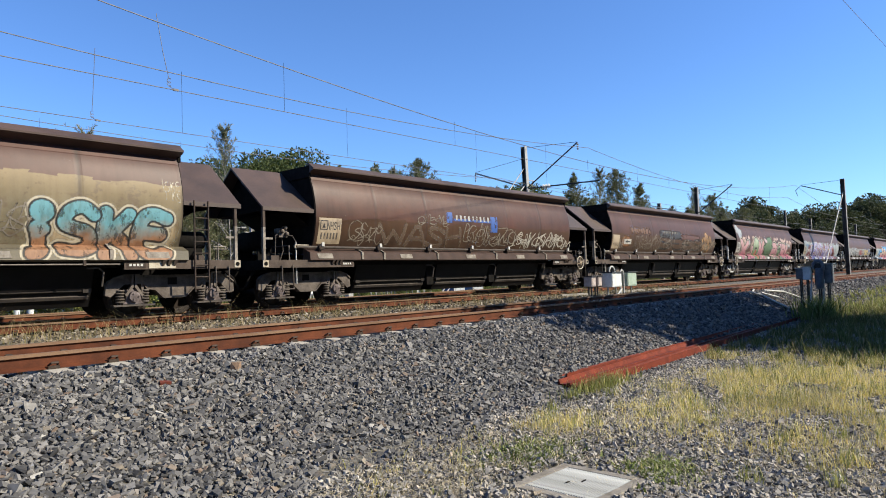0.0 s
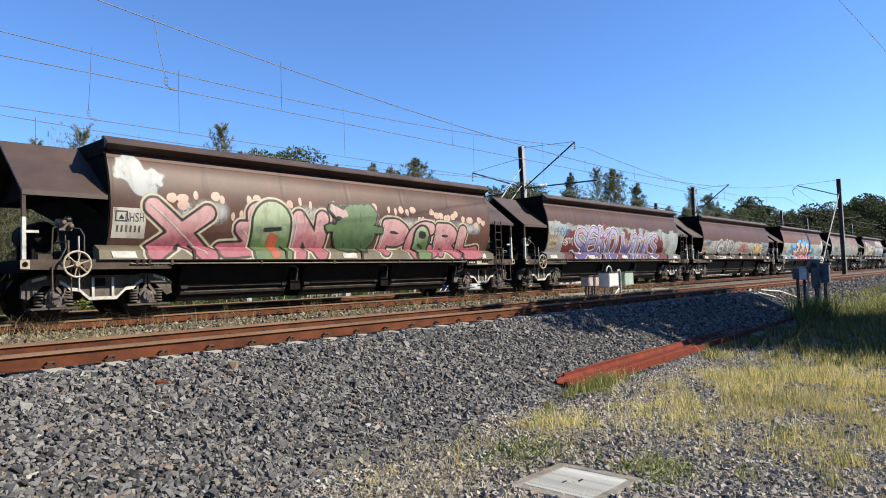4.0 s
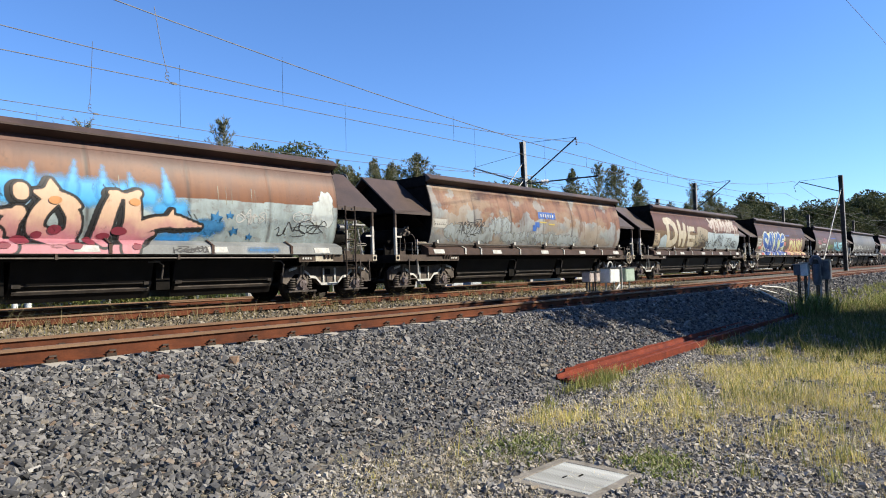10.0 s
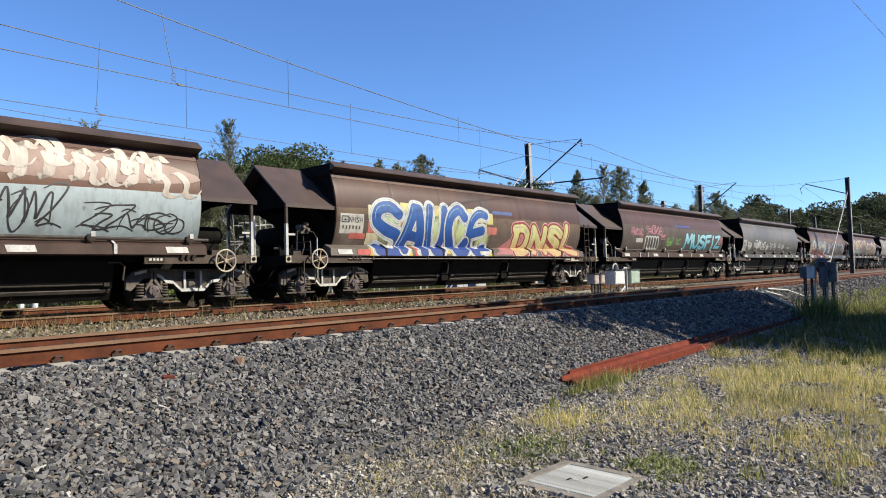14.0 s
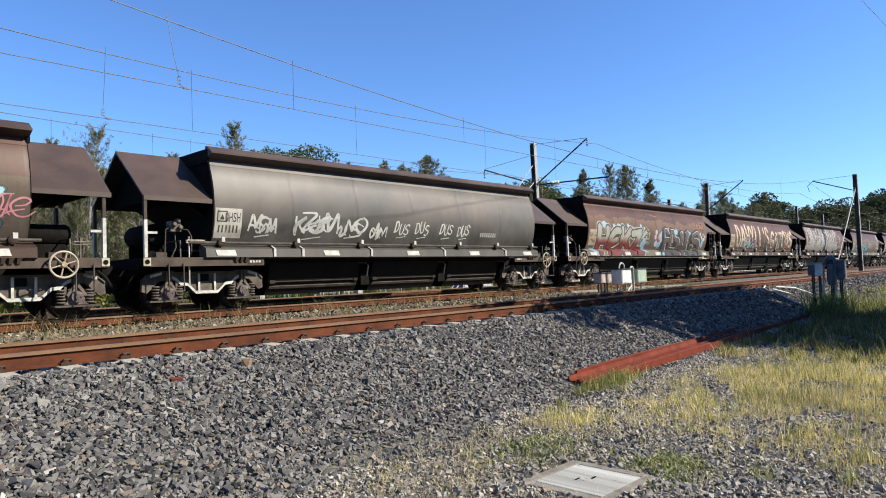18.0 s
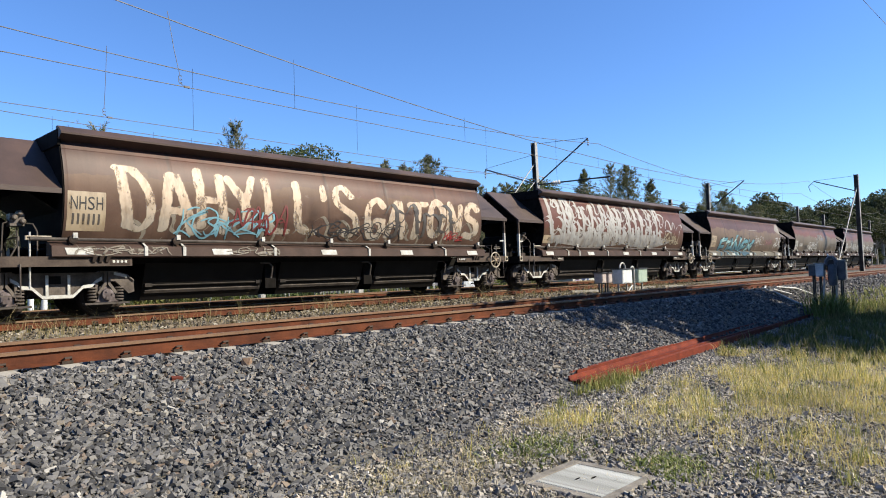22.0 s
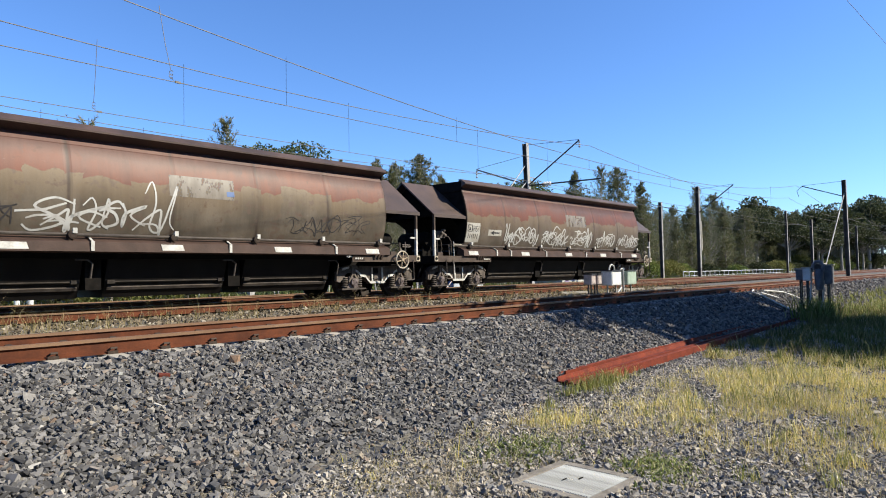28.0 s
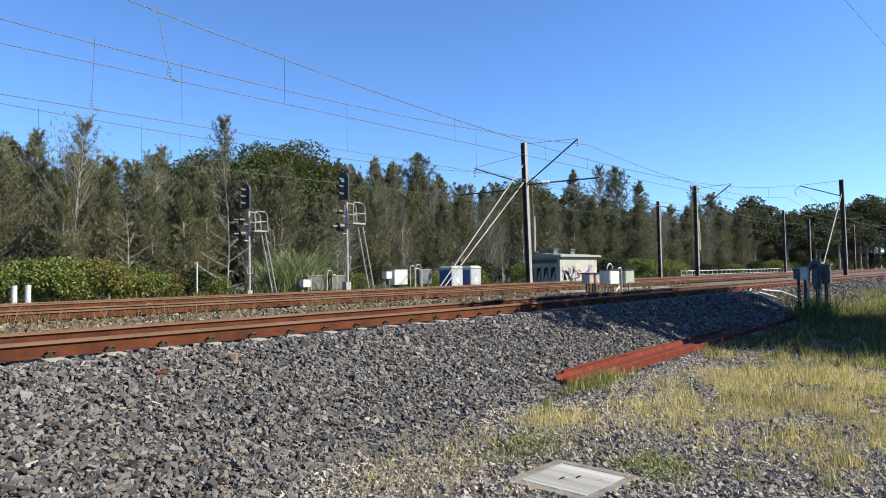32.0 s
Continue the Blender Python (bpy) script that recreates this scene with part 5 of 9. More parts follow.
def graffiti():
    # olive wagon
    w = wg[-1]
    mist(w, [(5.0, 1.85, 1.5, 0.55)], spray((0.46, 0.36, 0.22), fade=0.4), 0.002, True, 0.2)
    word(w, "iSKE", 3.35, 6.2, 1.28, 2.36, 0.14, [(0.085, CRM), (0.035, BLK), (0.0, spray((0.36, 0.18, 0.09), (0.16, 0.40, 0.46), 1.5, 2.3, fade=0.4))], 4, True, 0.004, widths=[0.8, 1.1, 1.0, 1.1])
    word(w, "ISKE", 6.02, 6.46, 2.80, 3.04, 0.017, [(0.0, CRM)], 5, tilt=8)
    word(w, "TIKS", 6.06, 6.46, 2.54, 2.76, 0.017, [(0.0, CRM)], 6, tilt=8)
    shapes(w, scrawl(2.3, 3.4, 1.75, 2.2, 5, 0.03, 3), FADED, 0.004)
    # faded operator's mark, a washed-out word
    w = wg[0]
    number_panel(0, -6.4, -5.62, 1.68, 2.38)
    word(w, "WASH", -4.15, -0.4, 1.64, 2.30, 0.055, [(0.02, spray((0.20, 0.15, 0.105), fade=0.4)), (-0.004, spray((0.105, 0.062, 0.038)))], 2, False, 0.004, tilt=4)
    shapes(w, [block(-1.2, 2.45, -0.9, 2.8), block(1.15, 2.2, 1.55, 2.75), block(-0.9, 2.52, 1.2, 2.60)], spray((0.035, 0.11, 0.40), fade=0.4), 0.003, label="faded blue mark")
    shapes(w, bars(-0.75, 1.15, 2.55, 2.72, 9), spray((0.50, 0.50, 0.48), fade=0.4), 0.006)
    shapes(w, scrawl(-5.4, -4.2, 1.75, 2.2, 6, 0.03, 11) + scrawl(-2.6, -1.2, 2.35, 2.6, 6, 0.025, 12) + scrawl(-0.4, 2.4, 1.75, 2.25, 14, 0.03, 13), FADED, 0.007)
    shapes(w, scrawl(2.5, 6.35, 1.72, 2.2, 16, 0.045, 14), spray((0.50, 0.47, 0.40), fade=0.35), 0.007)
    # scratched tags on dark brown
    w = wg[1]
    number_panel(1, -6.45, -5.75, 1.75, 2.38, code=False, mark=False)
    arrow_panel(1, -5.28, -4.55, 1.97, 2.2)
    spread(w, [([(-1.2, 2.56), (1.2, 2.54)], 0.24)], 0.0, spray((0.030, 0.030, 0.034), fade=0.45), 0.003, soft=0.08)
    spread(w, [([(-4.6, 2.66), (-2.6, 2.62)], 0.22)], 0.0, spray((0.16, 0.075, 0.035), fade=0.4), 0.003, soft=0.15, ragged=0.05)
    spread(w, [([(1.5, 2.45), (3.9, 2.4)], 0.24)], 0.0, spray((0.125, 0.045, 0.028), fade=0.45), 0.0025, soft=0.15)
    word(w, "SEES", -1.4, 4.4, 1.72, 2.42, 0.05, [(0.0, spray((0.024, 0.020, 0.020), fade=0.35))], 23, False, 0.005, tilt=6, soft=0.03)
    shapes(w, bars(-1.0, 1.0, 2.58, 2.70, 10), FADED, 0.006)
    shapes(w, scrawl(-5.9, -5.4, 1.8, 2.2, 3, 0.03, 21) + scrawl(-4.3, -1.2, 1.75, 2.35, 14, 0.028, 22) + scrawl(-0.9, 0.2, 1.8, 2.25, 5, 0.028, 23) + scrawl(1.2, 5.0, 1.75, 2.2, 14, 0.026, 24), FADED, 0.006)
    spread(w, [([(-5.3, 2.1), (-4.9, 2.1)], 0.3)], 0.0, spray((0.24, 0.11, 0.045), fade=0.4), 0.0025, soft=0.12)
    spread(w, [([(4.6, 2.35), (5.7, 2.4)], 0.2), ([(4.7, 1.95), (5.5, 1.9)], 0.22), ([(5.1, 2.5), (5.2, 1.9)], 0.3)], 0.0, spray((0.36, 0.175, 0.055), (0.44, 0.24, 0.085), fade=0.4), 0.003, soft=0.04, ragged=0.05)
    spread(w, [([(4.6, 2.2), (4.9, 2.55), (5.2, 2.2)], 0.018), ([(5.0, 2.0), (5.6, 2.3), (5.7, 2.0)], 0.018), ([(4.5, 1.8), (4.6, 2.3)], 0.02)], 0.0, DRKTAG, 0.0055)
    shapes(w, scrawl(4.45, 5.75, 1.75, 2.45, 4, 0.032, 27), DRKTAG, 0.0075)
    shapes(w, scrawl(4.8, 5.7, 1.8, 2.1, 4, 0.02, 28) + scrawl(5.85, 6.45, 1.95, 2.3, 3, 0.02, 29), spray((0.44, 0.36, 0.24)), 0.009)
    # pink and green
    w = wg[2]
    spread(w, [([(-6.05, 3.25), (-5.75, 2.85)], 0.30), ([(-6.2, 3.1), (-5.5, 3.05)], 0.22)], 0.0, spray((0.36, 0.39, 0.41), fade=0.3), 0.003, soft=0.05, ragged=0.04, label="pale grey patch of paint")
    number_panel(2, -6.45, -5.75, 1.70, 2.34, True)
    rnd = random.Random(5)
    shapes(w, [cloud(-5.2 + 0.19 * i + rnd.uniform(-.1, .1), 2.35 + rnd.uniform(-0.15, 0.42), rnd.uniform(0.05, 0.15), 0.11, i, n=14, rough=0.1) for i in range(60)], spray((0.55, 0.22, 0.13), (0.60, 0.42, 0.34)), 0.003)
    mist(w, [(-4.4, 2.35, 0.7, 0.32), (0.3, 2.4, 0.9, 0.4), (-1.3, 2.45, 0.6, 0.25), (4.0, 2.3, 2.0, 0.25)], spray((0.44, 0.45, 0.46), fade=0.4), 0.0025, False, 0.2)
    pink = spray((0.38, 0.10, 0.14), (0.62, 0.36, 0.37), 1.3, 2.5)
    grn = spray((0.10, 0.17, 0.06), (0.42, 0.50, 0.34), 1.4, 2.7)
    word(w, "XiN", -5.7, -0.8, 1.28, 2.50, 0.20, [(0.11, CRM), (0.055, BLK), (0.0, pink)], 7, True, 0.006, tilt=4, widths=[1.5, 2.2, 1.1], shine=WHT)
    spread(w, [([(-2.55, 2.15), (-2.55, 1.45)], 0.62)], 0.06, CRM, 0.016, True)
    spread(w, [([(-2.55, 2.15), (-2.55, 1.45)], 0.62)], 0.0, BLK, 0.0175, True)
    spread(w, [([(-2.55, 2.15), (-2.55, 1.45)], 0.56)], 0.0, grn, 0.019, True)
    spread(w, [([(-2.5, 1.75), (-2.5, 1.4)], 0.16)], 0.0, spray((0.45, 0.10, 0.05)), 0.021, True)
    spread(w, [([(-2.75, 1.98), (-2.3, 2.02)], 0.06)], 0.0, BLK, 0.023, True)
    word(w, "PERL", 1.2, 5.9, 1.28, 2.35, 0.20, [(0.11, CRM), (0.055, BLK), (0.0, pink)], 8, True, 0.006, tilt=6, shine=WHT)
    spread(w, [([(3.0, 1.95), (3.0, 1.45)], 0.36)], 0.04, BLK, 0.021, True)
    spread(w, [([(3.0, 1.95), (3.0, 1.45)], 0.33)], 0.0, grn, 0.023, True)
    spread(w, [([(2.95, 2.02), (3.08, 2.0)], 0.12), ([(2.9, 1.7), (3.1, 1.6)], 0.05)], 0.0, BLK, 0.025, True)
    spread(w, [([(-0.1, 1.95), (0.5, 1.95)], 0.48), ([(0.1, 2.45), (0.7, 2.5)], 0.34), ([(-0.75, 2.1), (1.2, 2.1)], 0.10), ([(-0.6, 2.62), (-0.2, 2.5)], 0.16)], 0.045, BLK, 0.024, True, ragged=0.02)
    spread(w, [([(-0.1, 1.95), (0.5, 1.95)], 0.48), ([(0.1, 2.45), (0.7, 2.5)], 0.34), ([(-0.75, 2.1), (1.2, 2.1)], 0.10)], 0.0, spray((0.05, 0.10, 0.04), (0.12, 0.20, 0.09)), 0.0255, True, ragged=0.02)
    spread(w, [([(-0.6, 2.62), (-0.2, 2.5)], 0.14)], 0.0, spray((0.55, 0.40, 0.38)), 0.027, ragged=0.03)
    # purple on maroon
    w = wg[3]
    number_panel(3, -6.42, -5.75, 1.68, 2.34, code=True, mark=False)
    mar = spray((0.12, 0.012, 0.015), (0.17, 0.018, 0.022))
    rnd = random.Random(44)
    bub = [([(-5.0 + 0.52 * i, 1.75 + 0.5 * rnd.random()), (-4.98 + 0.52 * i, 1.5)], rnd.uniform(0.26, 0.42)) for i in range(19)]
    spread(w, bub + [([(-5.3, 1.30), (4.9, 1.30)], 0.14)], 0.0, mar, 0.003, True)
    spread(w, [([(4.1 + 0.3 * i, 1.7 + 0.05 * math.sin(i)), (4.11 + 0.3 * i, 1.68)], 0.20 - 0.035 * i) for i in range(4)], 0.0, mar, 0.003)
    spread(w, [([(x, z), (x + 0.01, z)], r) for x, z, r in ((-1.7, 2.62, 0.24), (-1.75, 2.86, 0.07), (-1.55, 2.90, 0.06), (0.2, 2.45, 0.26), (1.5, 2.50, 0.22), (1.5, 2.78, 0.06), (2.3, 2.40, 0.2), (2.35, 2.66, 0.07), (2.2, 2.62, 0.05), (3.4, 2.5, 0.1), (-4.9, 2.2, 0.3), (-3.0, 2.55, 0.2))], 0.0, mar, 0.0034)
    pur = spray((0.10, 0.075, 0.25), (0.46, 0.40, 0.62), 1.4, 2.5)
    word(w, "SEKO", -4.5, -0.6, 1.24, 2.62, 0.135, [(0.11, WHT), (0.045, spray((0.07, 0.05, 0.16))), (0.0, pur)], 9, True, 0.005, tilt=7, shine=WHT, widths=[1.15, 1.0, 1.1, 1.0], nib=(0.5, 0.8), shear=0.12)
    word(w, "WinKS", -0.1, 3.85, 1.28, 2.42, 0.105, [(0.10, WHT), (0.035, spray((0.07, 0.05, 0.16))), (0.0, pur)], 10, True, 0.005, tilt=7, shine=WHT, nib=(0.5, 0.8), shear=0.1)
    spread(w, [([(x + 0.09 * i, z - 0.03 * (i % 2)), (x + 0.09 * i + 0.01, z)], 0.05) for x, z in ((-4.1, 2.42), (-1.15, 2.2), (0.25, 2.1), (2.0, 2.15)) for i in range(4)], 0.0, spray((0.62, 0.34, 0.10)), 0.021)
    spread(w, [([(x + 0.1 * i, z + 0.04 * (i % 2)), (x + 0.1 * i + 0.01, z)], 0.055) for x, z in ((-2.1, 2.2), (3.5, 2.25)) for i in range(3)], 0.0, spray((0.55, 0.05, 0.12)), 0.021)
    shapes(w, scrawl(-6.1, -5.0, 2.2, 2.5, 5, 0.035, 73), spray((0.05, 0.18, 0.36)), 0.008)
    shapes(w, scrawl(-5.5, -4.7, 1.85, 2.1, 5, 0.03, 74), WHT, 0.008)
    # silver outline
    w = wg[4]
    number_panel(4, -6.5, -5.85, 1.66, 2.3, code=True, mark=False)
    arrow_panel(4, -5.28, -4.65, 1.92, 2.12)
    grey = spray((0.13, 0.13, 0.13), (0.18, 0.18, 0.18))
    spread(w, [([(-4.0, 1.72), (-3.9, 2.1)], 0.22), ([(-3.6, 1.75), (-1.7, 1.78)], 0.2), ([(-3.5, 2.1), (-2.0, 2.1)], 0.2)], 0.0, WHT, 0.003, soft=0.04)
    word(w, "GAUR", -4.15, -1.2, 1.50, 2.34, 0.105, [(0.075, WHT), (0.06, WHT), (0.0, grey)], 11, False, 0.004, tilt=4, widths=[1.5, 0.8, 0.8, 1.0], soft=0.02)
    spread(w, [(p, 0.012) for p in ([(-4.5, 1.40), (-1.6, 1.34)], [(-4.4, 1.30), (-3.0, 1.28)], [(-2.2, 1.45), (-1.9, 1.28), (-1.5, 1.30), (-1.2, 1.5)])], 0.02, WHT, 0.004, True)
    shapes(w, scrawl(-0.1, 1.85, 1.72, 2.2, 9, 0.05, 81), spray((0.40, 0.035, 0.03)), 0.006)
    shapes(w, scrawl(-1.0, -0.1, 1.95, 2.3, 5, 0.03, 82) + scrawl(1.2, 2.7, 2.0, 2.3, 6, 0.03, 83), WHT, 0.008)
    shapes(w, scrawl(2.8, 6.35, 1.66, 2.25, 9, 0.07, 86) + scrawl(4.9, 6.35, 1.7, 2.25, 6, 0.06, 87), spray((0.03, 0.09, 0.27), fade=0.45), 0.002)
    shapes(w, scrawl(5.2, 6.2, 1.75, 2.1, 3, 0.06, 88), spray((0.55, 0.42, 0.22)), 0.006)
    word(w, "ONO", 3.0, 4.9, 1.66, 2.28, 0.12, [(0.06, spray((0.05, 0.05, 0.16))), (0.06, spray((0.05, 0.05, 0.16))), (0.02, spray((0.50, 0.34, 0.08), (0.66, 0.50, 0.20)))], 12, False, 0.005, tilt=7, shine=WHT)
    shapes(w, scrawl(-6.3, -5.3, 2.08, 2.35, 5, 0.035, 84), spray((0.035, 0.10, 0.30)), 0.009)
    # pink and orange on pale blue
    w = wg[5]
    number_panel(5, -6.4, -5.5, 1.70, 2.32, mark=False)
    cyan = spray((0.03, 0.34, 0.86), (0.08, 0.48, 0.95), fade=0.1)
    mist(w, [(-3.3, 2.28, 0.5, 0.3), (-2.8, 2.05, 0.5, 0.4), (-1.55, 2.5, 0.7, 0.4), (-0.2, 2.5, 0.9, 0.36), (0.9, 2.5, 0.7, 0.34), (1.75, 2.25, 0.5, 0.28), (2.4, 1.85, 0.55, 0.25), (1.9, 1.6, 0.5, 0.22)], cyan, 0.0025, False, 0.2, 0.03)
    flames(w, -2.1, 1.9, 2.45, 0.62, 6, cyan, 0.003, 92)
    deepblue = spray((0.03, 0.20, 0.46), (0.05, 0.26, 0.55), fade=0.35)
    mist(w, [(-4.0, 1.95, 0.36, 0.3), (-4.25, 2.2, 0.3, 0.1), (-4.3, 1.32, 0.75, 0.12), (2.75, 1.9, 0.4, 0.2), (4.1, 1.34, 0.5, 0.1), (-5.6, 1.32, 0.3, 0.1)], deepblue, 0.0028, True, 0.12)
    shapes(w, [star(-4.64, 1.88, 0.22, 0.2), star(-4.01, 2.33, 0.19, 0.5), star(-3.82, 2.1, 0.13), star(-5.15, 1.66, 0.15), star(-5.5, 1.75, 0.10), star(2.87, 2.11, 0.17, 0.1), star(3.22, 2.17, 0.11), star(3.35, 1.8, 0.13, 0.6), star(3.8, 1.68, 0.10), star(2.7, 1.75, 0.12)], deepblue, 0.005)
    # pale patch at the end of the band, runs of white under the rust
    spread(w, [([(6.1, 2.72), (6.15, 2.2)], 0.24), ([(5.85, 2.5), (5.8, 2.2)], 0.2)], 0.0, spray((0.58, 0.63, 0.62), fade=0.3), 0.003, soft=0.03, ragged=0.03)
    spread(w, [([(x, z), (x + 0.01, z - h)], 0.018) for x, z, h in ((-2.9, 2.84, 0.3), (-2.6, 2.9, 0.45), (-2.5, 2.86, 0.25), (0.62, 2.9, 0.35), (0.8, 2.82, 0.2), (2.9, 2.85, 0.35), (3.1, 2.87, 0.45), (3.25, 2.8, 0.35), (3.8, 2.85, 0.3), (3.9, 2.8, 0.4))], 0.0, spray((0.45, 0.42, 0.33), fade=0.4), 0.003, soft=0.02)
    peach = spray((0.60, 0.25, 0.29), (0.86, 0.58, 0.40), 1.45, 2.3, fade=0.12)
    two = taper([(-2.55, 2.42), (-2.2, 2.47), (-1.98, 2.35), (-2.0, 2.12), (-2.35, 1.88)], 0.16, 0.19) + taper([(-2.35, 1.88), (-2.8, 1.72), (-3.0, 1.52)], 0.14, 0.10) + taper([(-2.6, 1.86), (-3.25, 1.84)], 0.09, 0.09) + taper([(-3.2, 1.8), (-3.58, 2.02)], 0.15, 0.03) + taper([(-3.0, 1.95), (-2.78, 2.06)], 0.08, 0.02) + taper([(-2.9, 1.55), (-1.6, 1.60)], 0.15, 0.17) + taper([(-2.8, 1.35), (-1.4, 1.38)], 0.10, 0.16)
    dot = taper([(-1.2, 2.47), (-1.19, 2.40)], 0.145, 0.145)
    stem = taper([(-1.22, 2.04), (-1.36, 1.82), (-1.42, 1.5)], 0.13, 0.2) + taper([(-1.5, 2.02), (-1.2, 2.03)], 0.06, 0.1)
    ring_ = taper([(-0.68, 2.68), (-0.66, 2.42)], 0.03, 0.16) + taper([(-0.95, 2.44), (-0.72, 2.38)], 0.04, 0.14) + taper([(-0.6, 2.36), (-0.86, 2.05), (-0.92, 1.72), (-0.6, 1.52)], 0.14, 0.17) + taper([(-0.62, 2.36), (-0.32, 2.30), (-0.16, 2.2)], 0.15, 0.05) + taper([(-0.42, 2.28), (-0.24, 1.95), (-0.3, 1.62), (-0.6, 1.5)], 0.13, 0.17)
    last = taper([(0.56, 2.46), (0.42, 2.1), (0.30, 1.55)], 0.13, 0.18) + taper([(0.45, 2.52), (0.8, 2.46), (1.02, 2.54)], 0.06, 0.09) + taper([(0.9, 2.40), (0.92, 1.95), (0.84, 1.35)], 0.17, 0.20) + taper([(0.95, 1.72), (1.4, 1.92), (1.9, 1.98)], 0.16, 0.12) + taper([(1.8, 1.98), (2.5, 1.89)], 0.16, 0.02) + taper([(1.75, 2.02), (1.8, 2.22)], 0.09, 0.02) + taper([(0.95, 1.5), (1.4, 1.7)], 0.12, 0.05)
    foot = taper([(-2.7, 1.32), (0.9, 1.32)], 0.10, 0.12)
    burner(w, [foot, two, stem, dot, ring_, last], [(0.085, (-0.06, -0.03), BLK), (0.055, (0.0, 0.0), BLK), (0.0, (0.0, 0.0), peach)], 0.004)
    shapes(w, [cloud(-2.75 + 0.31 * i, 1.40 + 0.11 * (i * 5 % 4), 0.10 + 0.03 * (i % 3), 0.07 + 0.02 * (i % 2), 98 + i, rough=0.08) for i in range(13)], spray((0.26, 0.030, 0.055), fade=0.15), 0.020, True)
    shapes(w, [cloud(x, z, 0.12, 0.08, 120 + i, rough=0.06) for i, (x, z) in enumerate(((-2.4, 2.45), (-2.05, 2.3), (0.95, 2.35), (-0.6, 2.3)))], spray((0.78, 0.36, 0.14)), 0.020)
    spread(w, [([(x, z), (x + 0.10, z - 0.14)], 0.022) for x, z in ((-2.98, 2.42), (-2.86, 2.50), (-1.72, 2.40), (-1.6, 2.46), (0.3, 2.68), (0.5, 2.72), (2.15, 2.22), (2.3, 2.16), (-3.72, 1.72), (-3.62, 1.6))], 0.0, BLK, 0.006)
    shapes(w, scrawl(1.75, 2.75, 1.27, 1.38, 8, 0.022, 131) + scrawl(4.5, 5.9, 1.75, 2.05, 6, 0.02, 132), DRKTAG, 0.008, True)
    shapes(w, scrawl(3.35, 4.1, 2.0, 2.25, 5, 0.025, 133) + scrawl(5.0, 5.7, 2.05, 2.3, 4, 0.025, 134) + scrawl(-4.1, -3.4, 1.28, 1.38, 3, 0.02, 135), WHT, 0.008, True)
    # worn patches with a blue mark
    w = wg[6]
    number_panel(6, -6.45, -5.75, 2.12, 2.40, True, mark=False)
    shapes(w, [block(-0.35, 2.65, 0.9, 2.92), block(-0.75, 2.15, -0.5, 2.38), block(-0.6, 2.3, -0.3, 2.5)], spray((0.03, 0.13, 0.48), fade=0.4), 0.004, label="torn blue mark")
    shapes(w, bars(-0.2, 0.8, 2.72, 2.84, 6), WHT, 0.007)
    shapes(w, [block(0.35, 2.42, 0.8, 2.48), block(-0.3, 2.48, 0.2, 2.54)], spray((0.55, 0.42, 0.08)), 0.007)
    spread(w, [([(-3.2, 2.25), (-2.5, 2.3)], 0.30), ([(-5.6, 2.0), (-3.4, 1.95)], 0.28), ([(-2.6, 1.9), (2.5, 1.85)], 0.2)], 0.0, spray((0.34, 0.38, 0.39), fade=0.4), 0.003, soft=0.06, ragged=0.07)
    shapes(w, scrawl(-5.3, -3.9, 1.9, 2.3, 8, 0.025, 102), DRKTAG, 0.006)
    # big cream letters
    w = wg[7]
    number_panel(7, -6.45, -5.85, 1.74, 2.38, mark=True, code=False)
    blue = spray((0.36, 0.43, 0.45), (0.42, 0.50, 0.53))
    shapes(w, [[(0.7, 1.62), (6.5, 1.62), (6.5, 2.62), (4.0, 2.6), (2.2, 2.55), (0.75, 2.62)], [(-5.75, 1.66), (-4.6, 1.66), (-4.7, 2.2), (-5.2, 2.32), (-5.75, 2.1)]], blue, 0.002, label="pale blue washed panel")
    shapes(w, [cloud(-0.2, 2.3, 1.2, 0.5, 103, rough=0.5)], spray((0.26, 0.22, 0.14), (0.36, 0.30, 0.2)), 0.0025)
    spread(w, [([(-4.9, 2.95), (-4.75, 1.9)], 0.19), ([(-5.15, 3.02), (-4.5, 3.06), (-4.0, 2.85), (-3.75, 2.4), (-3.85, 2.05), (-4.3, 1.86), (-4.7, 1.84)], 0.20)], 0.0, CRM, 0.006, ragged=0.012)
    spread(w, [([(-3.35, 3.0), (-3.2, 1.88)], 0.19), ([(-2.62, 2.85), (-2.66, 1.86)], 0.20), ([(-3.2, 2.38), (-2.6, 2.35)], 0.24)], 0.0, CRM, 0.007, ragged=0.012)
    spread(w, [([(-2.1, 2.75), (-1.98, 1.86)], 0.15), ([(-2.05, 2.70), (-1.3, 2.72)], 0.15), ([(-2.05, 2.28), (-1.2, 2.25)], 0.12), ([(-2.0, 1.86), (-1.25, 1.84)], 0.15)], 0.0, CRM, 0.006, ragged=0.012)
    spread(w, [([(-1.35, 2.55), (-1.0, 2.5), (-1.05, 2.05), (-0.9, 1.95)], 0.05), ([(-4.4, 2.5), (-4.2, 2.15)], 0.08)], 0.0, spray((0.20, 0.17, 0.12), fade=0.45), 0.009, soft=0.05)
    shapes(w, [cloud(3.8, 3.05, 2.5, 0.34, 109, rough=0.12)], spray((0.22, 0.13, 0.10), (0.30, 0.17, 0.13)), 0.003)
    brush(w, script_lines(1.3, 6.0, 2.66, 3.42, 8, 104, True), 0.24, CREAMY, 0.006)
    brush(w, script_lines(1.3, 6.3, 2.75, 3.45, 12, 108, False), 0.15, CREAMY, 0.010)
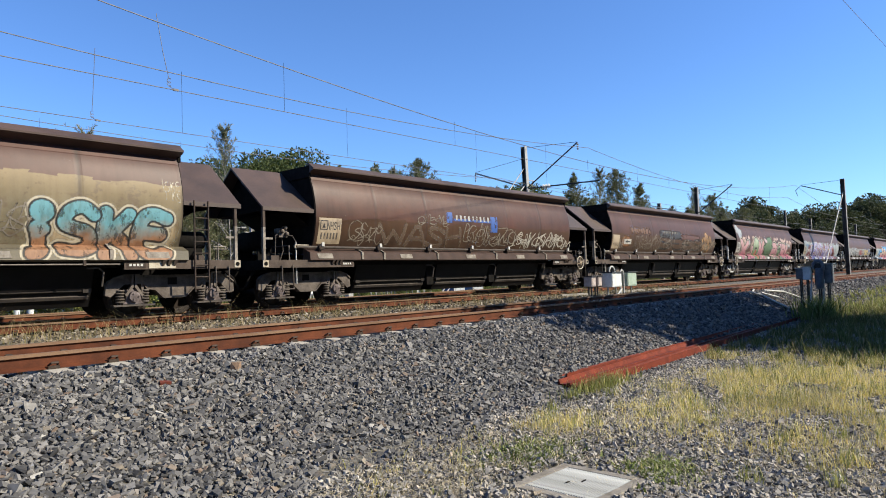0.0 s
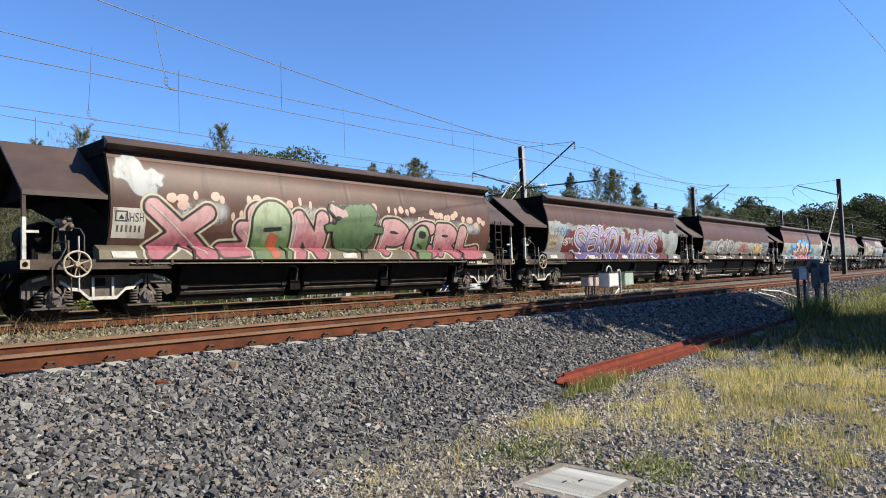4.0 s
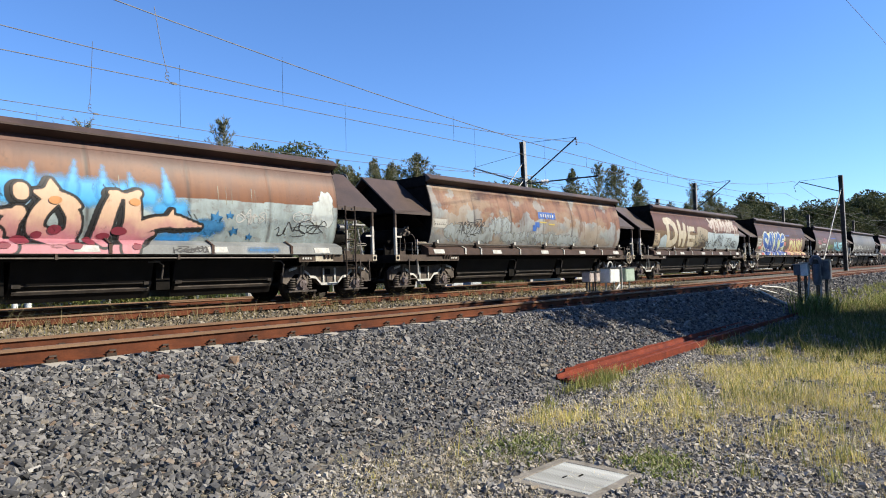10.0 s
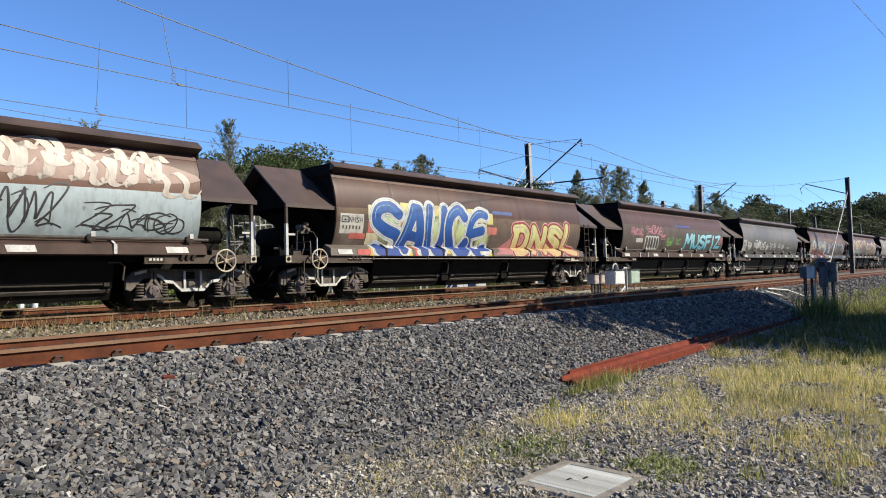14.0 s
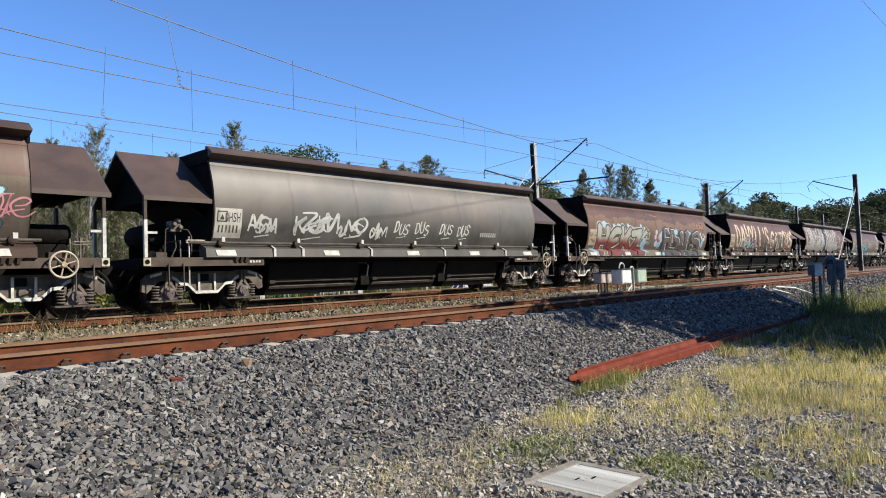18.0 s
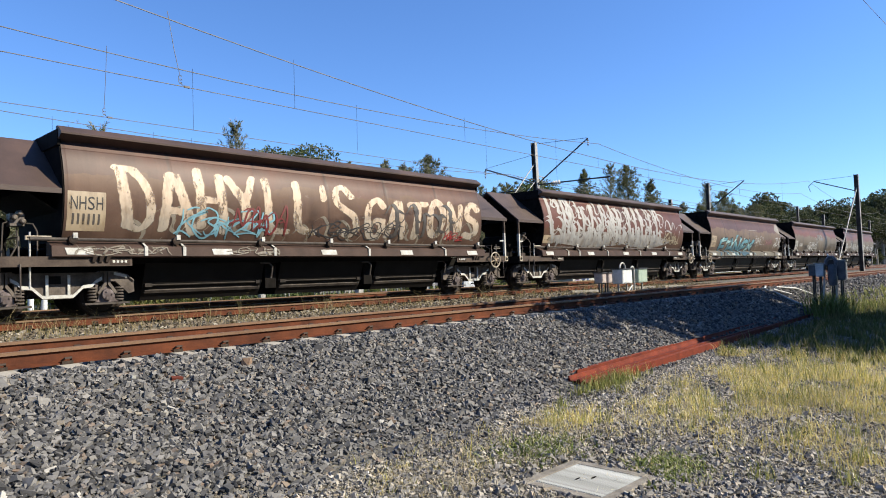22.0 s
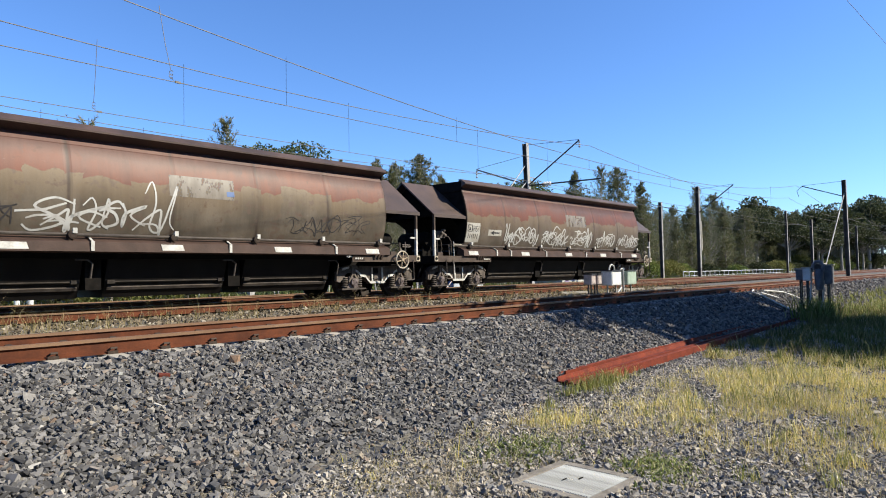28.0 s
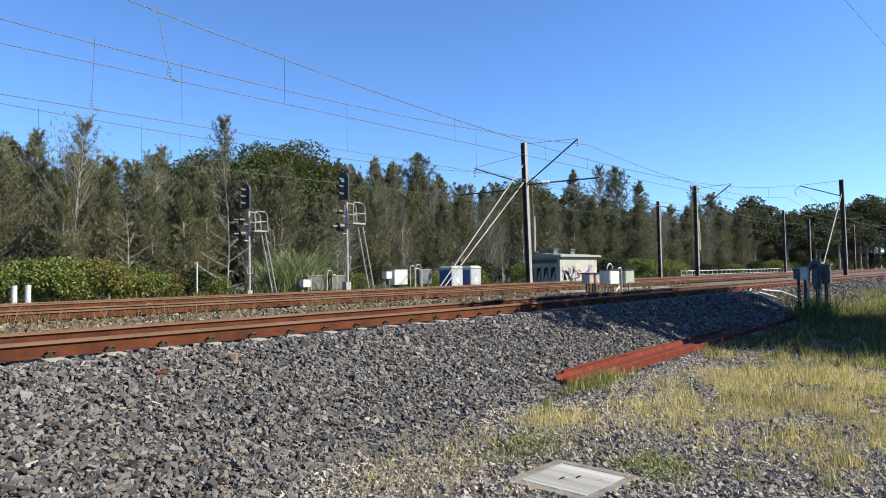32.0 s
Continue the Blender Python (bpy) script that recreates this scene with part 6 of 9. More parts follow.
    shapes(w, scrawl(-1.0, 1.1, 1.68, 2.36, 8, 0.04, 105) + scrawl(1.6, 3.4, 1.72, 2.4, 7, 0.04, 106) + scrawl(3.9, 5.9, 1.74, 2.2, 8, 0.04, 107), DRKTAG, 0.007)
    # blue on yellow
    w = wg[8]
    number_panel(8, -6.36, -5.5, 1.86, 2.42, True)
    yel, pk = spray((0.60, 0.45, 0.08), (0.66, 0.58, 0.22)), spray((0.55, 0.10, 0.08), (0.62, 0.22, 0.18))
    rnd = random.Random(12)
    tiles = [pk, yel, spray((0.62, 0.52, 0.36), (0.66, 0.62, 0.40)), yel]
    for i in range(13):
        for j in range(4):
            x, z = -5.35 + 0.45 * i + rnd.uniform(-0.08, 0.08), 1.27 + 0.40 * j + rnd.uniform(-0.06, 0.06) - (0.0 if 1 < i < 11 else 0.12)
            if rnd.random() < 0.85:
                shapes(w, [block(x, z, x + rnd.uniform(0.34, 0.5), z + rnd.uniform(0.3, 0.44))], tiles[(i + 2 * j + rnd.randrange(2)) % 4], 0.003 + 0.0006 * ((i + 3 * j) % 5), True)
    shapes(w, [block(-6.0, 1.72, -5.4, 1.88), block(-5.8, 1.26, -5.3, 1.42), block(0.3, 2.0, 0.75, 2.25)], pk, 0.007, True)
    mist(w, [(-4.6, 2.1, 0.5, 0.5), (-3.4, 2.1, 0.6, 0.6), (-2.2, 2.0, 0.6, 0.6), (-1.0, 2.0, 0.6, 0.6), (0.0, 1.8, 0.4, 0.45)], spray((0.56, 0.58, 0.24), (0.50, 0.60, 0.34)), 0.0062, True, 0.2)
    blu = spray((0.010, 0.055, 0.30), (0.015, 0.10, 0.38))
    word(w, "SAUCE", -5.15, 0.2, 1.26, 2.84, 0.165, [(0.11, spray((0.60, 0.66, 0.66))), (0.06, WHT), (0.0, blu)], 15, True, 0.0075, tilt=6, widths=[1.15, 0.95, 0.9, 1.0, 1.0], shine=spray((0.30, 0.52, 0.70)))
    word(w, "DNSL", 1.7, 6.2, 1.28, 2.42, 0.17, [(0.12, spray((0.62, 0.34, 0.30))), (0.07, spray((0.30, 0.03, 0.04))), (0.0, spray((0.62, 0.44, 0.22), (0.66, 0.62, 0.28), 1.4, 2.2))], 16, True, 0.006, tilt=7, shine=WHT)
    shapes(w, [[(0.6, 1.3), (2.0, 2.1), (2.6, 1.9), (2.2, 1.3)]], spray((0.50, 0.20, 0.20)), 0.0035, True)
    shapes(w, [block(0.5, 2.72, 1.7, 2.84)], spray((0.06, 0.10, 0.30)), 0.004)
    # pale blue word and small tags
    w = wg[9]
    word(w, "MUSFIZ", 0.7, 6.0, 1.70, 2.55, 0.14, [(0.055, spray((0.03, 0.05, 0.07))), (0.0, spray((0.10, 0.40, 0.52), (0.34, 0.62, 0.70), 1.7, 2.5))], 17, False, 0.005, tilt=3, shear=0.18, nib=(0.5, 0.6), lift=0.03)
    spread(w, [([(-3.95 + 0.3 * i, 2.12), (-3.95 + 0.3 * i, 1.80)], 0.17) for i in range(5)], 0.03, WHT, 0.003)
    for i in range(5):
        spread(w, [([(-3.95 + 0.3 * i, 2.12), (-3.95 + 0.3 * i, 1.80)], 0.125)], 0.0, spray((0.075, 0.06, 0.05)), 0.006 + 0.0005 * i)
    shapes(w, scrawl(-5.7, -4.5, 2.25, 2.55, 6, 0.04, 122) + scrawl(-4.1, -2.4, 2.4, 2.72, 8, 0.04, 123) + scrawl(-2.4, -1.9, 2.1, 2.35, 3, 0.04, 124) + scrawl(5.7, 6.3, 2.0, 2.4, 3, 0.04, 125), spray((0.55, 0.22, 0.26)), 0.006)
    shapes(w, scrawl(-1.7, -1.0, 1.85, 2.2, 4, 0.05, 126), spray((0.22, 0.42, 0.12)), 0.006)
    word(w, "DUS", -0.5, 0.2, 1.9, 2.22, 0.03, [(0.0, spray((0.22, 0.42, 0.12)))], 18, False, 0.006, shear=0.2)
    shapes(w, [block(-0.5, 2.84, 1.5, 2.93)], spray((0.03, 0.07, 0.34)), 0.004)
    shapes(w, [block(-5.1, 1.95, -4.4, 2.15)], PLATE_WHITE, 0.004)
    # plain grey with white tags
    w = wg[10]
    number_panel(10, -6.48, -5.78, 1.70, 2.40, True)
    shapes(w, scrawl(-5.6, -4.9, 1.85, 2.2, 4, 0.07, 130) + scrawl(-4.3, -3.2, 1.85, 2.28, 5, 0.085, 131) + scrawl(-2.85, -2.05, 1.85, 2.22, 4, 0.07, 132) + scrawl(-1.7, -1.25, 1.78, 2.1, 4, 0.055, 133), WHT, 0.005)
    shapes(w, [ribbon([(-5.4, 1.74), (-5.0, 1.80)], 0.03), ribbon([(-4.0, 1.70), (-3.4, 1.78)], 0.03), ribbon([(-2.6, 1.76), (-2.2, 1.80)], 0.03)], WHT, 0.005)
    for i, x in enumerate((-0.73, 0.14, 1.26, 2.1)):
        word(w, "DUS", x, x + 0.62, 1.92, 2.28, 0.04, [(0.0, WHT)], 19 + i, False, 0.005, shear=0.25, nib=(0.6, 0.6))
        shapes(w, [ribbon([(x + 0.1, 1.80), (x + 0.5, 1.85)], 0.025)], WHT, 0.005)
    shapes(w, bars(3.3, 4.2, 1.9, 2.04, 8), WHT, 0.005)
    # red, white and black
    w = wg[11]
    number_panel(11, -6.4, -5.65, 1.70, 2.38, mark=False)
    sky_blue = spray((0.20, 0.42, 0.58), (0.32, 0.52, 0.66))
    shapes(w, [cloud(-5.6 + 0.44 * i, 2.52 + 0.14 * math.sin(i * 2.3), 0.09 + 0.11 * (i % 3 != 0), 0.09 + 0.06 * (i % 3 != 0), 140 + i, rough=0.08) for i in range(10)] + [cloud(-1.3, 1.75, 0.26, 0.3, 151, rough=0.4), cloud(-1.45, 2.25, 0.22, 0.2, 152, rough=0.3), cloud(-1.15, 2.35, 0.1, 0.1, 153, rough=0.05), cloud(-1.3, 2.55, 0.09, 0.09, 154, rough=0.05), cloud(-1.05, 2.12, 0.07, 0.07, 155, rough=0.05), cloud(-1.0, 1.5, 0.1, 0.1, 156, rough=0.05), block(-6.2, 1.26, -5.6, 1.6)], sky_blue, 0.003, True)
    red = spray((0.20, 0.025, 0.02), (0.40, 0.40, 0.34), 1.75, 2.25)
    word(w, "HEKZ", -5.75, -1.5, 1.28, 2.50, 0.165, [(0.11, WHT), (0.07, spray((0.05, 0.045, 0.045))), (0.0, red)], 25, True, 0.005, tilt=5, wave=0.045)
    one = taper([(0.95, 2.2), (0.95, 2.42), (1.15, 2.5), (1.38, 2.36)], 0.11, 0.10) + taper([(1.5, 2.02), (1.15, 1.98), (1.0, 1.72), (1.15, 1.42)], 0.12, 0.22) + taper([(1.1, 1.38), (1.7, 1.36)], 0.16, 0.14)
    two = taper([(1.72, 2.46), (2.02, 2.46)], 0.10, 0.10) + taper([(1.76, 2.44), (1.66, 1.9), (1.62, 1.4)], 0.13, 0.20) + taper([(1.98, 2.45), (2.2, 2.1), (2.62, 2.0), (2.66, 1.7), (2.5, 1.4)], 0.10, 0.20) + taper([(1.7, 1.45), (2.5, 1.42)], 0.2, 0.2)
    three = taper([(2.82, 2.34), (3.1, 2.34)], 0.08, 0.08) + taper([(3.0, 2.34), (3.08, 1.9), (2.98, 1.4)], 0.15, 0.21) + taper([(3.55, 2.38), (3.9, 2.40)], 0.08, 0.08) + taper([(3.76, 2.38), (3.62, 1.95), (3.82, 1.4)], 0.16, 0.21) + taper([(3.1, 1.6), (3.7, 1.66)], 0.18, 0.18)
    four = taper([(5.1, 2.46), (4.75, 2.36), (4.45, 2.22), (4.6, 2.02), (5.1, 1.98), (5.42, 1.78), (5.3, 1.45)], 0.09, 0.22) + taper([(5.3, 1.45), (4.8, 1.36), (4.35, 1.42)], 0.2, 0.16) + taper([(4.3, 1.66), (4.6, 1.7)], 0.14, 0.10)
    dark = spray((0.060, 0.047, 0.043), (0.125, 0.10, 0.088), 1.4, 2.5)
    burner(w, [one, three, two, four], [(0.14, (-0.06, -0.02), BLK), (0.03, (0.035, 0.03), WHT), (0.014, (0.0, 0.0), BLK), (-0.012, (0.0, 0.0), dark)], 0.005)
    spread(w, taper([(1.9, 2.2), (1.98, 1.95)], 0.03, 0.09), 0.0, spray((0.36, 0.24, 0.26)), 0.019)
    mist(w, [(2.35, 2.46, 0.28, 0.22), (4.15, 2.42, 0.22, 0.2), (0.65, 2.2, 0.28, 0.36), (0.35, 1.8, 0.32, 0.22), (5.9, 1.95, 0.22, 0.36)], sky_blue, 0.0028, False, 0.14)
    mist(w, [(1.6, 2.5, 0.3, 0.22), (2.95, 2.4, 0.26, 0.2), (4.9, 2.46, 0.36, 0.2)], spray((0.62, 0.36, 0.36), fade=0.3), 0.0032, False, 0.08)
    shapes(w, [cloud(x, z, r, r, 170 + i, rough=0.04) for i, (x, z, r) in enumerate(((5.55, 2.42, 0.10), (5.75, 2.25, 0.09), (5.95, 2.4, 0.07), (6.1, 2.15, 0.10), (6.2, 2.32, 0.08)))], spray((0.60, 0.56, 0.58)), 0.006)
    # brighter rust where the top coat has come off
    spread(w, [([(-1.0, 3.22), (-0.4, 3.26), (0.6, 3.12), (1.3, 3.02)], 0.06)], 0.0, spray((0.20, 0.095, 0.055), fade=0.45), 0.0024, soft=0.06, ragged=0.03)
    spread(w, [([(5.2, 2.85), (6.0, 2.82)], 0.2)], 0.0, spray((0.27, 0.105, 0.05), fade=0.4), 0.0024, soft=0.06, ragged=0.03)
    shapes(w, [block(-0.1, 1.27, 0.75, 1.42)], sky_blue, 0.006, True)
    word(w, "STAY", -0.95, -0.15, 1.74, 1.98, 0.022, [(0.0, spray((0.10, 0.28, 0.36)))], 33)
    shapes(w, [cloud(x, z, r, r, 160 + i, rough=0.04) for i, (x, z, r) in enumerate(((0.03, 2.40, 0.13), (-0.06, 2.16, 0.12), (0.40, 2.18, 0.14), (0.05, 1.84, 0.16), (0.52, 1.95, 0.1)))], spray((0.55, 0.42, 0.50)), 0.006)
    shapes(w, scrawl(-1.15, -0.9, 2.45, 2.62, 2, 0.022, 165) + scrawl(-1.35, -0.75, 2.22, 2.36, 5, 0.02, 166) + scrawl(-1.3, -0.75, 2.03, 2.17, 5, 0.02, 167) + scrawl(-1.25, -0.8, 1.84, 1.98, 4, 0.02, 168), CRM, 0.008)
    # tall brushed letters
    w = wg[12]
    number_panel(12, -6.45, -5.72, 1.76, 2.55, mark=False)
    word(w, "DAHYLL'S", -5.55, 1.05, 1.78, 3.18, 0.125, [(0.0, WORN)], 27, False, 0.005, tilt=4, shear=-0.12, nib=(0.35, 0.62), overlap=0.98, ragged=0.012)
    word(w, "GATONS", 1.25, 6.4, 1.75, 3.02, 0.155, [(0.0, WORN)], 28, False, 0.005, tilt=5, shear=0.08, nib=(0.35, 0.62), overlap=0.98, ragged=0.012)
    shapes(w, scrawl(-4.2, -1.9, 1.75, 2.3, 8, 0.05, 170), spray((0.22, 0.45, 0.55)), 0.010)
    shapes(w, scrawl(-2.9, -1.4, 1.8, 2.35, 5, 0.05, 171), spray((0.20, 0.03, 0.03)), 0.013)
    shapes(w, scrawl(-0.6, 2.6, 1.75, 2.15, 12, 0.03, 172), DRKTAG, 0.010)
    brush(w, script_lines(2.3, 5.2, 1.8, 2.7, 5, 175, True) + script_lines(2.3, 5.2, 1.85, 2.7, 4, 176, False), 0.13, spray((0.07, 0.06, 0.055)), 0.013)
    brush(w, script_lines(-5.6, 6.2, 1.7, 2.3, 16, 177, False), 0.09, FADED, 0.003)
    shapes(w, scrawl(4.6, 5.4, 1.75, 1.95, 5, 0.025, 178), spray((0.40, 0.03, 0.03)), 0.016)
    shapes(w, scrawl(-6.4, -4.6, 1.28, 1.42, 7, 0.025, 173) + scrawl(-3.0, -1.8, 1.28, 1.42, 5, 0.025, 174), FADED, 0.018, True)
    # white script all over
    w = wg[13]
    script = spray((0.28, 0.275, 0.27), (0.50, 0.485, 0.455), 1.7, 3.0, fade=0.35)
    shapes(w, [cloud(-2.8, 1.95, 3.0, 0.34, 180, rough=0.15), cloud(2.0, 1.95, 2.8, 0.3, 181, rough=0.15)], spray((0.34, 0.32, 0.30), fade=0.45), 0.003)
    low = spray((0.26, 0.255, 0.25), (0.46, 0.455, 0.44), 1.6, 2.6)
    brush(w, script_lines(-6.3, 3.9, 1.70, 2.60, 24, 181, False) + script_lines(-6.3, 3.9, 1.70, 2.6, 14, 182, True), 0.16, low, 0.006)
    brush(w, script_lines(-6.2, 3.7, 2.1, 3.58, 24, 184, False), 0.14, script, 0.010)
    brush(w, script_lines(-6.3, 3.7, 1.85, 3.62, 13, 183, True), 0.20, script, 0.014)
    brush(w, script_lines(-6.2, 3.8, 2.6, 3.62, 20, 185, False), 0.10, script, 0.018)
    # looser end of the line, and a brown tag under it
    brush(w, [smooth_line(c) for c in (((3.3, 2.9), (3.6, 3.3), (4.2, 3.2), (4.1, 2.85), (3.7, 2.8)), ((4.3, 2.6), (4.5, 3.0), (4.8, 2.95), (5.0, 2.55), (5.3, 2.95), (5.5, 2.5)),
                                       ((5.5, 2.5), (5.8, 2.75), (6.2, 2.85), (6.3, 2.7), (6.0, 2.5), (5.9, 2.1)), ((4.0, 2.35), (4.5, 2.5), (5.2, 2.35)))], 0.12, script, 0.014)
    shapes(w, scrawl(4.1, 5.7, 1.85, 2.3, 5, 0.06, 186), spray((0.36, 0.30, 0.20)), 0.018)
    number_panel(13, -6.5, -5.75, 1.75, 2.05, code=False, mark=False)
    # teal
    w = wg[14]
    number_panel(14, -6.4, -5.7, 1.76, 2.40, mark=False)
    teal, pale = spray((0.02, 0.09, 0.14), (0.12, 0.33, 0.40), 1.3, 2.3), spray((0.30, 0.55, 0.58), (0.45, 0.66, 0.68))
    word(w, "FANEK", -5.3, 0.75, 1.28, 2.30, 0.15, [(0.06, BLK), (0.045, BLK), (0.0, teal)], 29, True, 0.004, tilt=7, shear=0.3, nib=(0.7, 0.55), wave=0.05)
    rnd = random.Random(58)
    for i in range(48):
        x, z = -5.25 + 0.125 * i + rnd.uniform(-0.1, 0.1), rnd.uniform(1.45, 2.2)
        a, b = rnd.uniform(0.3, 0.75), rnd.choice((-1, 1)) * rnd.uniform(0.1, 0.42)
        shapes(w, [[(x, z), (x + a, z + b), (x + 0.35 * a, z + 0.75 * b + 0.05)]], (pale, teal, BLK, pale)[i % 4], 0.017 + 0.0006 * (i % 5), True)
    word(w, "STUDEL", 3.1, 4.8, 2.0, 2.3, 0.026, [(0.0, spray((0.45, 0.16, 0.22)))], 30)
    shapes(w, scrawl(1.0, 2.4, 1.9, 2.4, 5, 0.025, 191) + scrawl(5.0, 6.3, 1.8, 2.4, 5, 0.045, 192), WHT, 0.005)
    shapes(w, [block(-0.1, 2.86, 1.6, 2.9), [(5.4, 3.0), (6.45, 2.7), (6.45, 3.4), (5.9, 3.45)]], spray((0.32, 0.28, 0.22)), 0.003)
    # peeling band and a white tag
    for k in (15, 16):
        number_panel(k, -6.5, -5.78, 1.72, 2.38, True)
        arrow_panel(k, -5.3, -4.53, 1.97, 2.18)
        shapes(wg[k], [block(-0.1, 2.5, 1.5, 2.98)], spray((0.22, 0.19, 0.155), fade=0.4), 0.003)
    shapes(wg[15], [block(1.3, 2.58, 1.5, 2.7)], spray((0.08, 0.16, 0.38)), 0.006)
    shapes(wg[15], scrawl(-3.0, -0.5, 1.72, 2.25, 7, 0.055, 200) + scrawl(-0.75, -0.45, 1.75, 2.6, 1, 0.05, 204) + [ribbon([(-3.1, 2.0), (-2.6, 2.05), (-2.2, 2.2)], 0.05)], WHT, 0.006)
    shapes(wg[15], scrawl(-4.4, -3.2, 1.78, 2.1, 5, 0.03, 201) + scrawl(3.0, 5.6, 1.8, 2.2, 8, 0.02, 202), DRKTAG, 0.005)
    shapes(wg[16], scrawl(-4.4, -2.3, 1.75, 2.25, 10, 0.055, 210) + scrawl(-1.9, -0.1, 1.72, 2.25, 8, 0.055, 211) + scrawl(0.2, 1.9, 1.75, 2.22, 8, 0.05, 212) + scrawl(2.4, 4.0, 1.75, 2.2, 8, 0.05, 213) + scrawl(4.4, 6.3, 1.75, 2.15, 9, 0.05, 214), WHT, 0.006)


graffiti()


# ---- sleepers, clips and ballast ----
def make_sleepers():
    bm = bmesh.new()
    loft(bm, [[(-0.11, y, -0.24), (0.11, y, -0.24), (0.10, y, z), (-0.10, y, z)] for y, z in ((-1.25, -0.185), (-0.9, -0.172), (-0.5, -0.178), (0.0, -0.195), (0.5, -0.178), (0.9, -0.172), (1.25, -0.185))])
    me = mesh_of("sleeper", bm, CONCRETE)
    # darker sleepers for the middle track: coal dirt plus painted train shade
    coal_shaded = me.copy()
    coal_shaded.materials[0] = GRIME
    bm = bmesh.new()
    for s in (-1, 1):
        yy = s * GAUGE / 2
        for t in (-1, 1):
            box(bm, -0.055, 0.055, yy + t * 0.075 - 0.012, yy + t * 0.075 + 0.03 * t + 0.012, -0.172, -0.135)
            tube(bm, [(-0.045, yy + t * 0.05, -0.135), (-0.03, yy + t * 0.11, -0.105), (0.03, yy + t * 0.11, -0.105), (0.045, yy + t * 0.05, -0.135)], 0.013, 5)
    clip = mesh_of("rail_clip", bm, DARK_IRON)
    for name, yc, x_from, count, step in (("track_near", T1, 2.497 - 10 * 0.5977, 110, 0.5977), ("track_middle", T2, -2.0, 90, 0.62), ("track_far", T3, 0.0, 80, 0.62)):
        tr = bpy.data.objects[name]
        for i in range(count):
            share("sleeper", coal_shaded if yc == T2 else me, tr, pose(x_from + i * step, 0, 0.0 if yc == T1 else -0.05))
            share("rail_clip", clip, tr, pose(x_from + i * step, 0, 0))


def stone_shapes(n, seed):
    rnd = random.Random(seed)
    out = []
    for _ in range(n):
        bm = bmesh.new()
        e = (rnd.uniform(1.0, 1.5), rnd.uniform(0.7, 1.05), rnd.uniform(0.38, 0.62))
        for q in range(8):
            v = Vector([(1 if q >> i & 1 else -1) * rnd.uniform(0.5, 1.0) for i in range(3)])
            bm.verts.new((v.x * e[0] * 0.46, v.y * e[1] * 0.46, v.z * e[2] * 0.46))
        r = bmesh.ops.convex_hull(bm, input=bm.verts[:])
        loose = [g for g in r["geom_interior"] if isinstance(g, bmesh.types.BMVert)]
        bmesh.ops.delete(bm, geom=loose, context="VERTS")
        bmesh.ops.triangulate(bm, faces=bm.faces[:])
        bm.verts.index_update()
        out.append((np.array([v.co[:] for v in bm.verts]), np.array([[v.index for v in f.verts] for f in bm.faces])))
        bm.free()
    return out


STONES = stone_shapes(20, 3)


def scatter_stones(name, xs, ys, zs, size, rng, material, label):
    """Loose stones on the given spots, each turned and sized at random, as one mesh."""
    n = len(xs)
    turn = rng.uniform(0, math.pi, n)
    q = np.stack([np.cos(turn), rng.normal(0, 0.30, n), rng.normal(0, 0.30, n), np.sin(turn)], 1)
    q /= np.linalg.norm(q, axis=1)[:, None]
    w, x, y, z = q.T
    rot = np.stack([1 - 2 * (y * y + z * z), 2 * (x * y - z * w), 2 * (x * z + y * w), 2 * (x * y + z * w), 1 - 2 * (x * x + z * z), 2 * (y * z - x * w),
                    2 * (x * z - y * w), 2 * (y * z + x * w), 1 - 2 * (x * x + y * y)], 1).reshape(n, 3, 3)
    kind = rng.integers(0, len(STONES), n)
    V, F, base = [], [], 0
    for k, (co, fs) in enumerate(STONES):
        pick = np.nonzero(kind == k)[0]
        if not len(pick):
            continue
        p = np.einsum("nij,vj->nvi", rot[pick], co) * size[pick][:, None, None]
        p[:, :, 0] += xs[pick][:, None]
        p[:, :, 1] += ys[pick][:, None]
        p[:, :, 2] += zs[pick][:, None]
        V.append(p.reshape(-1, 3))
        F.append((fs[None] + (base + np.arange(len(pick)) * len(co))[:, None, None]).reshape(-1, 3))
        base += len(pick) * len(co)
    ob = new(name, fast_mesh(name, np.concatenate(V), np.concatenate(F), material))
    return tagged(ob, label, "ballast", kind="stuff")


def gz(x, y):
    """ground_z for arrays."""
    toe = np.clip(4.6 + 0.11 * (x - 3.0), 4.4, 5.4)
    z = np.where(y < toe, -1.05, np.where(y < 7.0, -1.05 + 0.82 * (y - toe) / (7.0 - toe), -0.23))
    return z


BALLAST = per_piece("ballast_stone", [(0.0, (0.046, 0.045, 0.047)), (0.35, (0.112, 0.108, 0.108)), (0.70, (0.186, 0.178, 0.173)), (0.90, (0.250, 0.236, 0.224)), (0.95, (0.18, 0.130, 0.10)), (0.985, (0.26, 0.225, 0.18)), (1.0, (0.42, 0.40, 0.37))], 0.85, 25.0, 0.004, True)
GRAVEL = per_piece("dusty_gravel", [(0.0, (0.085, 0.080, 0.077)), (0.35, (0.205, 0.194, 0.182)), (0.70, (0.325, 0.303, 0.277)), (0.88, (0.43, 0.39, 0.335)), (0.96, (0.38, 0.31, 0.23)), (1.0, (0.62, 0.58, 0.52))], 0.9, 25.0, 0.004, True)
BALLAST_PALE = per_piece("pale_ballast_stone", [(0.0, (0.075, 0.058, 0.040)), (0.5, (0.150, 0.120, 0.086)), (0.85, (0.24, 0.20, 0.148)), (1.0, (0.40, 0.36, 0.30))], 0.9, 25.0, 0.004, True)


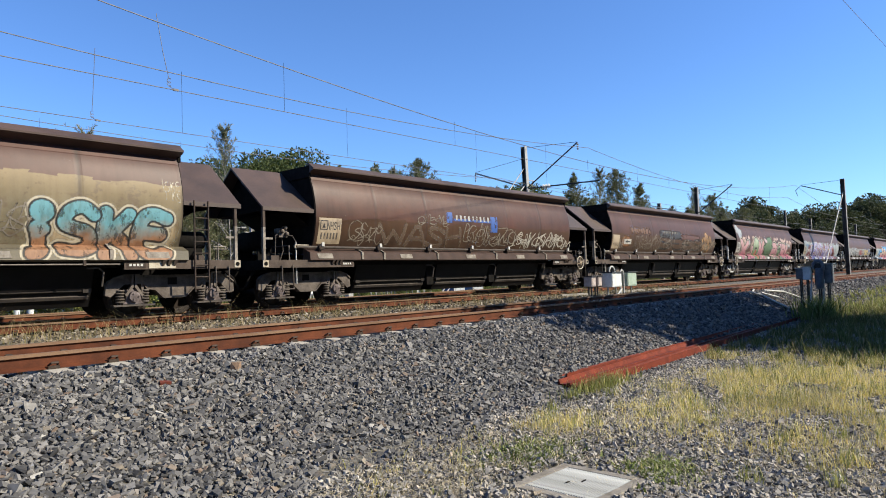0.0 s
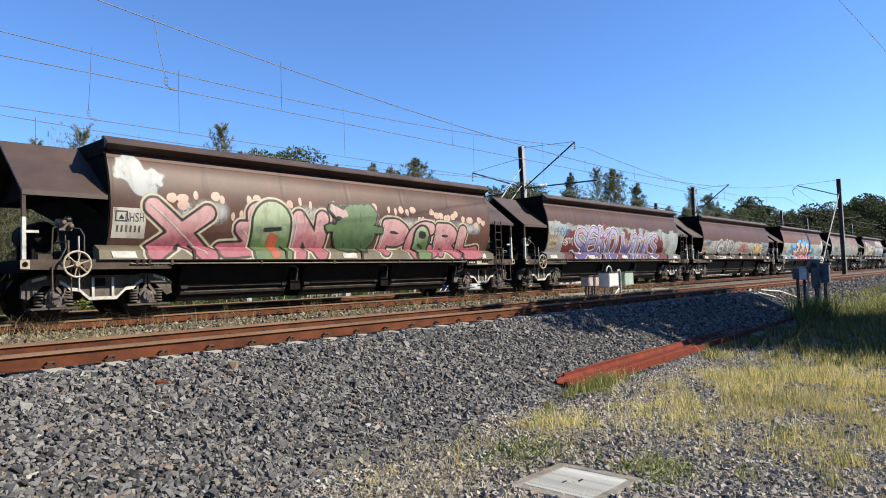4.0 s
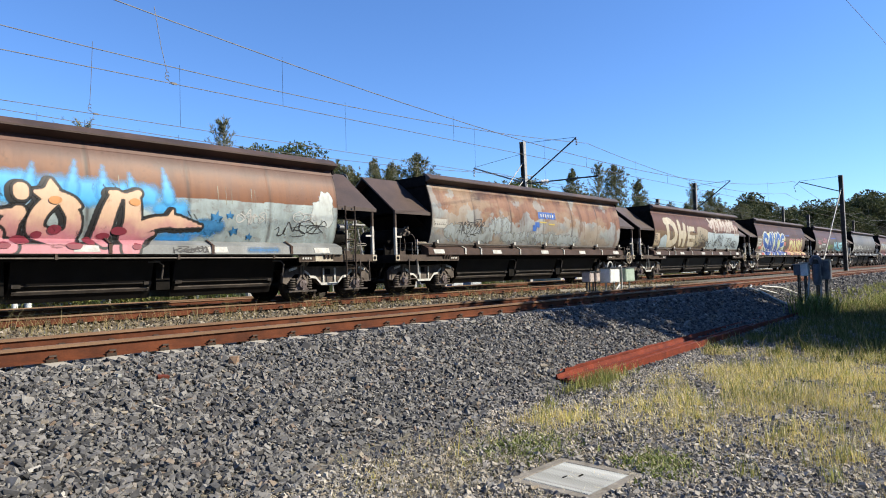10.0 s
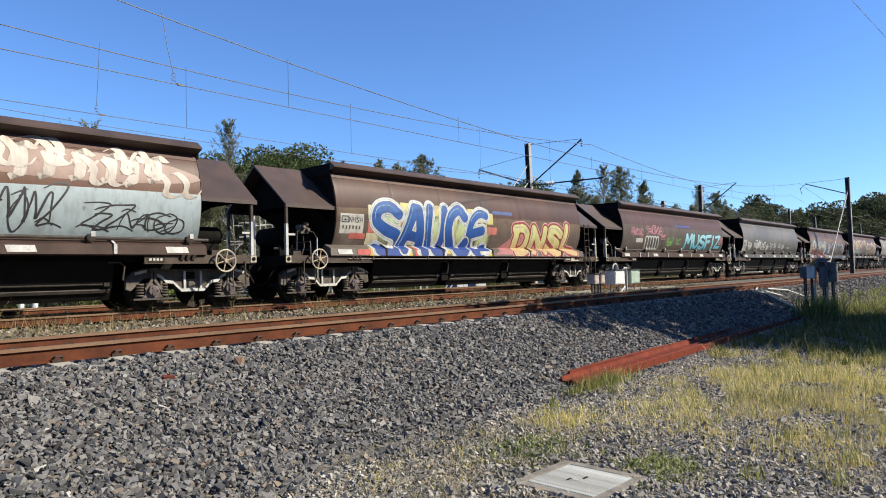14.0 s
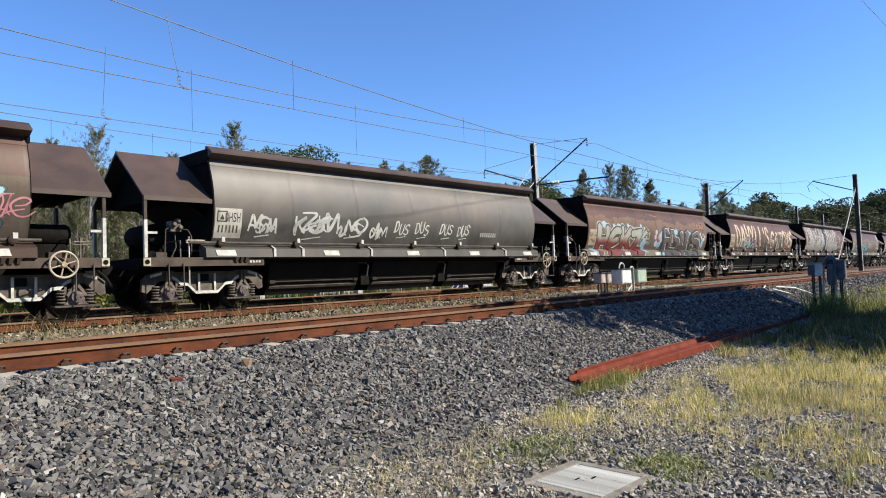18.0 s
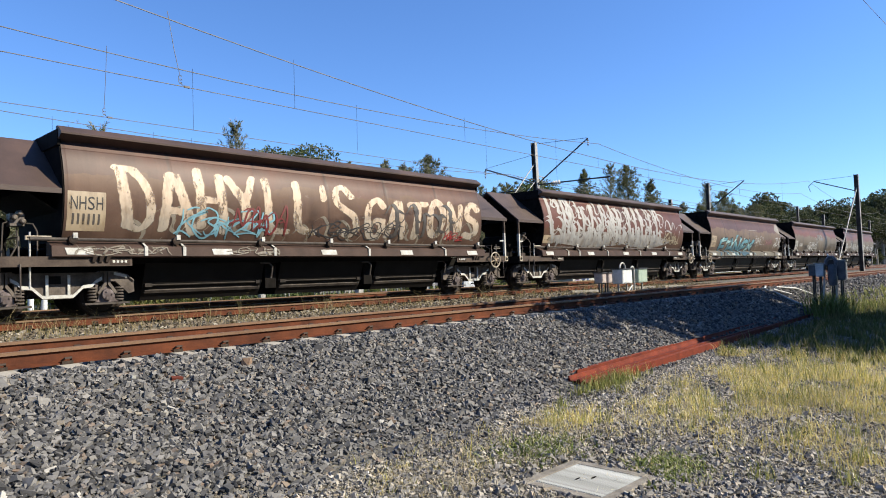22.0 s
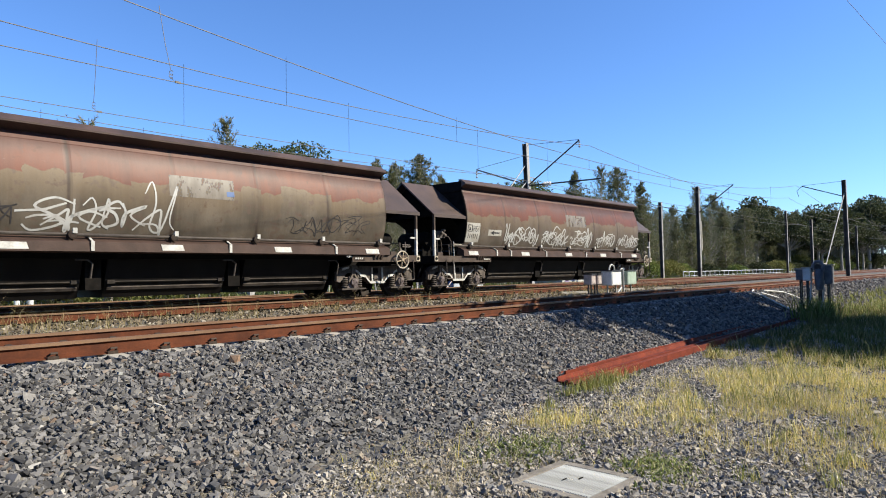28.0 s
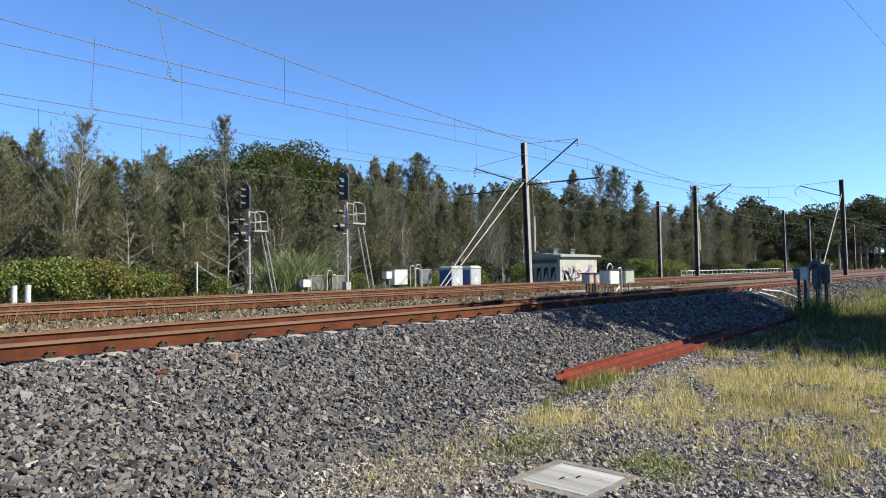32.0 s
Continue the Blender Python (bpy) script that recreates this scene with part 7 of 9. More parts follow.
COAL_AND_SHADE = per_piece("spilt_coal", [(0.0, (0.004, 0.004, 0.004)), (0.7, (0.012, 0.011, 0.010)), (0.95, (0.03, 0.026, 0.023)), (1.0, (0.08, 0.07, 0.06))], 0.85, 25.0, 0.004, True)


def on_sleeper(x, y):
    """Where the near track's sleepers lie bare."""
    return (y > 7.31) & (np.abs(((x - 2.497) / 0.5977 + 0.5) % 1.0 - 0.5) * 0.5977 < 0.135)


def make_ballast():
    rng = np.random.default_rng(11)

    def spots(n, x0, x1, y0, y1):
        return rng.uniform(x0, x1, n), rng.uniform(y0, y1, n)

    sets = []
    for n, x0, x1, y0, y1, s in ((66000, 0.3, 6.5, 0.5, 7.5, 0.053), (66000, 6.5, 14, 0.9, 7.5, 0.057), (32000, 14, 28, 2.4, 7.5, 0.07), (9000, 28, 60, 5.0, 7.5, 0.10)):
        x, y = spots(n, x0, x1, y0, y1)
        toe = 4.6 + np.clip(0.11 * (x - 3.0), -0.2, 0.8)
        patch = np.sin(x * 1.7 + np.sin(y * 2.1)) * np.sin(y * 2.3 + 0.7 * x) + 0.4 * np.sin(4.1 * x) * np.sin(3.7 * y)
        keep = (y > toe - 0.25 + 0.25 * patch) | (rng.random(n) < np.clip(0.85 + 0.4 * patch, 0.55, 1.0))
        keep &= (abs(x - 4.70) > 0.40) | (abs(y - 2.81) > 0.40)
        keep &= ~on_sleeper(x, y)
        x, y = x[keep], y[keep]
        size = s * np.exp(rng.normal(0, 0.27, len(x))) * np.where(y < toe[keep] - 0.2, 0.66, 1.0)
        flat = y < toe[keep] - 0.35 + 0.3 * np.sin(2.2 * x)
        sets.append((x, y, gz(x, y) + rng.uniform(-0.014, 0.032, len(x)) + np.where(y > 7.0, 0.010, 0.0), size, flat))
    # thinning out behind the camera
    x, y = spots(60000, -9, 8, -8, 7.5)
    out = np.maximum(np.maximum(0.35 - x, 0.55 - y), 0.0)
    keep = ((x < 0.3) | (y < 0.5)) & (rng.random(len(x)) < np.exp(-out / 3.0))
    x, y = x[keep], y[keep]
    sets.append((x, y, gz(x, y) + rng.uniform(-0.014, 0.02, len(x)), 0.046 * np.exp(rng.normal(0, 0.27, len(x))), y < 4.3))
    cat = [np.concatenate(c) for c in zip(*sets)]
    flat = cat.pop()
    scatter_stones("ballast", *(c[~flat] for c in cat), rng, BALLAST, "dark blue grey crushed stone ballast on the track shoulder")
    scatter_stones("gravel", *(c[flat] for c in cat), rng, GRAVEL, "dusty grey gravel beside the track")
    x, y = spots(11000, -2, 32, 7.45, 9.7)
    clear = ~on_sleeper(x, y)
    x, y = x[clear], y[clear]
    scatter_stones("ballast", x, y, np.full(len(x), -0.26) + rng.uniform(0, 0.05, len(x)), 0.065 * np.exp(rng.normal(0, 0.25, len(x))), rng, BALLAST, "dark ballast between the rails of the near track")
    x, y = spots(15000, 0, 34, 9.7, 14.9)
    scatter_stones("ballast", x, y, np.full(len(x), -0.25) + rng.uniform(-0.02, 0.05, len(x)), 0.075 * np.exp(rng.normal(0, 0.28, len(x))), rng, BALLAST_PALE, "pale dusty ballast between the two tracks")
    # stones near-black for spilt coal and for the shade under the train
    x, y = spots(9000, 2, 60, 15.10, 16.50)
    scatter_stones("spilt_coal", x, y, np.full(len(x), -0.20) + rng.uniform(-0.02, 0.06, len(x)), 0.085 * np.exp(rng.normal(0, 0.28, len(x))), rng, COAL_AND_SHADE, "black stones between the running line's rails, spilt coal with the train's shade painted in")
    x, y = spots(9000, 3, 50, 14.9, 24)
    clear = (y < 15.08) | (y > 16.52)
    x, y = x[clear], y[clear]
    scatter_stones("ballast", x, y, np.full(len(x), -0.25) + rng.uniform(-0.02, 0.05, len(x)), 0.09 * np.exp(rng.normal(0, 0.28, len(x))), rng, BALLAST_PALE, "pale ballast under the far tracks")


# ---- grass ----
def blades(name, xs, ys, zs, hs, lean, wd, rng, material, label, category="grass"):
    """Single curved blades, three triangles each, as one mesh."""
    n = len(xs)
    a = rng.uniform(0, math.tau, n)
    side = np.stack([np.cos(a), np.sin(a), np.zeros(n)], 1) * (wd * rng.uniform(0.6, 1.3, n))[:, None]
    b = rng.uniform(0, math.tau, n)
    tip = np.stack([np.cos(b), np.sin(b), np.zeros(n)], 1) * (hs * rng.uniform(0.1, lean, n))[:, None]
    root = np.stack([xs, ys, zs], 1)
    up = np.stack([np.zeros(n), np.zeros(n), hs], 1)
    mid = root + tip * 0.35 + up * 0.6
    V = np.stack([root - side, root + side, mid - side * 0.7, mid + side * 0.7, root + tip + up], 1).reshape(-1, 3)
    f = np.array([[0, 1, 3], [0, 3, 2], [2, 3, 4]])
    F = (f[None] + (np.arange(n) * 5)[:, None, None]).reshape(-1, 3)
    return tagged(new(name, fast_mesh(name, V, F, material)), label, category, kind="stuff")


def leafy(name, stops, rough=0.7):
    m, nt, sh = bsdf(name)
    rnd = nt.nodes.new("ShaderNodeNewGeometry").outputs["Random Per Island"]
    tone = noise_out(nt, 0.5, 3.0, coords="Object")
    col = mixed(nt, 0.5, ramp(nt, rnd, [(p, deep(c)) for p, c in stops]), ramp(nt, tone, [(0.35, (0.6, 0.6, 0.6)), (0.65, (1.3, 1.3, 1.3))]), "MULTIPLY")
    nt.links.new(col, sh.inputs["Base Color"])
    sh.inputs["Roughness"].default_value = rough
    sh.inputs["Specular IOR Level"].default_value = 0.25
    tr = nt.nodes.new("ShaderNodeBsdfTranslucent")
    nt.links.new(col, tr.inputs[0])
    mx = nt.nodes.new("ShaderNodeMixShader")
    mx.inputs[0].default_value = 0.3
    nt.links.new(sh.outputs[0], mx.inputs[1])
    nt.links.new(tr.outputs[0], mx.inputs[2])
    nt.links.new(mx.outputs[0], nt.nodes["Material Output"].inputs[0])
    return m


DRY = leafy("dry_grass", [(0.0, (0.66, 0.50, 0.15)), (0.35, (0.84, 0.68, 0.25)), (0.6, (0.60, 0.55, 0.13)), (0.8, (0.90, 0.77, 0.40)), (1.0, (0.95, 0.87, 0.62))])
GREEN = leafy("green_grass", [(0.0, (0.17, 0.20, 0.05)), (0.5, (0.29, 0.31, 0.09)), (0.8, (0.42, 0.39, 0.15)), (1.0, (0.54, 0.47, 0.24))])
WEED = leafy("green_weed", [(0.0, (0.09, 0.12, 0.025)), (0.5, (0.19, 0.235, 0.06)), (0.8, (0.30, 0.33, 0.12)), (1.0, (0.44, 0.41, 0.24))])
FIELD = leafy("rough_field_grass", [(0.0, (0.07, 0.09, 0.02)), (0.5, (0.12, 0.145, 0.035)), (0.8, (0.18, 0.185, 0.06)), (1.0, (0.26, 0.23, 0.10))])
STALK = leafy("brown_weed_stalks", [(0.0, (0.17, 0.15, 0.05)), (0.6, (0.34, 0.27, 0.13)), (1.0, (0.46, 0.36, 0.20))])
STRAW = leafy("straw_stalks", [(0.0, (0.42, 0.34, 0.23)), (0.6, (0.68, 0.60, 0.46)), (1.0, (0.46, 0.42, 0.25))])


def make_grass():
    rng = np.random.default_rng(23)

    def dry_patch(x, y):
        """How thickly grass grows: a dry stand, a green edge, thin rows on the gravel."""
        d = 1.15 * np.exp(-((x - 9.9) / 2.3) ** 2 - ((y - 2.5) / 1.2) ** 2)
        d += 0.30 * np.exp(-((x - 8.0) / 2.0) ** 2 - ((y - 1.0) / 0.8) ** 2)
        d += 0.42 * np.exp(-((x - 5.4) / 1.5) ** 2 - ((y - 3.9) / 0.7) ** 2)
        d += 0.30 * np.exp(-((x - 4.2) / 0.8) ** 2 - ((y - 4.1) / 0.5) ** 2)
        d -= 0.7 * np.exp(-((x - 13.3) / 1.3) ** 2 - ((y - 4.0) / 0.6) ** 2)
        d += np.where(x > 12.5, 0.75, 0.0) + np.where(x > 20, 0.3, 0.0)
        return d

    def field(n, x0, x1, y0, y1, bias, per=10, spread=0.035):
        """Tufts, thick where the patches are."""
        x, y = rng.uniform(x0, x1, n), rng.uniform(y0, y1, n)
        p = 0.6 * np.sin(x * 2.3 + 1.2 * np.sin(y * 2.9)) * np.sin(y * 2.7 - 0.5 * x) + 0.5 * np.sin(x * 5.3 + np.sin(3 * y)) * np.sin(y * 6.7 + x) + 0.4 * np.sin(x * 11.0 + 2 * np.sin(5 * y)) * np.sin(y * 12.3 - 2 * x)
        limit = np.where(x > 7.2, np.clip(4.72 + 0.02 * (x - 7), 4.5, 5.0), 4.75)
        limit = np.where(x > 24.5, 6.1, limit)
        keep = (rng.random(n) < np.clip(dry_patch(x, y) * (0.75 + 1.25 * p) + bias, 0.0, 1.0)) & (y < limit) & ((abs(x - 4.70) > 0.43) | (abs(y - 2.81) > 0.43))
        x, y = np.repeat(x[keep], per), np.repeat(y[keep], per)
        return x + rng.normal(0, spread, len(x)), y + rng.normal(0, spread, len(y))

    for n, x0, x1, y0, y1, bias, mat, h, wd, lab in (
            (1900, 2.4, 8.0, 0.6, 5.0, 0.02, DRY, 0.075, 0.0028, "short dry yellow grass in tufts"),
            (5400, 3.4, 9.5, 0.8, 5.0, 0.10, STRAW, 0.062, 0.0030, "short bleached dead grass in tufts"),
            (900, 2.4, 8.0, 0.6, 4.8, -0.05, GREEN, 0.06, 0.004, "low green weeds among the stones"),
            (9800, 6.0, 13.5, 0.8, 4.8, -0.02, DRY, 0.092, 0.0036, "tall dry yellow grass"),
            (1700, 7.0, 13.5, 0.8, 4.6, -0.05, STRAW, 0.10, 0.0034, "bleached seed heads over the dry grass"),
            (1500, 6.0, 14.0, 0.8, 4.8, -0.10, GREEN, 0.16, 0.004, "green grass mixed into the dry grass"),
            # two sets in darker tones: the trees' shade deepened through the grass colour
            (5200, 12.0, 30.0, 1.2, 5.3, -0.12, FIELD, 0.15, 0.008, "green grass in a darker tone that paints the trees' shade"),
            (1500, 12.5, 30.0, 1.6, 5.3, -0.25, STALK, 0.16, 0.008, "dry grass in a darker tone that paints the trees' shade"),
            (4200, 24.0, 75.0, 4.0, 9.0, 0.1, GREEN, 0.19, 0.014, "bright green grass along the embankment")):
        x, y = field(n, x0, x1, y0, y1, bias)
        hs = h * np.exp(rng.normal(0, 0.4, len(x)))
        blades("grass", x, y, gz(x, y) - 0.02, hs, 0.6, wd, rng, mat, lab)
    # green tufts on the gravel
    for tx, ty in ((5.75, 1.20), (6.5, 1.25), (5.5, 1.75), (6.9, 1.9), (7.3, 1.45), (7.0, 4.5), (7.9, 4.75), (8.3, 4.4)):
        n = 46
        x, y = rng.normal(tx, 0.05, n), rng.normal(ty, 0.05, n)
        blades("grass_tuft", x, y, gz(x, y) - 0.01, rng.uniform(0.06, 0.21, n), 0.45, 0.004, rng, GREEN, "green grass tuft growing through the gravel")
    # dead straw lying on the gravel
    x, y = field(19000, 2.4, 13.0, 0.6, 4.9, 0.24, 6, 0.09)
    blades("straw", x, y, gz(x, y) + 0.015, rng.uniform(0.010, 0.032, len(x)), 7.0, 0.0036, rng, STRAW, "dead straw lying on the gravel", "straw")
    # creeping weeds round the pit
    n = 900
    x, y = np.concatenate([rng.normal(5.25, 0.30, n), rng.normal(5.35, 0.22, n)]), np.concatenate([rng.normal(3.65, 0.22, n), rng.normal(2.45, 0.16, n)])
    keep = (abs(x - 4.70) > 0.43) | (abs(y - 2.81) > 0.43)
    x, y = x[keep], y[keep]
    blades("weeds", x, y, gz(x, y), rng.uniform(0.03, 0.085, len(x)), 1.6, 0.009, rng, WEED, "low creeping green weeds beside the pit cover", "weeds")
    x, y = rng.normal(4.75, 0.22, 26), rng.normal(2.75, 0.2, 26)
    blades("straw", x, y, np.full(26, -1.015), rng.uniform(0.008, 0.02, 26), 9.0, 0.003, rng, STRAW, "bits of straw lying on the pit lid", "straw")
    # stalks beside the running line
    n = 560
    x, y = rng.uniform(0.5, 32, n), rng.uniform(11.2, 14.6, n)
    keep = (np.sin(x * 1.9) + rng.normal(0, 0.6, n) > 0.2)
    x, y = np.repeat(x[keep], 9), np.repeat(y[keep], 9)
    x, y = x + rng.normal(0, 0.12, len(x)), y + rng.normal(0, 0.12, len(y))
    blades("grass", x, y, np.full(len(x), -0.27), rng.uniform(0.08, 0.55, len(x)), 0.8, 0.004, rng, STALK, "thin dry stalks beside the track")
    # taller bleached stalks in loose clumps along the running line
    n = 34
    cx, cy = rng.uniform(0.8, 26, n), rng.uniform(11.6, 14.4, n)
    x, y = np.repeat(cx, 9), np.repeat(cy, 9)
    x, y = x + rng.normal(0, 0.13, len(x)), y + rng.normal(0, 0.10, len(y))
    tall = np.repeat(rng.uniform(0.3, 0.85, n), 9) * rng.uniform(0.6, 1.05, len(x))
    blades("grass", x, y, np.full(len(x), -0.26), tall, 0.95, 0.0034, rng, STALK, "tall bleached grass stalks beside the track")
    x, y = rng.uniform(0.5, 34, 5200), 10.0 + 4.4 * rng.random(5200) ** 0.7
    keep = np.sin(x * 1.3) * np.sin(y * 2.1 + x) + rng.normal(0, 0.5, len(x)) > 0.1
    blades("straw", x[keep], y[keep], np.full(keep.sum(), -0.22), rng.uniform(0.02, 0.10, keep.sum()), 3.5, 0.005, rng, STALK, "flattened dry grass over the ballast between the tracks", "straw")
    # weeds by the grey boxes
    n = 620
    x, y = rng.normal(23.3, 0.5, n), rng.normal(5.12, 0.24, n)
    blades("weeds", x, y, gz(x, y) - 0.02, rng.uniform(0.22, 0.85, n), 0.7, 0.02, rng, WEED, "tall green weeds round the trackside boxes", "weeds")
    n = 700
    x, y = rng.normal(8.7, 0.45, n), rng.normal(4.78, 0.08, n)
    blades("weeds", x, y, gz(x, y) - 0.02, rng.uniform(0.08, 0.30, n), 0.5, 0.006, rng, GREEN, "green grass at the end of the scrap rails", "weeds")


# ---- scrap rails at the toe of the bank ----
def make_scrap():
    # old rails on their sides, close together
    for xa, ya, xb, yb, z, turn in ((8.42, 4.98, 24.0, 5.66, -0.985, 1), (8.40, 5.19, 20.5, 5.74, -0.965, -1), (8.75, 5.44, 24.4, 6.02, -0.93, 1)):
        prof = [(turn * (zz + 0.085) * 1.15, turn * y * 0.95) for y, zz in rail_profile()]
        bm = bmesh.new()
        loft(bm, [[(xa + (xb - xa) * u, ya + (yb - ya) * u + y, z + 0.02 * math.sin(3 * u) + zz) for y, zz in prof] for u in (0, 0.25, 0.5, 0.75, 1)])
        ob = new("scrap_rail", mesh_of("scrap_rail", bm, SCRAP))
        tagged(ob, "long orange rusted old rail lying at the foot of the ballast", "rail", "old rails on the ground")


# ---- pit lid ----
def make_pit():
    p = thing("pit_cover", pose(4.70, 2.81, -1.075, 0, 0, -2), "square concrete cable pit with a white ribbed lid set in gravel", "pit cover")
    bm = bmesh.new()
    o, i, h = 0.40, 0.305, 0.05
    for x0, x1, y0, y1 in ((-o, o, -o, -i), (-o, o, i, o), (-o, -i, -i, i), (i, o, -i, i)):
        box(bm, x0, x1, y0, y1, -0.1, h)
    bmesh.ops.bevel(bm, geom=bm.edges[:], offset=0.008, segments=1, affect="EDGES")
    part("surround", bm, PIT_CONCRETE, p, "weathered concrete surround")
    bm = bmesh.new()
    box(bm, -0.305, 0.305, -0.305, 0.305, 0.0, 0.045)
    lid = part("lid", bm, LID, p, "off-white ribbed lid")
    me = None
    for k in range(26):
        y = -0.285 + k * 0.0228
        if me is None:
            bm = bmesh.new()
            loft(bm, [[(x, -0.008, 0.045), (x, -0.004, 0.052), (x, 0.004, 0.052), (x, 0.008, 0.045)] for x in (-0.295, 0.295)])
            me = mesh_of("rib", bm, LID)
        share("rib", me, lid, pose(0, y, 0))
    for x, y in ((-0.06, 0.06), (0.05, -0.02)):
        # thin black bar on the lid, drawn for the dark inside of a slot
        bm = bmesh.new()
        box(bm, x - 0.03, x + 0.03, y - 0.005, y + 0.005, 0.05, 0.0575)
        part("lift_slot", bm, BLACK_GRIME_SHADE, lid)


LID = plain("off_white_lid", (0.20, 0.205, 0.205), (0.40, 0.415, 0.42), 0.75, 0.0, 7.0)
PIT_CONCRETE = plain("brown_grey_concrete", (0.17, 0.15, 0.125), (0.31, 0.28, 0.24), 0.9, 0.0, 6.0, 60.0, 0.006)
def odd_stones():
    """A few stones that stand out on the bank."""
    for i, (x, y, z, s, c, lab) in enumerate(((3.17, 6.60, -0.345, 0.085, (0.14, 0.035, 0.022), "red brick fragment lying on the ballast"),
                                              (4.06, 6.75, -0.285, 0.15, (0.30, 0.20, 0.14), "tan stone lying on the ballast"),
                                              (2.80, 6.76, -0.285, 0.08, (0.55, 0.54, 0.50), "white stone lying on the ballast"))):
        co, fs = STONES[i + 3]
        ob = new("loose_stone", fast_mesh("loose_stone", co * np.array((1.2 * s, s, 1.7 * s)), fs, plain("odd_stone", tuple(0.8 * v for v in c), c, 0.9, 0.0, 20.0)))
        ob.matrix_basis = pose(x, y, z, 10, 5, 40 * i)
        tagged(ob, lab, "stone", "loose stones")


make_sleepers()
make_ballast()
odd_stones()
make_grass()
make_scrap()
make_pit()

# ---- overhead line ----
def h_beam(bm, x, y, z0, z1, w=0.29, t=0.02, lean=(0.0, 0.0), pieces=(0, 1, 2)):
    """Flanges before and behind (0, 1) and the web between them (2)."""
    for k in pieces:
        dy, sx, sy = ((-w / 2, w / 2, t), (w / 2, w / 2, t), (0, t / 2, w / 2 - t))[k]
        rings = []
        for z in (z0, z1):
            u = (z - z0) / (z1 - z0)
            cx, cy = x + lean[0] * u, y + dy + lean[1] * u
            rings.append([(cx - sx, cy - sy, z), (cx + sx, cy - sy, z), (cx + sx, cy + sy, z), (cx - sx, cy + sy, z)])
        loft(bm, rings)


def insulator(bm, a, b, n=4, r=0.06):
    a, b = Vector(a), Vector(b)
    rod(bm, a, b, 0.02)
    for i in range(n):
        p = a.lerp(b, (i + 0.5) / n)
        d = (b - a).normalized() * 0.03
        rod(bm, p - d, p + d, r, 8, r * 0.6)


def make_mast(x, y, z1, lean, steel=None, group="overhead line masts"):
    m = thing("mast", pose(x, y, -0.35), "steel overhead line mast beside the track", "mast", group)
    # sunlit front and shaded rest of the column are put into two tones
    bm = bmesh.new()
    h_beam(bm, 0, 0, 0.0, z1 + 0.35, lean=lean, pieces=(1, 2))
    part("column", bm, SHADED_COLUMN, m, "weathered web and back flange in a painted shade tone")
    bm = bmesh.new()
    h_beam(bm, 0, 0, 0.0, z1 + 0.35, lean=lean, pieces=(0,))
    part("flange", bm, steel or LIT_COLUMN, m, "galvanised front flange in a painted sunlit tone")
    bm = bmesh.new()
    box(bm, -0.4, 0.4, -0.4, 0.4, -0.3, 0.12)
    part("footing", bm, CONCRETE, m)
    return m


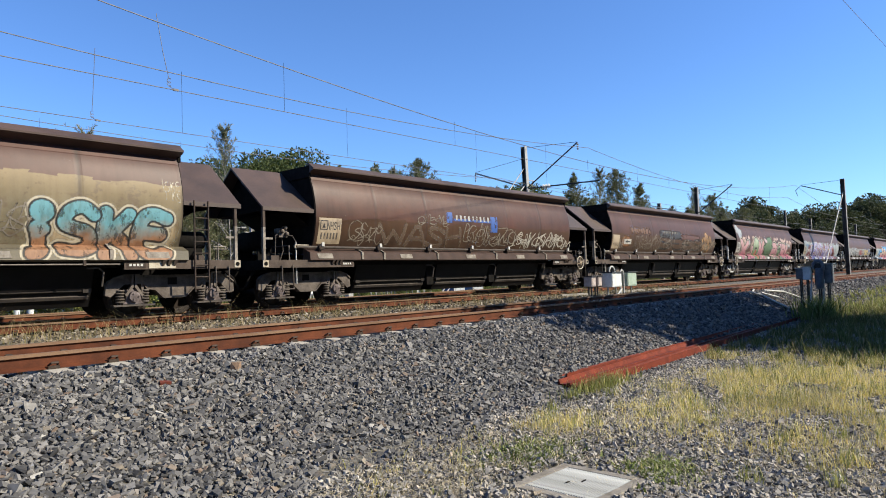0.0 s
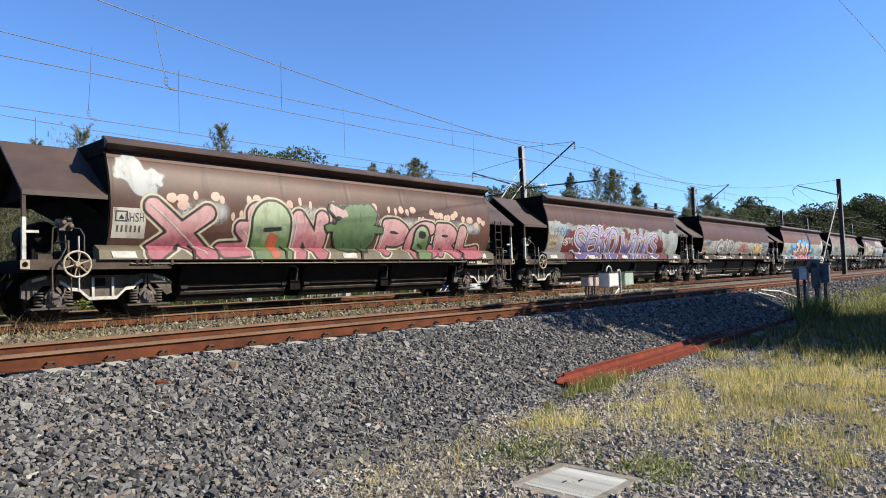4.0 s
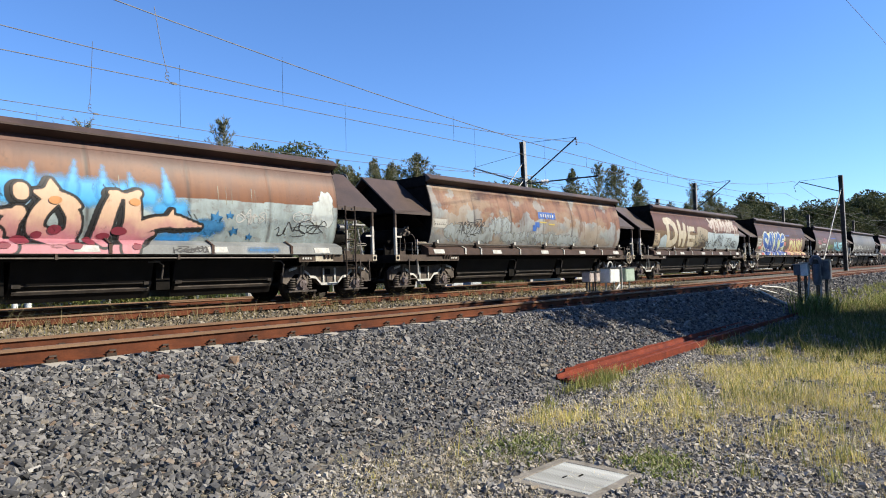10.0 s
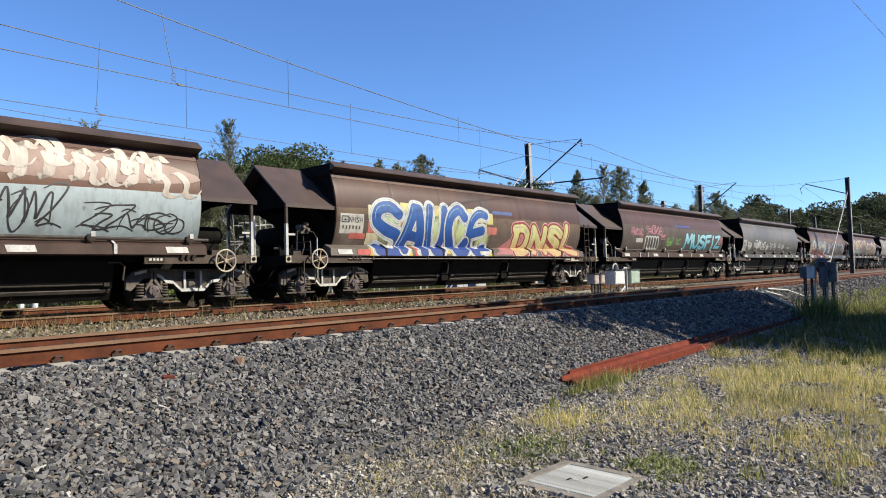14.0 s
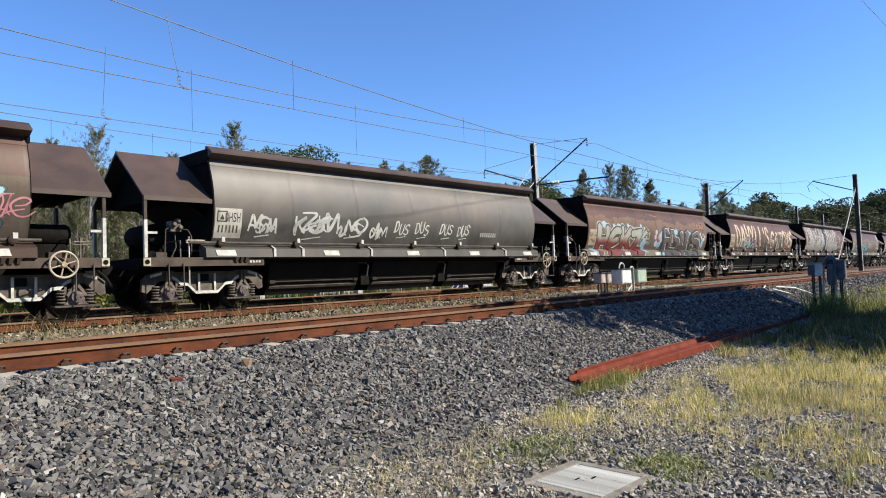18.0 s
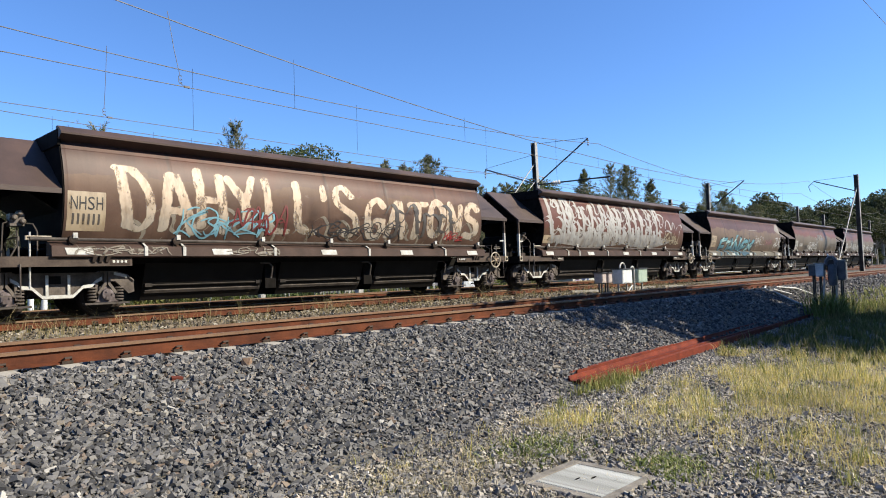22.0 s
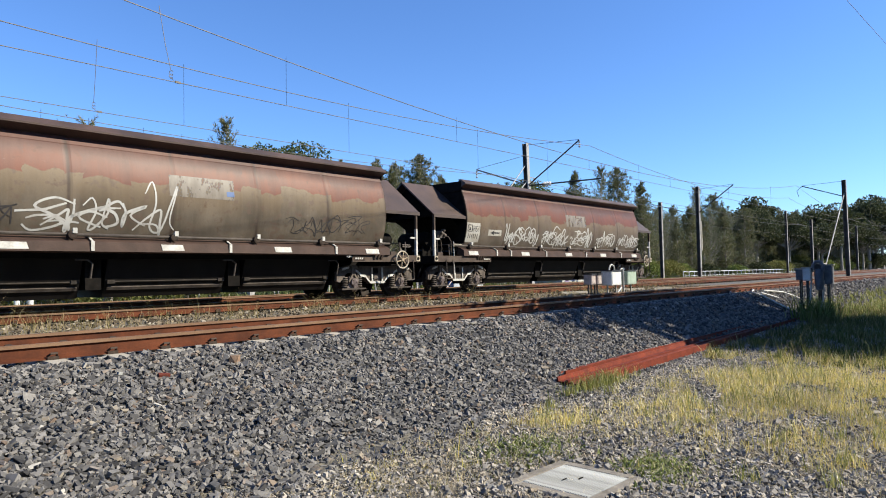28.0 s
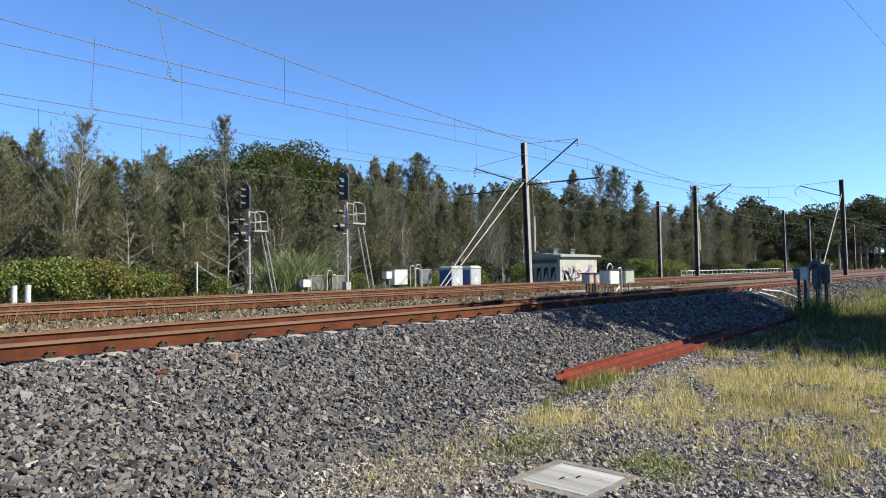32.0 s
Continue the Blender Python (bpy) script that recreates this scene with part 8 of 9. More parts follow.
def make_masts():
    # main mast between the far track and the bushes
    x, y, top = 37.55, 25.4, 9.35
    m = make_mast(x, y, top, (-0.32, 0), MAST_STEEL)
    z = lambda v: v + 0.35
    bm = bmesh.new()
    tube(bm, [(-0.2, -0.1, z(6.55)), (-0.05, -3.95, z(9.05))], 0.045)
    tube(bm, [(-0.3, 0, z(9.25)), (-0.05, -3.95, z(9.08))], 0.014)
    part("cantilever", bm, DARK_STEEL, m, "dark raking arm with its tie")
    bm = bmesh.new()
    insulator(bm, (-0.05, -3.95, z(8.98)), (-0.05, -3.95, z(8.55)), 3, 0.09)
    part("insulator", bm, PORCELAIN, m)
    bm = bmesh.new()
    tube(bm, [(-0.2, -0.1, z(6.5)), (0.0, -5.4, z(6.42))], 0.05)
    tube(bm, [(-0.1, -3.2, z(6.3)), (0.0, -4.6, z(5.8))], 0.02)
    part("registration_arm", bm, DARK_STEEL, m)
    bm = bmesh.new()
    insulator(bm, (-0.18, -1.3, z(6.48)), (-0.18, -1.9, z(6.47)), 3, 0.17)
    part("insulator", bm, PORCELAIN, m)
    bm = bmesh.new()
    tube(bm, [(-0.2, 0.1, z(6.6)), (0.0, 4.5, z(8.15))], 0.06)
    tube(bm, [(-0.28, 0.1, z(8.55)), (0.0, 4.5, z(8.2))], 0.014)
    part("cantilever", bm, MAST_STEEL, m, "pale raking arm with its tie")
    bm = bmesh.new()
    insulator(bm, (0.0, 4.5, z(8.1)), (0.0, 4.5, z(7.5)), 3, 0.09)
    part("insulator", bm, PORCELAIN, m)
    bm = bmesh.new()
    tube(bm, [(-0.1, 1.6, z(6.3)), (0.0, 6.0, z(6.35))], 0.045)
    part("registration_arm", bm, DARK_STEEL, m)
    bm = bmesh.new()
    rod(bm, (0.65, 0, z(2.0)), (0.65, 0, z(4.4)), 0.13, 10)
    rod(bm, (0.65, 0, z(4.4)), (0.55, 0, z(7.1)), 0.02)
    rod(bm, (0.1, 0, z(7.1)), (0.75, 0, z(7.1)), 0.03)
    part("tension_weights", bm, CONCRETE, m, "stack of grey balance weights")
    for xt, zt, xb in ((-0.35, 7.9, -9.2), (-0.25, 6.8, -8.8)):
        bm = bmesh.new()
        tube(bm, [(xt, 0, z(zt)), (xb, 0.0, 0.1)], 0.035)
        part("stay", bm, MAST_STEEL, m)
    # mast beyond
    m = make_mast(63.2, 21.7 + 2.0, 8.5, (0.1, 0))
    bm = bmesh.new()
    tube(bm, [(0, -0.1, z(6.0)), (0.1, -3.3, z(8.35))], 0.05)
    tube(bm, [(0, 0, z(8.2)), (0.1, -3.3, z(8.4))], 0.015)
    part("cantilever", bm, DARK_STEEL, m)
    bm = bmesh.new()
    tube(bm, [(0, 0.1, z(5.8)), (0.1, 5.2, z(7.4))], 0.04)
    part("cantilever", bm, MAST_STEEL, m)
    bm = bmesh.new()
    rod(bm, (0.55, 0, z(2.4)), (0.55, 0, z(5.2)), 0.15, 10)
    part("tension_weights", bm, CONCRETE, m)
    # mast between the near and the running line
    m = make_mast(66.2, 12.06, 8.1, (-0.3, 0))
    bm = bmesh.new()
    tube(bm, [(-0.2, 0.1, z(6.7)), (-0.1, 3.3, z(7.9))], 0.045)
    tube(bm, [(-0.28, 0.1, z(8.0)), (-0.1, 3.3, z(7.95))], 0.014)
    tube(bm, [(-0.1, 3.3, z(7.9)), (-0.1, 3.75, z(7.5)), (-0.1, 3.6, z(7.0))], 0.025)
    part("cantilever", bm, DARK_STEEL, m)
    bm = bmesh.new()
    tube(bm, [(-0.2, 0, z(7.0)), (-8.5, 0.2, 0.1)], 0.04)
    part("stay", bm, MAST_STEEL, m)
    for x, y, top in ((67.7, 29.3, 7.8), (118, 30, 9.9), (102, 22.8, 7.2), (140, 24, 8), (175, 12.5, 8)):
        make_mast(x, y, top, (0, 0))


PORCELAIN = plain("brown_white_insulator", (0.5, 0.48, 0.45), (0.65, 0.63, 0.6), 0.3)


def span(name, y, fz, x0, x1, r, label, n=40):
    bm = bmesh.new()
    tube(bm, [(x0 + (x1 - x0) * i / n, y, fz(x0 + (x1 - x0) * i / n)) for i in range(n + 1)], r, 5)
    return tagged(new(name, mesh_of(name, bm, WIRE, True)), label, "wire", "overhead wires")


def sag(c, base, k, width):
    """Messenger height: the same hanging curve in every span."""
    def fz(x):
        u = (x - c + width / 2) % width - width / 2
        return base + k * u * u
    return fz


PALE_POLE = plain("weathered_pole_wood", (0.12, 0.10, 0.08), (0.22, 0.19, 0.16), 0.9, 0.0, 3.0, 30.0, 0.005, (1, 1, 0.2))


def make_wires():
    m1, m2, m3 = sag(33, 5.93, 0.0019, 66), sag(15, 7.68, 0.0019, 46), sag(18, 6.95, 0.0016, 40)
    c1, c2, c3 = (lambda x: 5.55 - 0.0012 * max(0, x - 5)), (lambda x: 5.76), (lambda x: 5.62)
    for name, y, fz, r, lab in (("messenger_wire", T2, m1, 0.014, "pale stranded messenger wire over the running line"), ("contact_wire", T2, c1, 0.011, "dark contact wire over the running line"),
                                ("messenger_wire", T3, m2, 0.016, "pale stranded messenger wire over the far track"), ("contact_wire", T3, c2, 0.011, "dark contact wire over the far track"),
                                ("messenger_wire", 28.0, m3, 0.014, "thin messenger wire beyond the far track"), ("contact_wire", 28.0, c3, 0.011, "thin contact wire beyond the far track")):
        span(name, y, fz, -60, 240, r, lab, 150)
    # droppers
    for y, fm, fc, xs, r in ((T2, m1, c1, (11.2, 18.7, 28.5, 38, 48, 58), 0.006), (T3, m2, c2, (10.8, 17.95, 26.5, 33, 45, 55), 0.006), (28.0, m3, c3, (8.7, 10.4, 12.6, 14.3, 30, 42, 52), 0.006)):
        for x in xs:
            bm = bmesh.new()
            rod(bm, (x, y, fm(x) + 0.12), (x, y, fc(x)), r, 4)
            tagged(new("dropper", mesh_of("dropper", bm, DARK_STEEL)), "thin vertical dropper between the wires", "wire", "droppers")
    # looped jumpers
    for y, fm, fc, x, dx in ((T2, m1, c1, 7.5, 0.3), (T3, m2, c2, 8.05, -0.1)):
        bm = bmesh.new()
        za, zb = fm(x) + 0.2, fc(x)
        pts = [(x, y, za), (x + dx * 0.5, y, za - (za - zb) * 0.5), (x + dx, y, zb + 0.25)]
        for i in range(13):
            pts.append((x + dx + 0.05 * math.cos(i * 1.2), y, zb + 0.25 - 0.016 * i + 0.04 * math.sin(i * 1.2)))
        pts += [(x + dx + 0.08, y, zb + 0.02), (x + dx + 0.2, y, zb)]
        tube(bm, pts, 0.008, 5)
        box(bm, x + dx + 0.1, x + dx + 0.24, y - 0.02, y + 0.02, zb - 0.02, zb + 0.03)
        tagged(new("jumper", mesh_of("jumper", bm, WIRE)), "coiled electrical jumper between the wires", "wire", "jumpers")
    # lone cable across the sky
    bm = bmesh.new()
    tube(bm, [(-30, 3.3, 6.85), (0, 4.6, 9.2), (20, 5, 10.9), (35.1, 6, 12.9), (46.95, 6, 13.65), (80, 6.3, 15.0)], 0.012, 5)
    tagged(new("power_cable", mesh_of("power_cable", bm, WIRE)), "thin dark cable high above the line", "wire")
    for x, y, z in ((-30, 3.3, 6.9), (80, 6.3, 15.05)):
        p = thing("cable_pole", pose(x, y, -1.2), "plain wooden pole that carries the high cable", "pole", "cable poles")
        bm = bmesh.new()
        rod(bm, (0, 0, 0), (0, 0, z + 1.2), 0.17, 10, 0.11)
        part("pole", bm, PALE_POLE, p, "weathered grey wooden pole")
        bm = bmesh.new()
        box(bm, -0.05, 0.05, -0.6, 0.6, z + 0.75, z + 0.87)
        part("crossarm", bm, PALE_POLE, p)


# ---- signals ----
def make_signal(x, y, z0, post, head, lit=False):
    s = thing("signal", pose(x, y, z0), "black railway signal on a galvanised post with ladder and platform", "signal", "railway signals")
    bm = bmesh.new()
    rod(bm, (0, 0, 0), (0, 0, post), 0.075, 10)
    part("post", bm, MAST_STEEL, s, smooth=True)
    bm = bmesh.new()
    box(bm, -0.2, 0.12, -0.15, 0.15, 0, 0.62)
    part("base_box", bm, MAST_STEEL, s)
    bm = bmesh.new()
    out = []
    for i in range(17):
        a = math.pi * i / 16
        out.append((0.33 * math.cos(a), post + head - 0.33 + 0.33 * math.sin(a)))
    out += [(-0.33, post + 0.1), (0.33, post + 0.1)]
    plate(bm, out, -0.10, 0.02)
    hd = part("backboard", bm, SIGNAL_BLACK, s, "black rounded backboard", at=pose(-0.12, 0, 0, 0, 0, -82))
    for i in range(3):
        zc = post + 0.38 + i * 0.38
        bm = bmesh.new()
        ring_pts = [(0.13 * math.cos(math.pi * (0.0 + k / 10)), 0.13 * math.sin(math.pi * (0.0 + k / 10))) for k in range(11)]
        loft(bm, [[(px_, yy, zc + pz_ - 0.02) for px_, pz_ in ring_pts] + [(px_ * 0.9, yy, zc + pz_ * 0.9 - 0.02) for px_, pz_ in reversed(ring_pts)] for yy in (-0.10, -0.52)])
        part("lamp_hood", bm, HOODS, hd)
        bm = bmesh.new()
        lathe(bm, [(0.105, -0.13), (0.105, -0.10)], (0, 0, zc), 14)
        part("lens", bm, LENS_GREEN if lit and i == 2 else LENS, hd, "green lit lens" if lit and i == 2 else "dark lens")
    for zc, r in ((post - 0.55, 0.12), (post - 1.35, 0.24)):
        bm = bmesh.new()
        lathe(bm, [(r * 0.4, -0.3), (r, -0.28), (r, 0.0), (r * 0.5, 0.05)], (0, 0, 0), 14)
        rod(bm, (0, -0.28, 0.02), (0, -0.62, 0.0), r * 0.42, 10, r * 0.36)
        part("lower_lamp", bm, SIGNAL_BLACK, s, "round black lower lamp with its hood", True, pose(-0.35, -0.05, zc, 0, 0, -96))
        bm = bmesh.new()
        rod(bm, (0, 0, zc - r - 0.1), (-0.4, -0.1, zc - r - 0.1), 0.03)
        part("bracket", bm, MAST_STEEL, s)
    bm = bmesh.new()
    for dx, dz in ((-0.16, 1.55), (0.16, 1.55)):
        rod(bm, (dx, -0.08, dz), (dx, -0.08, dz + 0.42), 0.025)
    for dz in (1.55, 1.97):
        rod(bm, (-0.16, -0.08, dz), (0.16, -0.08, dz), 0.025)
    part("telephone_frame", bm, MAST_STEEL, s)
    bm = bmesh.new()
    zp = post - 1.1
    box(bm, 0.12, 1.02, -0.35, 0.35, zp - 0.08, zp)
    part("platform", bm, MAST_STEEL, s)
    for yy in (-0.35, 0.35):
        bm = bmesh.new()
        tube(bm, [(0.18, yy, zp), (0.16, yy, zp + 0.95), (0.3, yy, zp + 1.08), (0.82, yy, zp + 1.05), (0.97, yy, zp + 0.88), (1.02, yy, zp)], 0.032)
        tube(bm, [(0.17, yy, zp + 0.5), (1.0, yy, zp + 0.5)], 0.024)
        part("guard_rail", bm, MAST_STEEL, s)
    bm = bmesh.new()
    for yy in (-0.2, 0.2):
        tube(bm, [(0.9, yy, zp), (1.75, yy, 0.0)], 0.04)
    for i in range(9):
        u = (i + 0.5) / 9
        rod(bm, (0.9 + 0.85 * u, -0.2, zp * (1 - u)), (0.9 + 0.85 * u, 0.2, zp * (1 - u)), 0.016)
    part("ladder", bm, MAST_STEEL, s)
    return s


SIGNAL_BLACK = plain("signal_black", (0.012, 0.012, 0.013), (0.022, 0.022, 0.024), 0.5)
HOODS = plain("dusty_grey_hood", (0.035, 0.035, 0.038), (0.075, 0.075, 0.08), 0.6)
LENS_GREEN, lt, ls = bsdf("green_lens")
ls.inputs["Base Color"].default_value = (0.05, 0.4, 0.3, 1)
ls.inputs["Emission Color"].default_value = (0.1, 0.9, 0.6, 1)
ls.inputs["Emission Strength"].default_value = 0.3
LENS = plain("dark_lens", (0.02, 0.02, 0.02), (0.03, 0.03, 0.03), 0.1)


# ---- cabinets, hut and small trackside things ----
def cabinet(x, y, z0, w, d, h, legs, material, label, rz=0.0, lid=None, foot=None):
    c = thing("relay_cabinet", pose(x, y, z0, 0, 0, rz), label, "cabinet", "trackside cabinets")
    bm = bmesh.new()
    box(bm, -w / 2, w / 2, -d / 2, d / 2, legs, legs + h)
    bmesh.ops.bevel(bm, geom=bm.edges[:], offset=0.012, segments=1, affect="EDGES")
    part("case", bm, material, c)
    bm = bmesh.new()
    box(bm, -w / 2 - 0.03, w / 2 + 0.03, -d / 2 - 0.04, d / 2 + 0.04, legs + h, legs + h + 0.035)
    part("cap", bm, lid or MAST_STEEL, c)
    bm = bmesh.new()
    box(bm, -w / 2 + 0.03, w / 2 - 0.03, -d / 2 - 0.012, -d / 2, legs + 0.04, legs + h - 0.04)
    part("door", bm, material, c)
    for sx in (-1, 1):
        bm = bmesh.new()
        rod(bm, (sx * (w / 2 - 0.06), 0, 0), (sx * (w / 2 - 0.06), 0, legs), 0.03)
        part("leg", bm, foot or MAST_STEEL, c)
    return c


CAB_WHITE = plain("white_cabinet_paint", (0.60, 0.61, 0.60), (0.74, 0.75, 0.74), 0.5)
CAB_GREEN = plain("pale_green_cabinet_paint", (0.30, 0.38, 0.30), (0.40, 0.48, 0.40), 0.5)
CAB_PINK = plain("faded_pinkish_cabinet_paint", (0.34, 0.28, 0.26), (0.48, 0.41, 0.38), 0.6)
CAB_GREY = plain("dull_grey_cabinet_paint", (0.095, 0.095, 0.105), (0.175, 0.175, 0.19), 0.55)
CAB_BLUE = plain("blue_grey_cabinet_paint", (0.055, 0.062, 0.078), (0.105, 0.115, 0.14), 0.55)
CONDUIT = plain("white_plastic_conduit", (0.40, 0.39, 0.36), (0.58, 0.57, 0.53), 0.5)
HUT_WALL = plain("cream_hut_wall", (0.38, 0.385, 0.34), (0.50, 0.50, 0.45), 0.8, 0.0, 1.0)
HUT_ROOF = plain("pale_green_roof", (0.30, 0.34, 0.27), (0.38, 0.42, 0.34), 0.6)
TOILET_BLUE = plain("blue_plastic", (0.02, 0.09, 0.32), (0.03, 0.13, 0.40), 0.45)
TOILET_WHITE = plain("white_plastic", (0.36, 0.38, 0.40), (0.48, 0.50, 0.52), 0.45)


def conduit(pts, label="bent white plastic cable conduit"):
    bm = bmesh.new()
    tube(bm, pts, 0.028, 8)
    tagged(new("conduit", mesh_of("conduit", bm, CONDUIT, True)), label, "conduit", "cable conduits")


def arc(x, y, z, r, z_low, dx=0.0):
    pts = [(x - r, y, z_low)]
    pts += [(x - r * math.cos(a * math.pi / 8) + dx * a / 8, y, z + r * math.sin(a * math.pi / 8)) for a in range(9)]
    return pts + [(x + r + dx, y, z_low)]


def make_trackside():
    # white and green cases between the tracks
    cabinet(20.55, 11.5, -0.27, 0.30, 0.3, 0.34, 0.45, CAB_PINK, "small faded pinkish junction box on dark legs beside the track", lid=DARK_STEEL, foot=DARK_STEEL)
    cabinet(20.98, 11.5, -0.27, 0.28, 0.3, 0.34, 0.45, CAB_PINK, "small faded pinkish junction box on dark legs beside the track", lid=DARK_STEEL, foot=DARK_STEEL)
    cabinet(21.75, 11.3, -0.27, 0.72, 0.4, 0.50, 0.40, CAB_WHITE, "white relay cabinet on legs between the tracks", lid=DARK_STEEL)
    cabinet(22.95, 11.3, -0.27, 0.72, 0.4, 0.50, 0.40, CAB_GREEN, "pale green relay cabinet on legs between the tracks", lid=DARK_STEEL)
    conduit(arc(21.7, 11.25, 0.66, 0.2, 0.3))
    conduit(arc(22.35, 11.2, 0.6, 0.12, -0.25))
    conduit([(21.9, 11.0, 0.05), (21.6, 10.9, 0.0), (21.2, 10.8, -0.12), (21.0, 10.7, -0.26)])
    # grey boxes on posts in the weeds
    cabinet(24.0, 5.72, -0.80, 0.30, 0.24, 0.34, 1.02, CAB_BLUE, "blue grey junction box on a post in weeds", foot=DARK_STEEL)
    cabinet(23.7, 5.46, -0.92, 0.26, 0.22, 0.40, 1.12, CAB_WHITE, "small pale junction box on a post in weeds", foot=DARK_STEEL)
    cabinet(24.1, 5.20, -1.02, 0.40, 0.22, 0.68, 1.06, DARK_STEEL, "tall black relay case on legs in weeds", foot=DARK_STEEL)
    cabinet(24.0, 4.93, -1.05, 0.32, 0.24, 0.60, 1.12, CAB_GREY, "grey relay case on legs in weeds", foot=DARK_STEEL)
    bm = bmesh.new()
    lathe(bm, [(0.03, -0.13), (0.11, -0.12), (0.12, 0.0), (0.12, 0.5), (0.10, 0.53)], (0, 0, 0), 12)
    ob = new("cable_drum", mesh_of("cable_drum", bm, CAB_BLUE, True))
    ob.matrix_basis = pose(23.6, 5.10, 0.04, 90, 0, 0)
    tagged(ob, "grey cylindrical cable terminal fixed to a relay case", "terminal")
    bm = bmesh.new()
    tube(bm, [(23.7, 5.0, 0.5), (23.7, 5.02, 0.70), (23.7, 5.1, 0.80), (23.7, 5.2, 0.80), (23.7, 5.28, 0.70), (23.7, 5.3, 0.55)], 0.055, 8)
    tagged(new("conduit", mesh_of("conduit", bm, CAB_GREY, True)), "grey looped cable conduit on a relay case", "conduit", "cable conduits")
    for y, dx in ((5.36, 0.0), (5.02, 0.1)):
        conduit([(23.75, y, 0.2), (23.6 + dx, y + 0.02, -0.4), (23.3 + dx, y + 0.12, -0.98)])
    # pale pipes lying down the bank
    for pts in (((26.9, 8.3, -0.16), (25.0, 7.5, -0.13), (23.8, 7.2, -0.17)), ((23.0, 7.05, -0.14), (23.4, 6.75, -0.27), (23.3, 6.3, -0.50), (23.3, 5.9, -0.70)),
                ((24.6, 7.05, -0.14), (26.0, 6.8, -0.24), (26.4, 6.3, -0.50)), ((23.8, 6.9, -0.2), (24.3, 6.5, -0.38)), ((25.4, 8.4, -0.16), (22.6, 7.5, -0.15))):
        conduit(pts, "pale conduit lying down the ballast bank")
    for x, y, L in ((26.5, 13.0, 1.6), (22.5, 13.3, 1.2), (28.0, 12.2, 1.0)):
        bm = bmesh.new()
        box(bm, -L / 2, L / 2, -0.1, 0.1, 0.0, 0.1)
        ob = new("broken_sleeper", mesh_of("broken_sleeper", bm, CONCRETE))
        ob.matrix_basis = pose(x, y, -0.22, 0, 0, -25)
        tagged(ob, "pale concrete trough piece lying beside the track", "concrete piece", "loose concrete pieces")
    # cases beyond the far track
    cabinet(24.35, 32.5, -0.75, 0.55, 0.4, 0.45, 0.70, CAB_WHITE, "small white relay case beyond the far track")
    for x in (24.95, 26.05, 27.0):
        conduit([(x, 32.7, -0.7), (x, 32.7, 0.62)], "white upright cable pipe between the relay cases")
    cabinet(25.4, 33.0, -0.75, 1.3, 0.5, 0.85, 0.5, CAB_GREY, "grey relay case beyond the far track")
    cabinet(27.3, 33.0, -0.75, 1.3, 0.5, 0.85, 0.5, CAB_GREY, "grey relay case beyond the far track")
    conduit(arc(26.3, 32.6, 0.75, 0.2, -0.5))
    conduit(arc(26.6, 32.5, 0.5, 0.16, -0.6))
    cabinet(29.1, 30.4, -0.6, 0.5, 0.4, 0.45, 0.95, CAB_WHITE, "white box on a post beyond the far track")
    cabinet(30.3, 30.6, -0.6, 1.2, 0.5, 0.95, 0.55, CAB_WHITE, "white relay case beyond the far track")
    cabinet(32.6, 30.6, -0.6, 1.2, 0.5, 0.95, 0.55, CAB_GREY, "grey relay case beyond the far track")
    conduit(arc(31.2, 30.2, 0.95, 0.22, -0.4))
    conduit(arc(31.75, 30.2, 1.0, 0.25, -0.4))
    conduit(arc(31.5, 30.0, 0.7, 0.3, -0.5))
    conduit([(32.0, 30.1, -0.5), (32.0, 30.1, 0.9)], "white upright cable pipe between the relay cases")
    # equipment hut
    h = thing("equipment_hut", pose(50.6, 31.0, -0.6), "small cream equipment hut with pale green roof and graffiti", "hut")
    bm = bmesh.new()
    box(bm, 0, 6.6, 0, 3.6, 0, 2.5)
    part("hut_body", bm, HUT_WALL, h)
    bm = bmesh.new()
    loft(bm, [[(-0.3, y, z) for y, z in ((-0.3, 2.5), (-0.3, 2.66), (1.8, 2.85), (3.9, 2.66), (3.9, 2.5))], [(6.9, y, z) for y, z in ((-0.3, 2.5), (-0.3, 2.66), (1.8, 2.85), (3.9, 2.66), (3.9, 2.5))]])
    part("roof", bm, HUT_ROOF, h)
    for x in (1.6, 4.6):
        bm = bmesh.new()
        box(bm, x - 0.35, x + 0.35, 1.4, 2.0, 2.8, 3.2)
        box(bm, x - 0.45, x + 0.45, 1.3, 2.1, 3.2, 3.28)
        part("roof_vent", bm, CAB_GREY, h)
    bm = bmesh.new()
    box(bm, -0.012, 0, 0.6, 1.4, 0.1, 2.1)
    part("door", bm, HUT_ROOF, h)
    bm = bmesh.new()
    box(bm, -0.02, 0, 0.3, 3.2, 1.95, 2.3)
    part("painted_band", bm, BLUE_MARK, h, "dark blue painted band")
    rnd = random.Random(4)
    for i, c in enumerate(((0.30, 0.05, 0.06), (0.05, 0.10, 0.30), (0.35, 0.25, 0.45), (0.6, 0.6, 0.62))):
        for j in range(7):
            x, z = rnd.uniform(0.4, 5.8), rnd.uniform(0.6, 1.8)
            pts = [(x + rnd.uniform(-0.45, 0.45), z + rnd.uniform(-0.4, 0.4)) for _ in range(4)]
            bm = bmesh.new()
            bm.faces.new([bm.verts.new((u, -0.006 - 0.003 * i - 0.0003 * j, v)) for u, v in ribbon([pts[0], pts[1], ((pts[1][0] + pts[2][0]) / 2, pts[1][1]), pts[2], pts[3]], 0.13)])
            bmesh.ops.triangulate(bm, faces=bm.faces[:])
            part("graffiti", bm, spray(c), h)
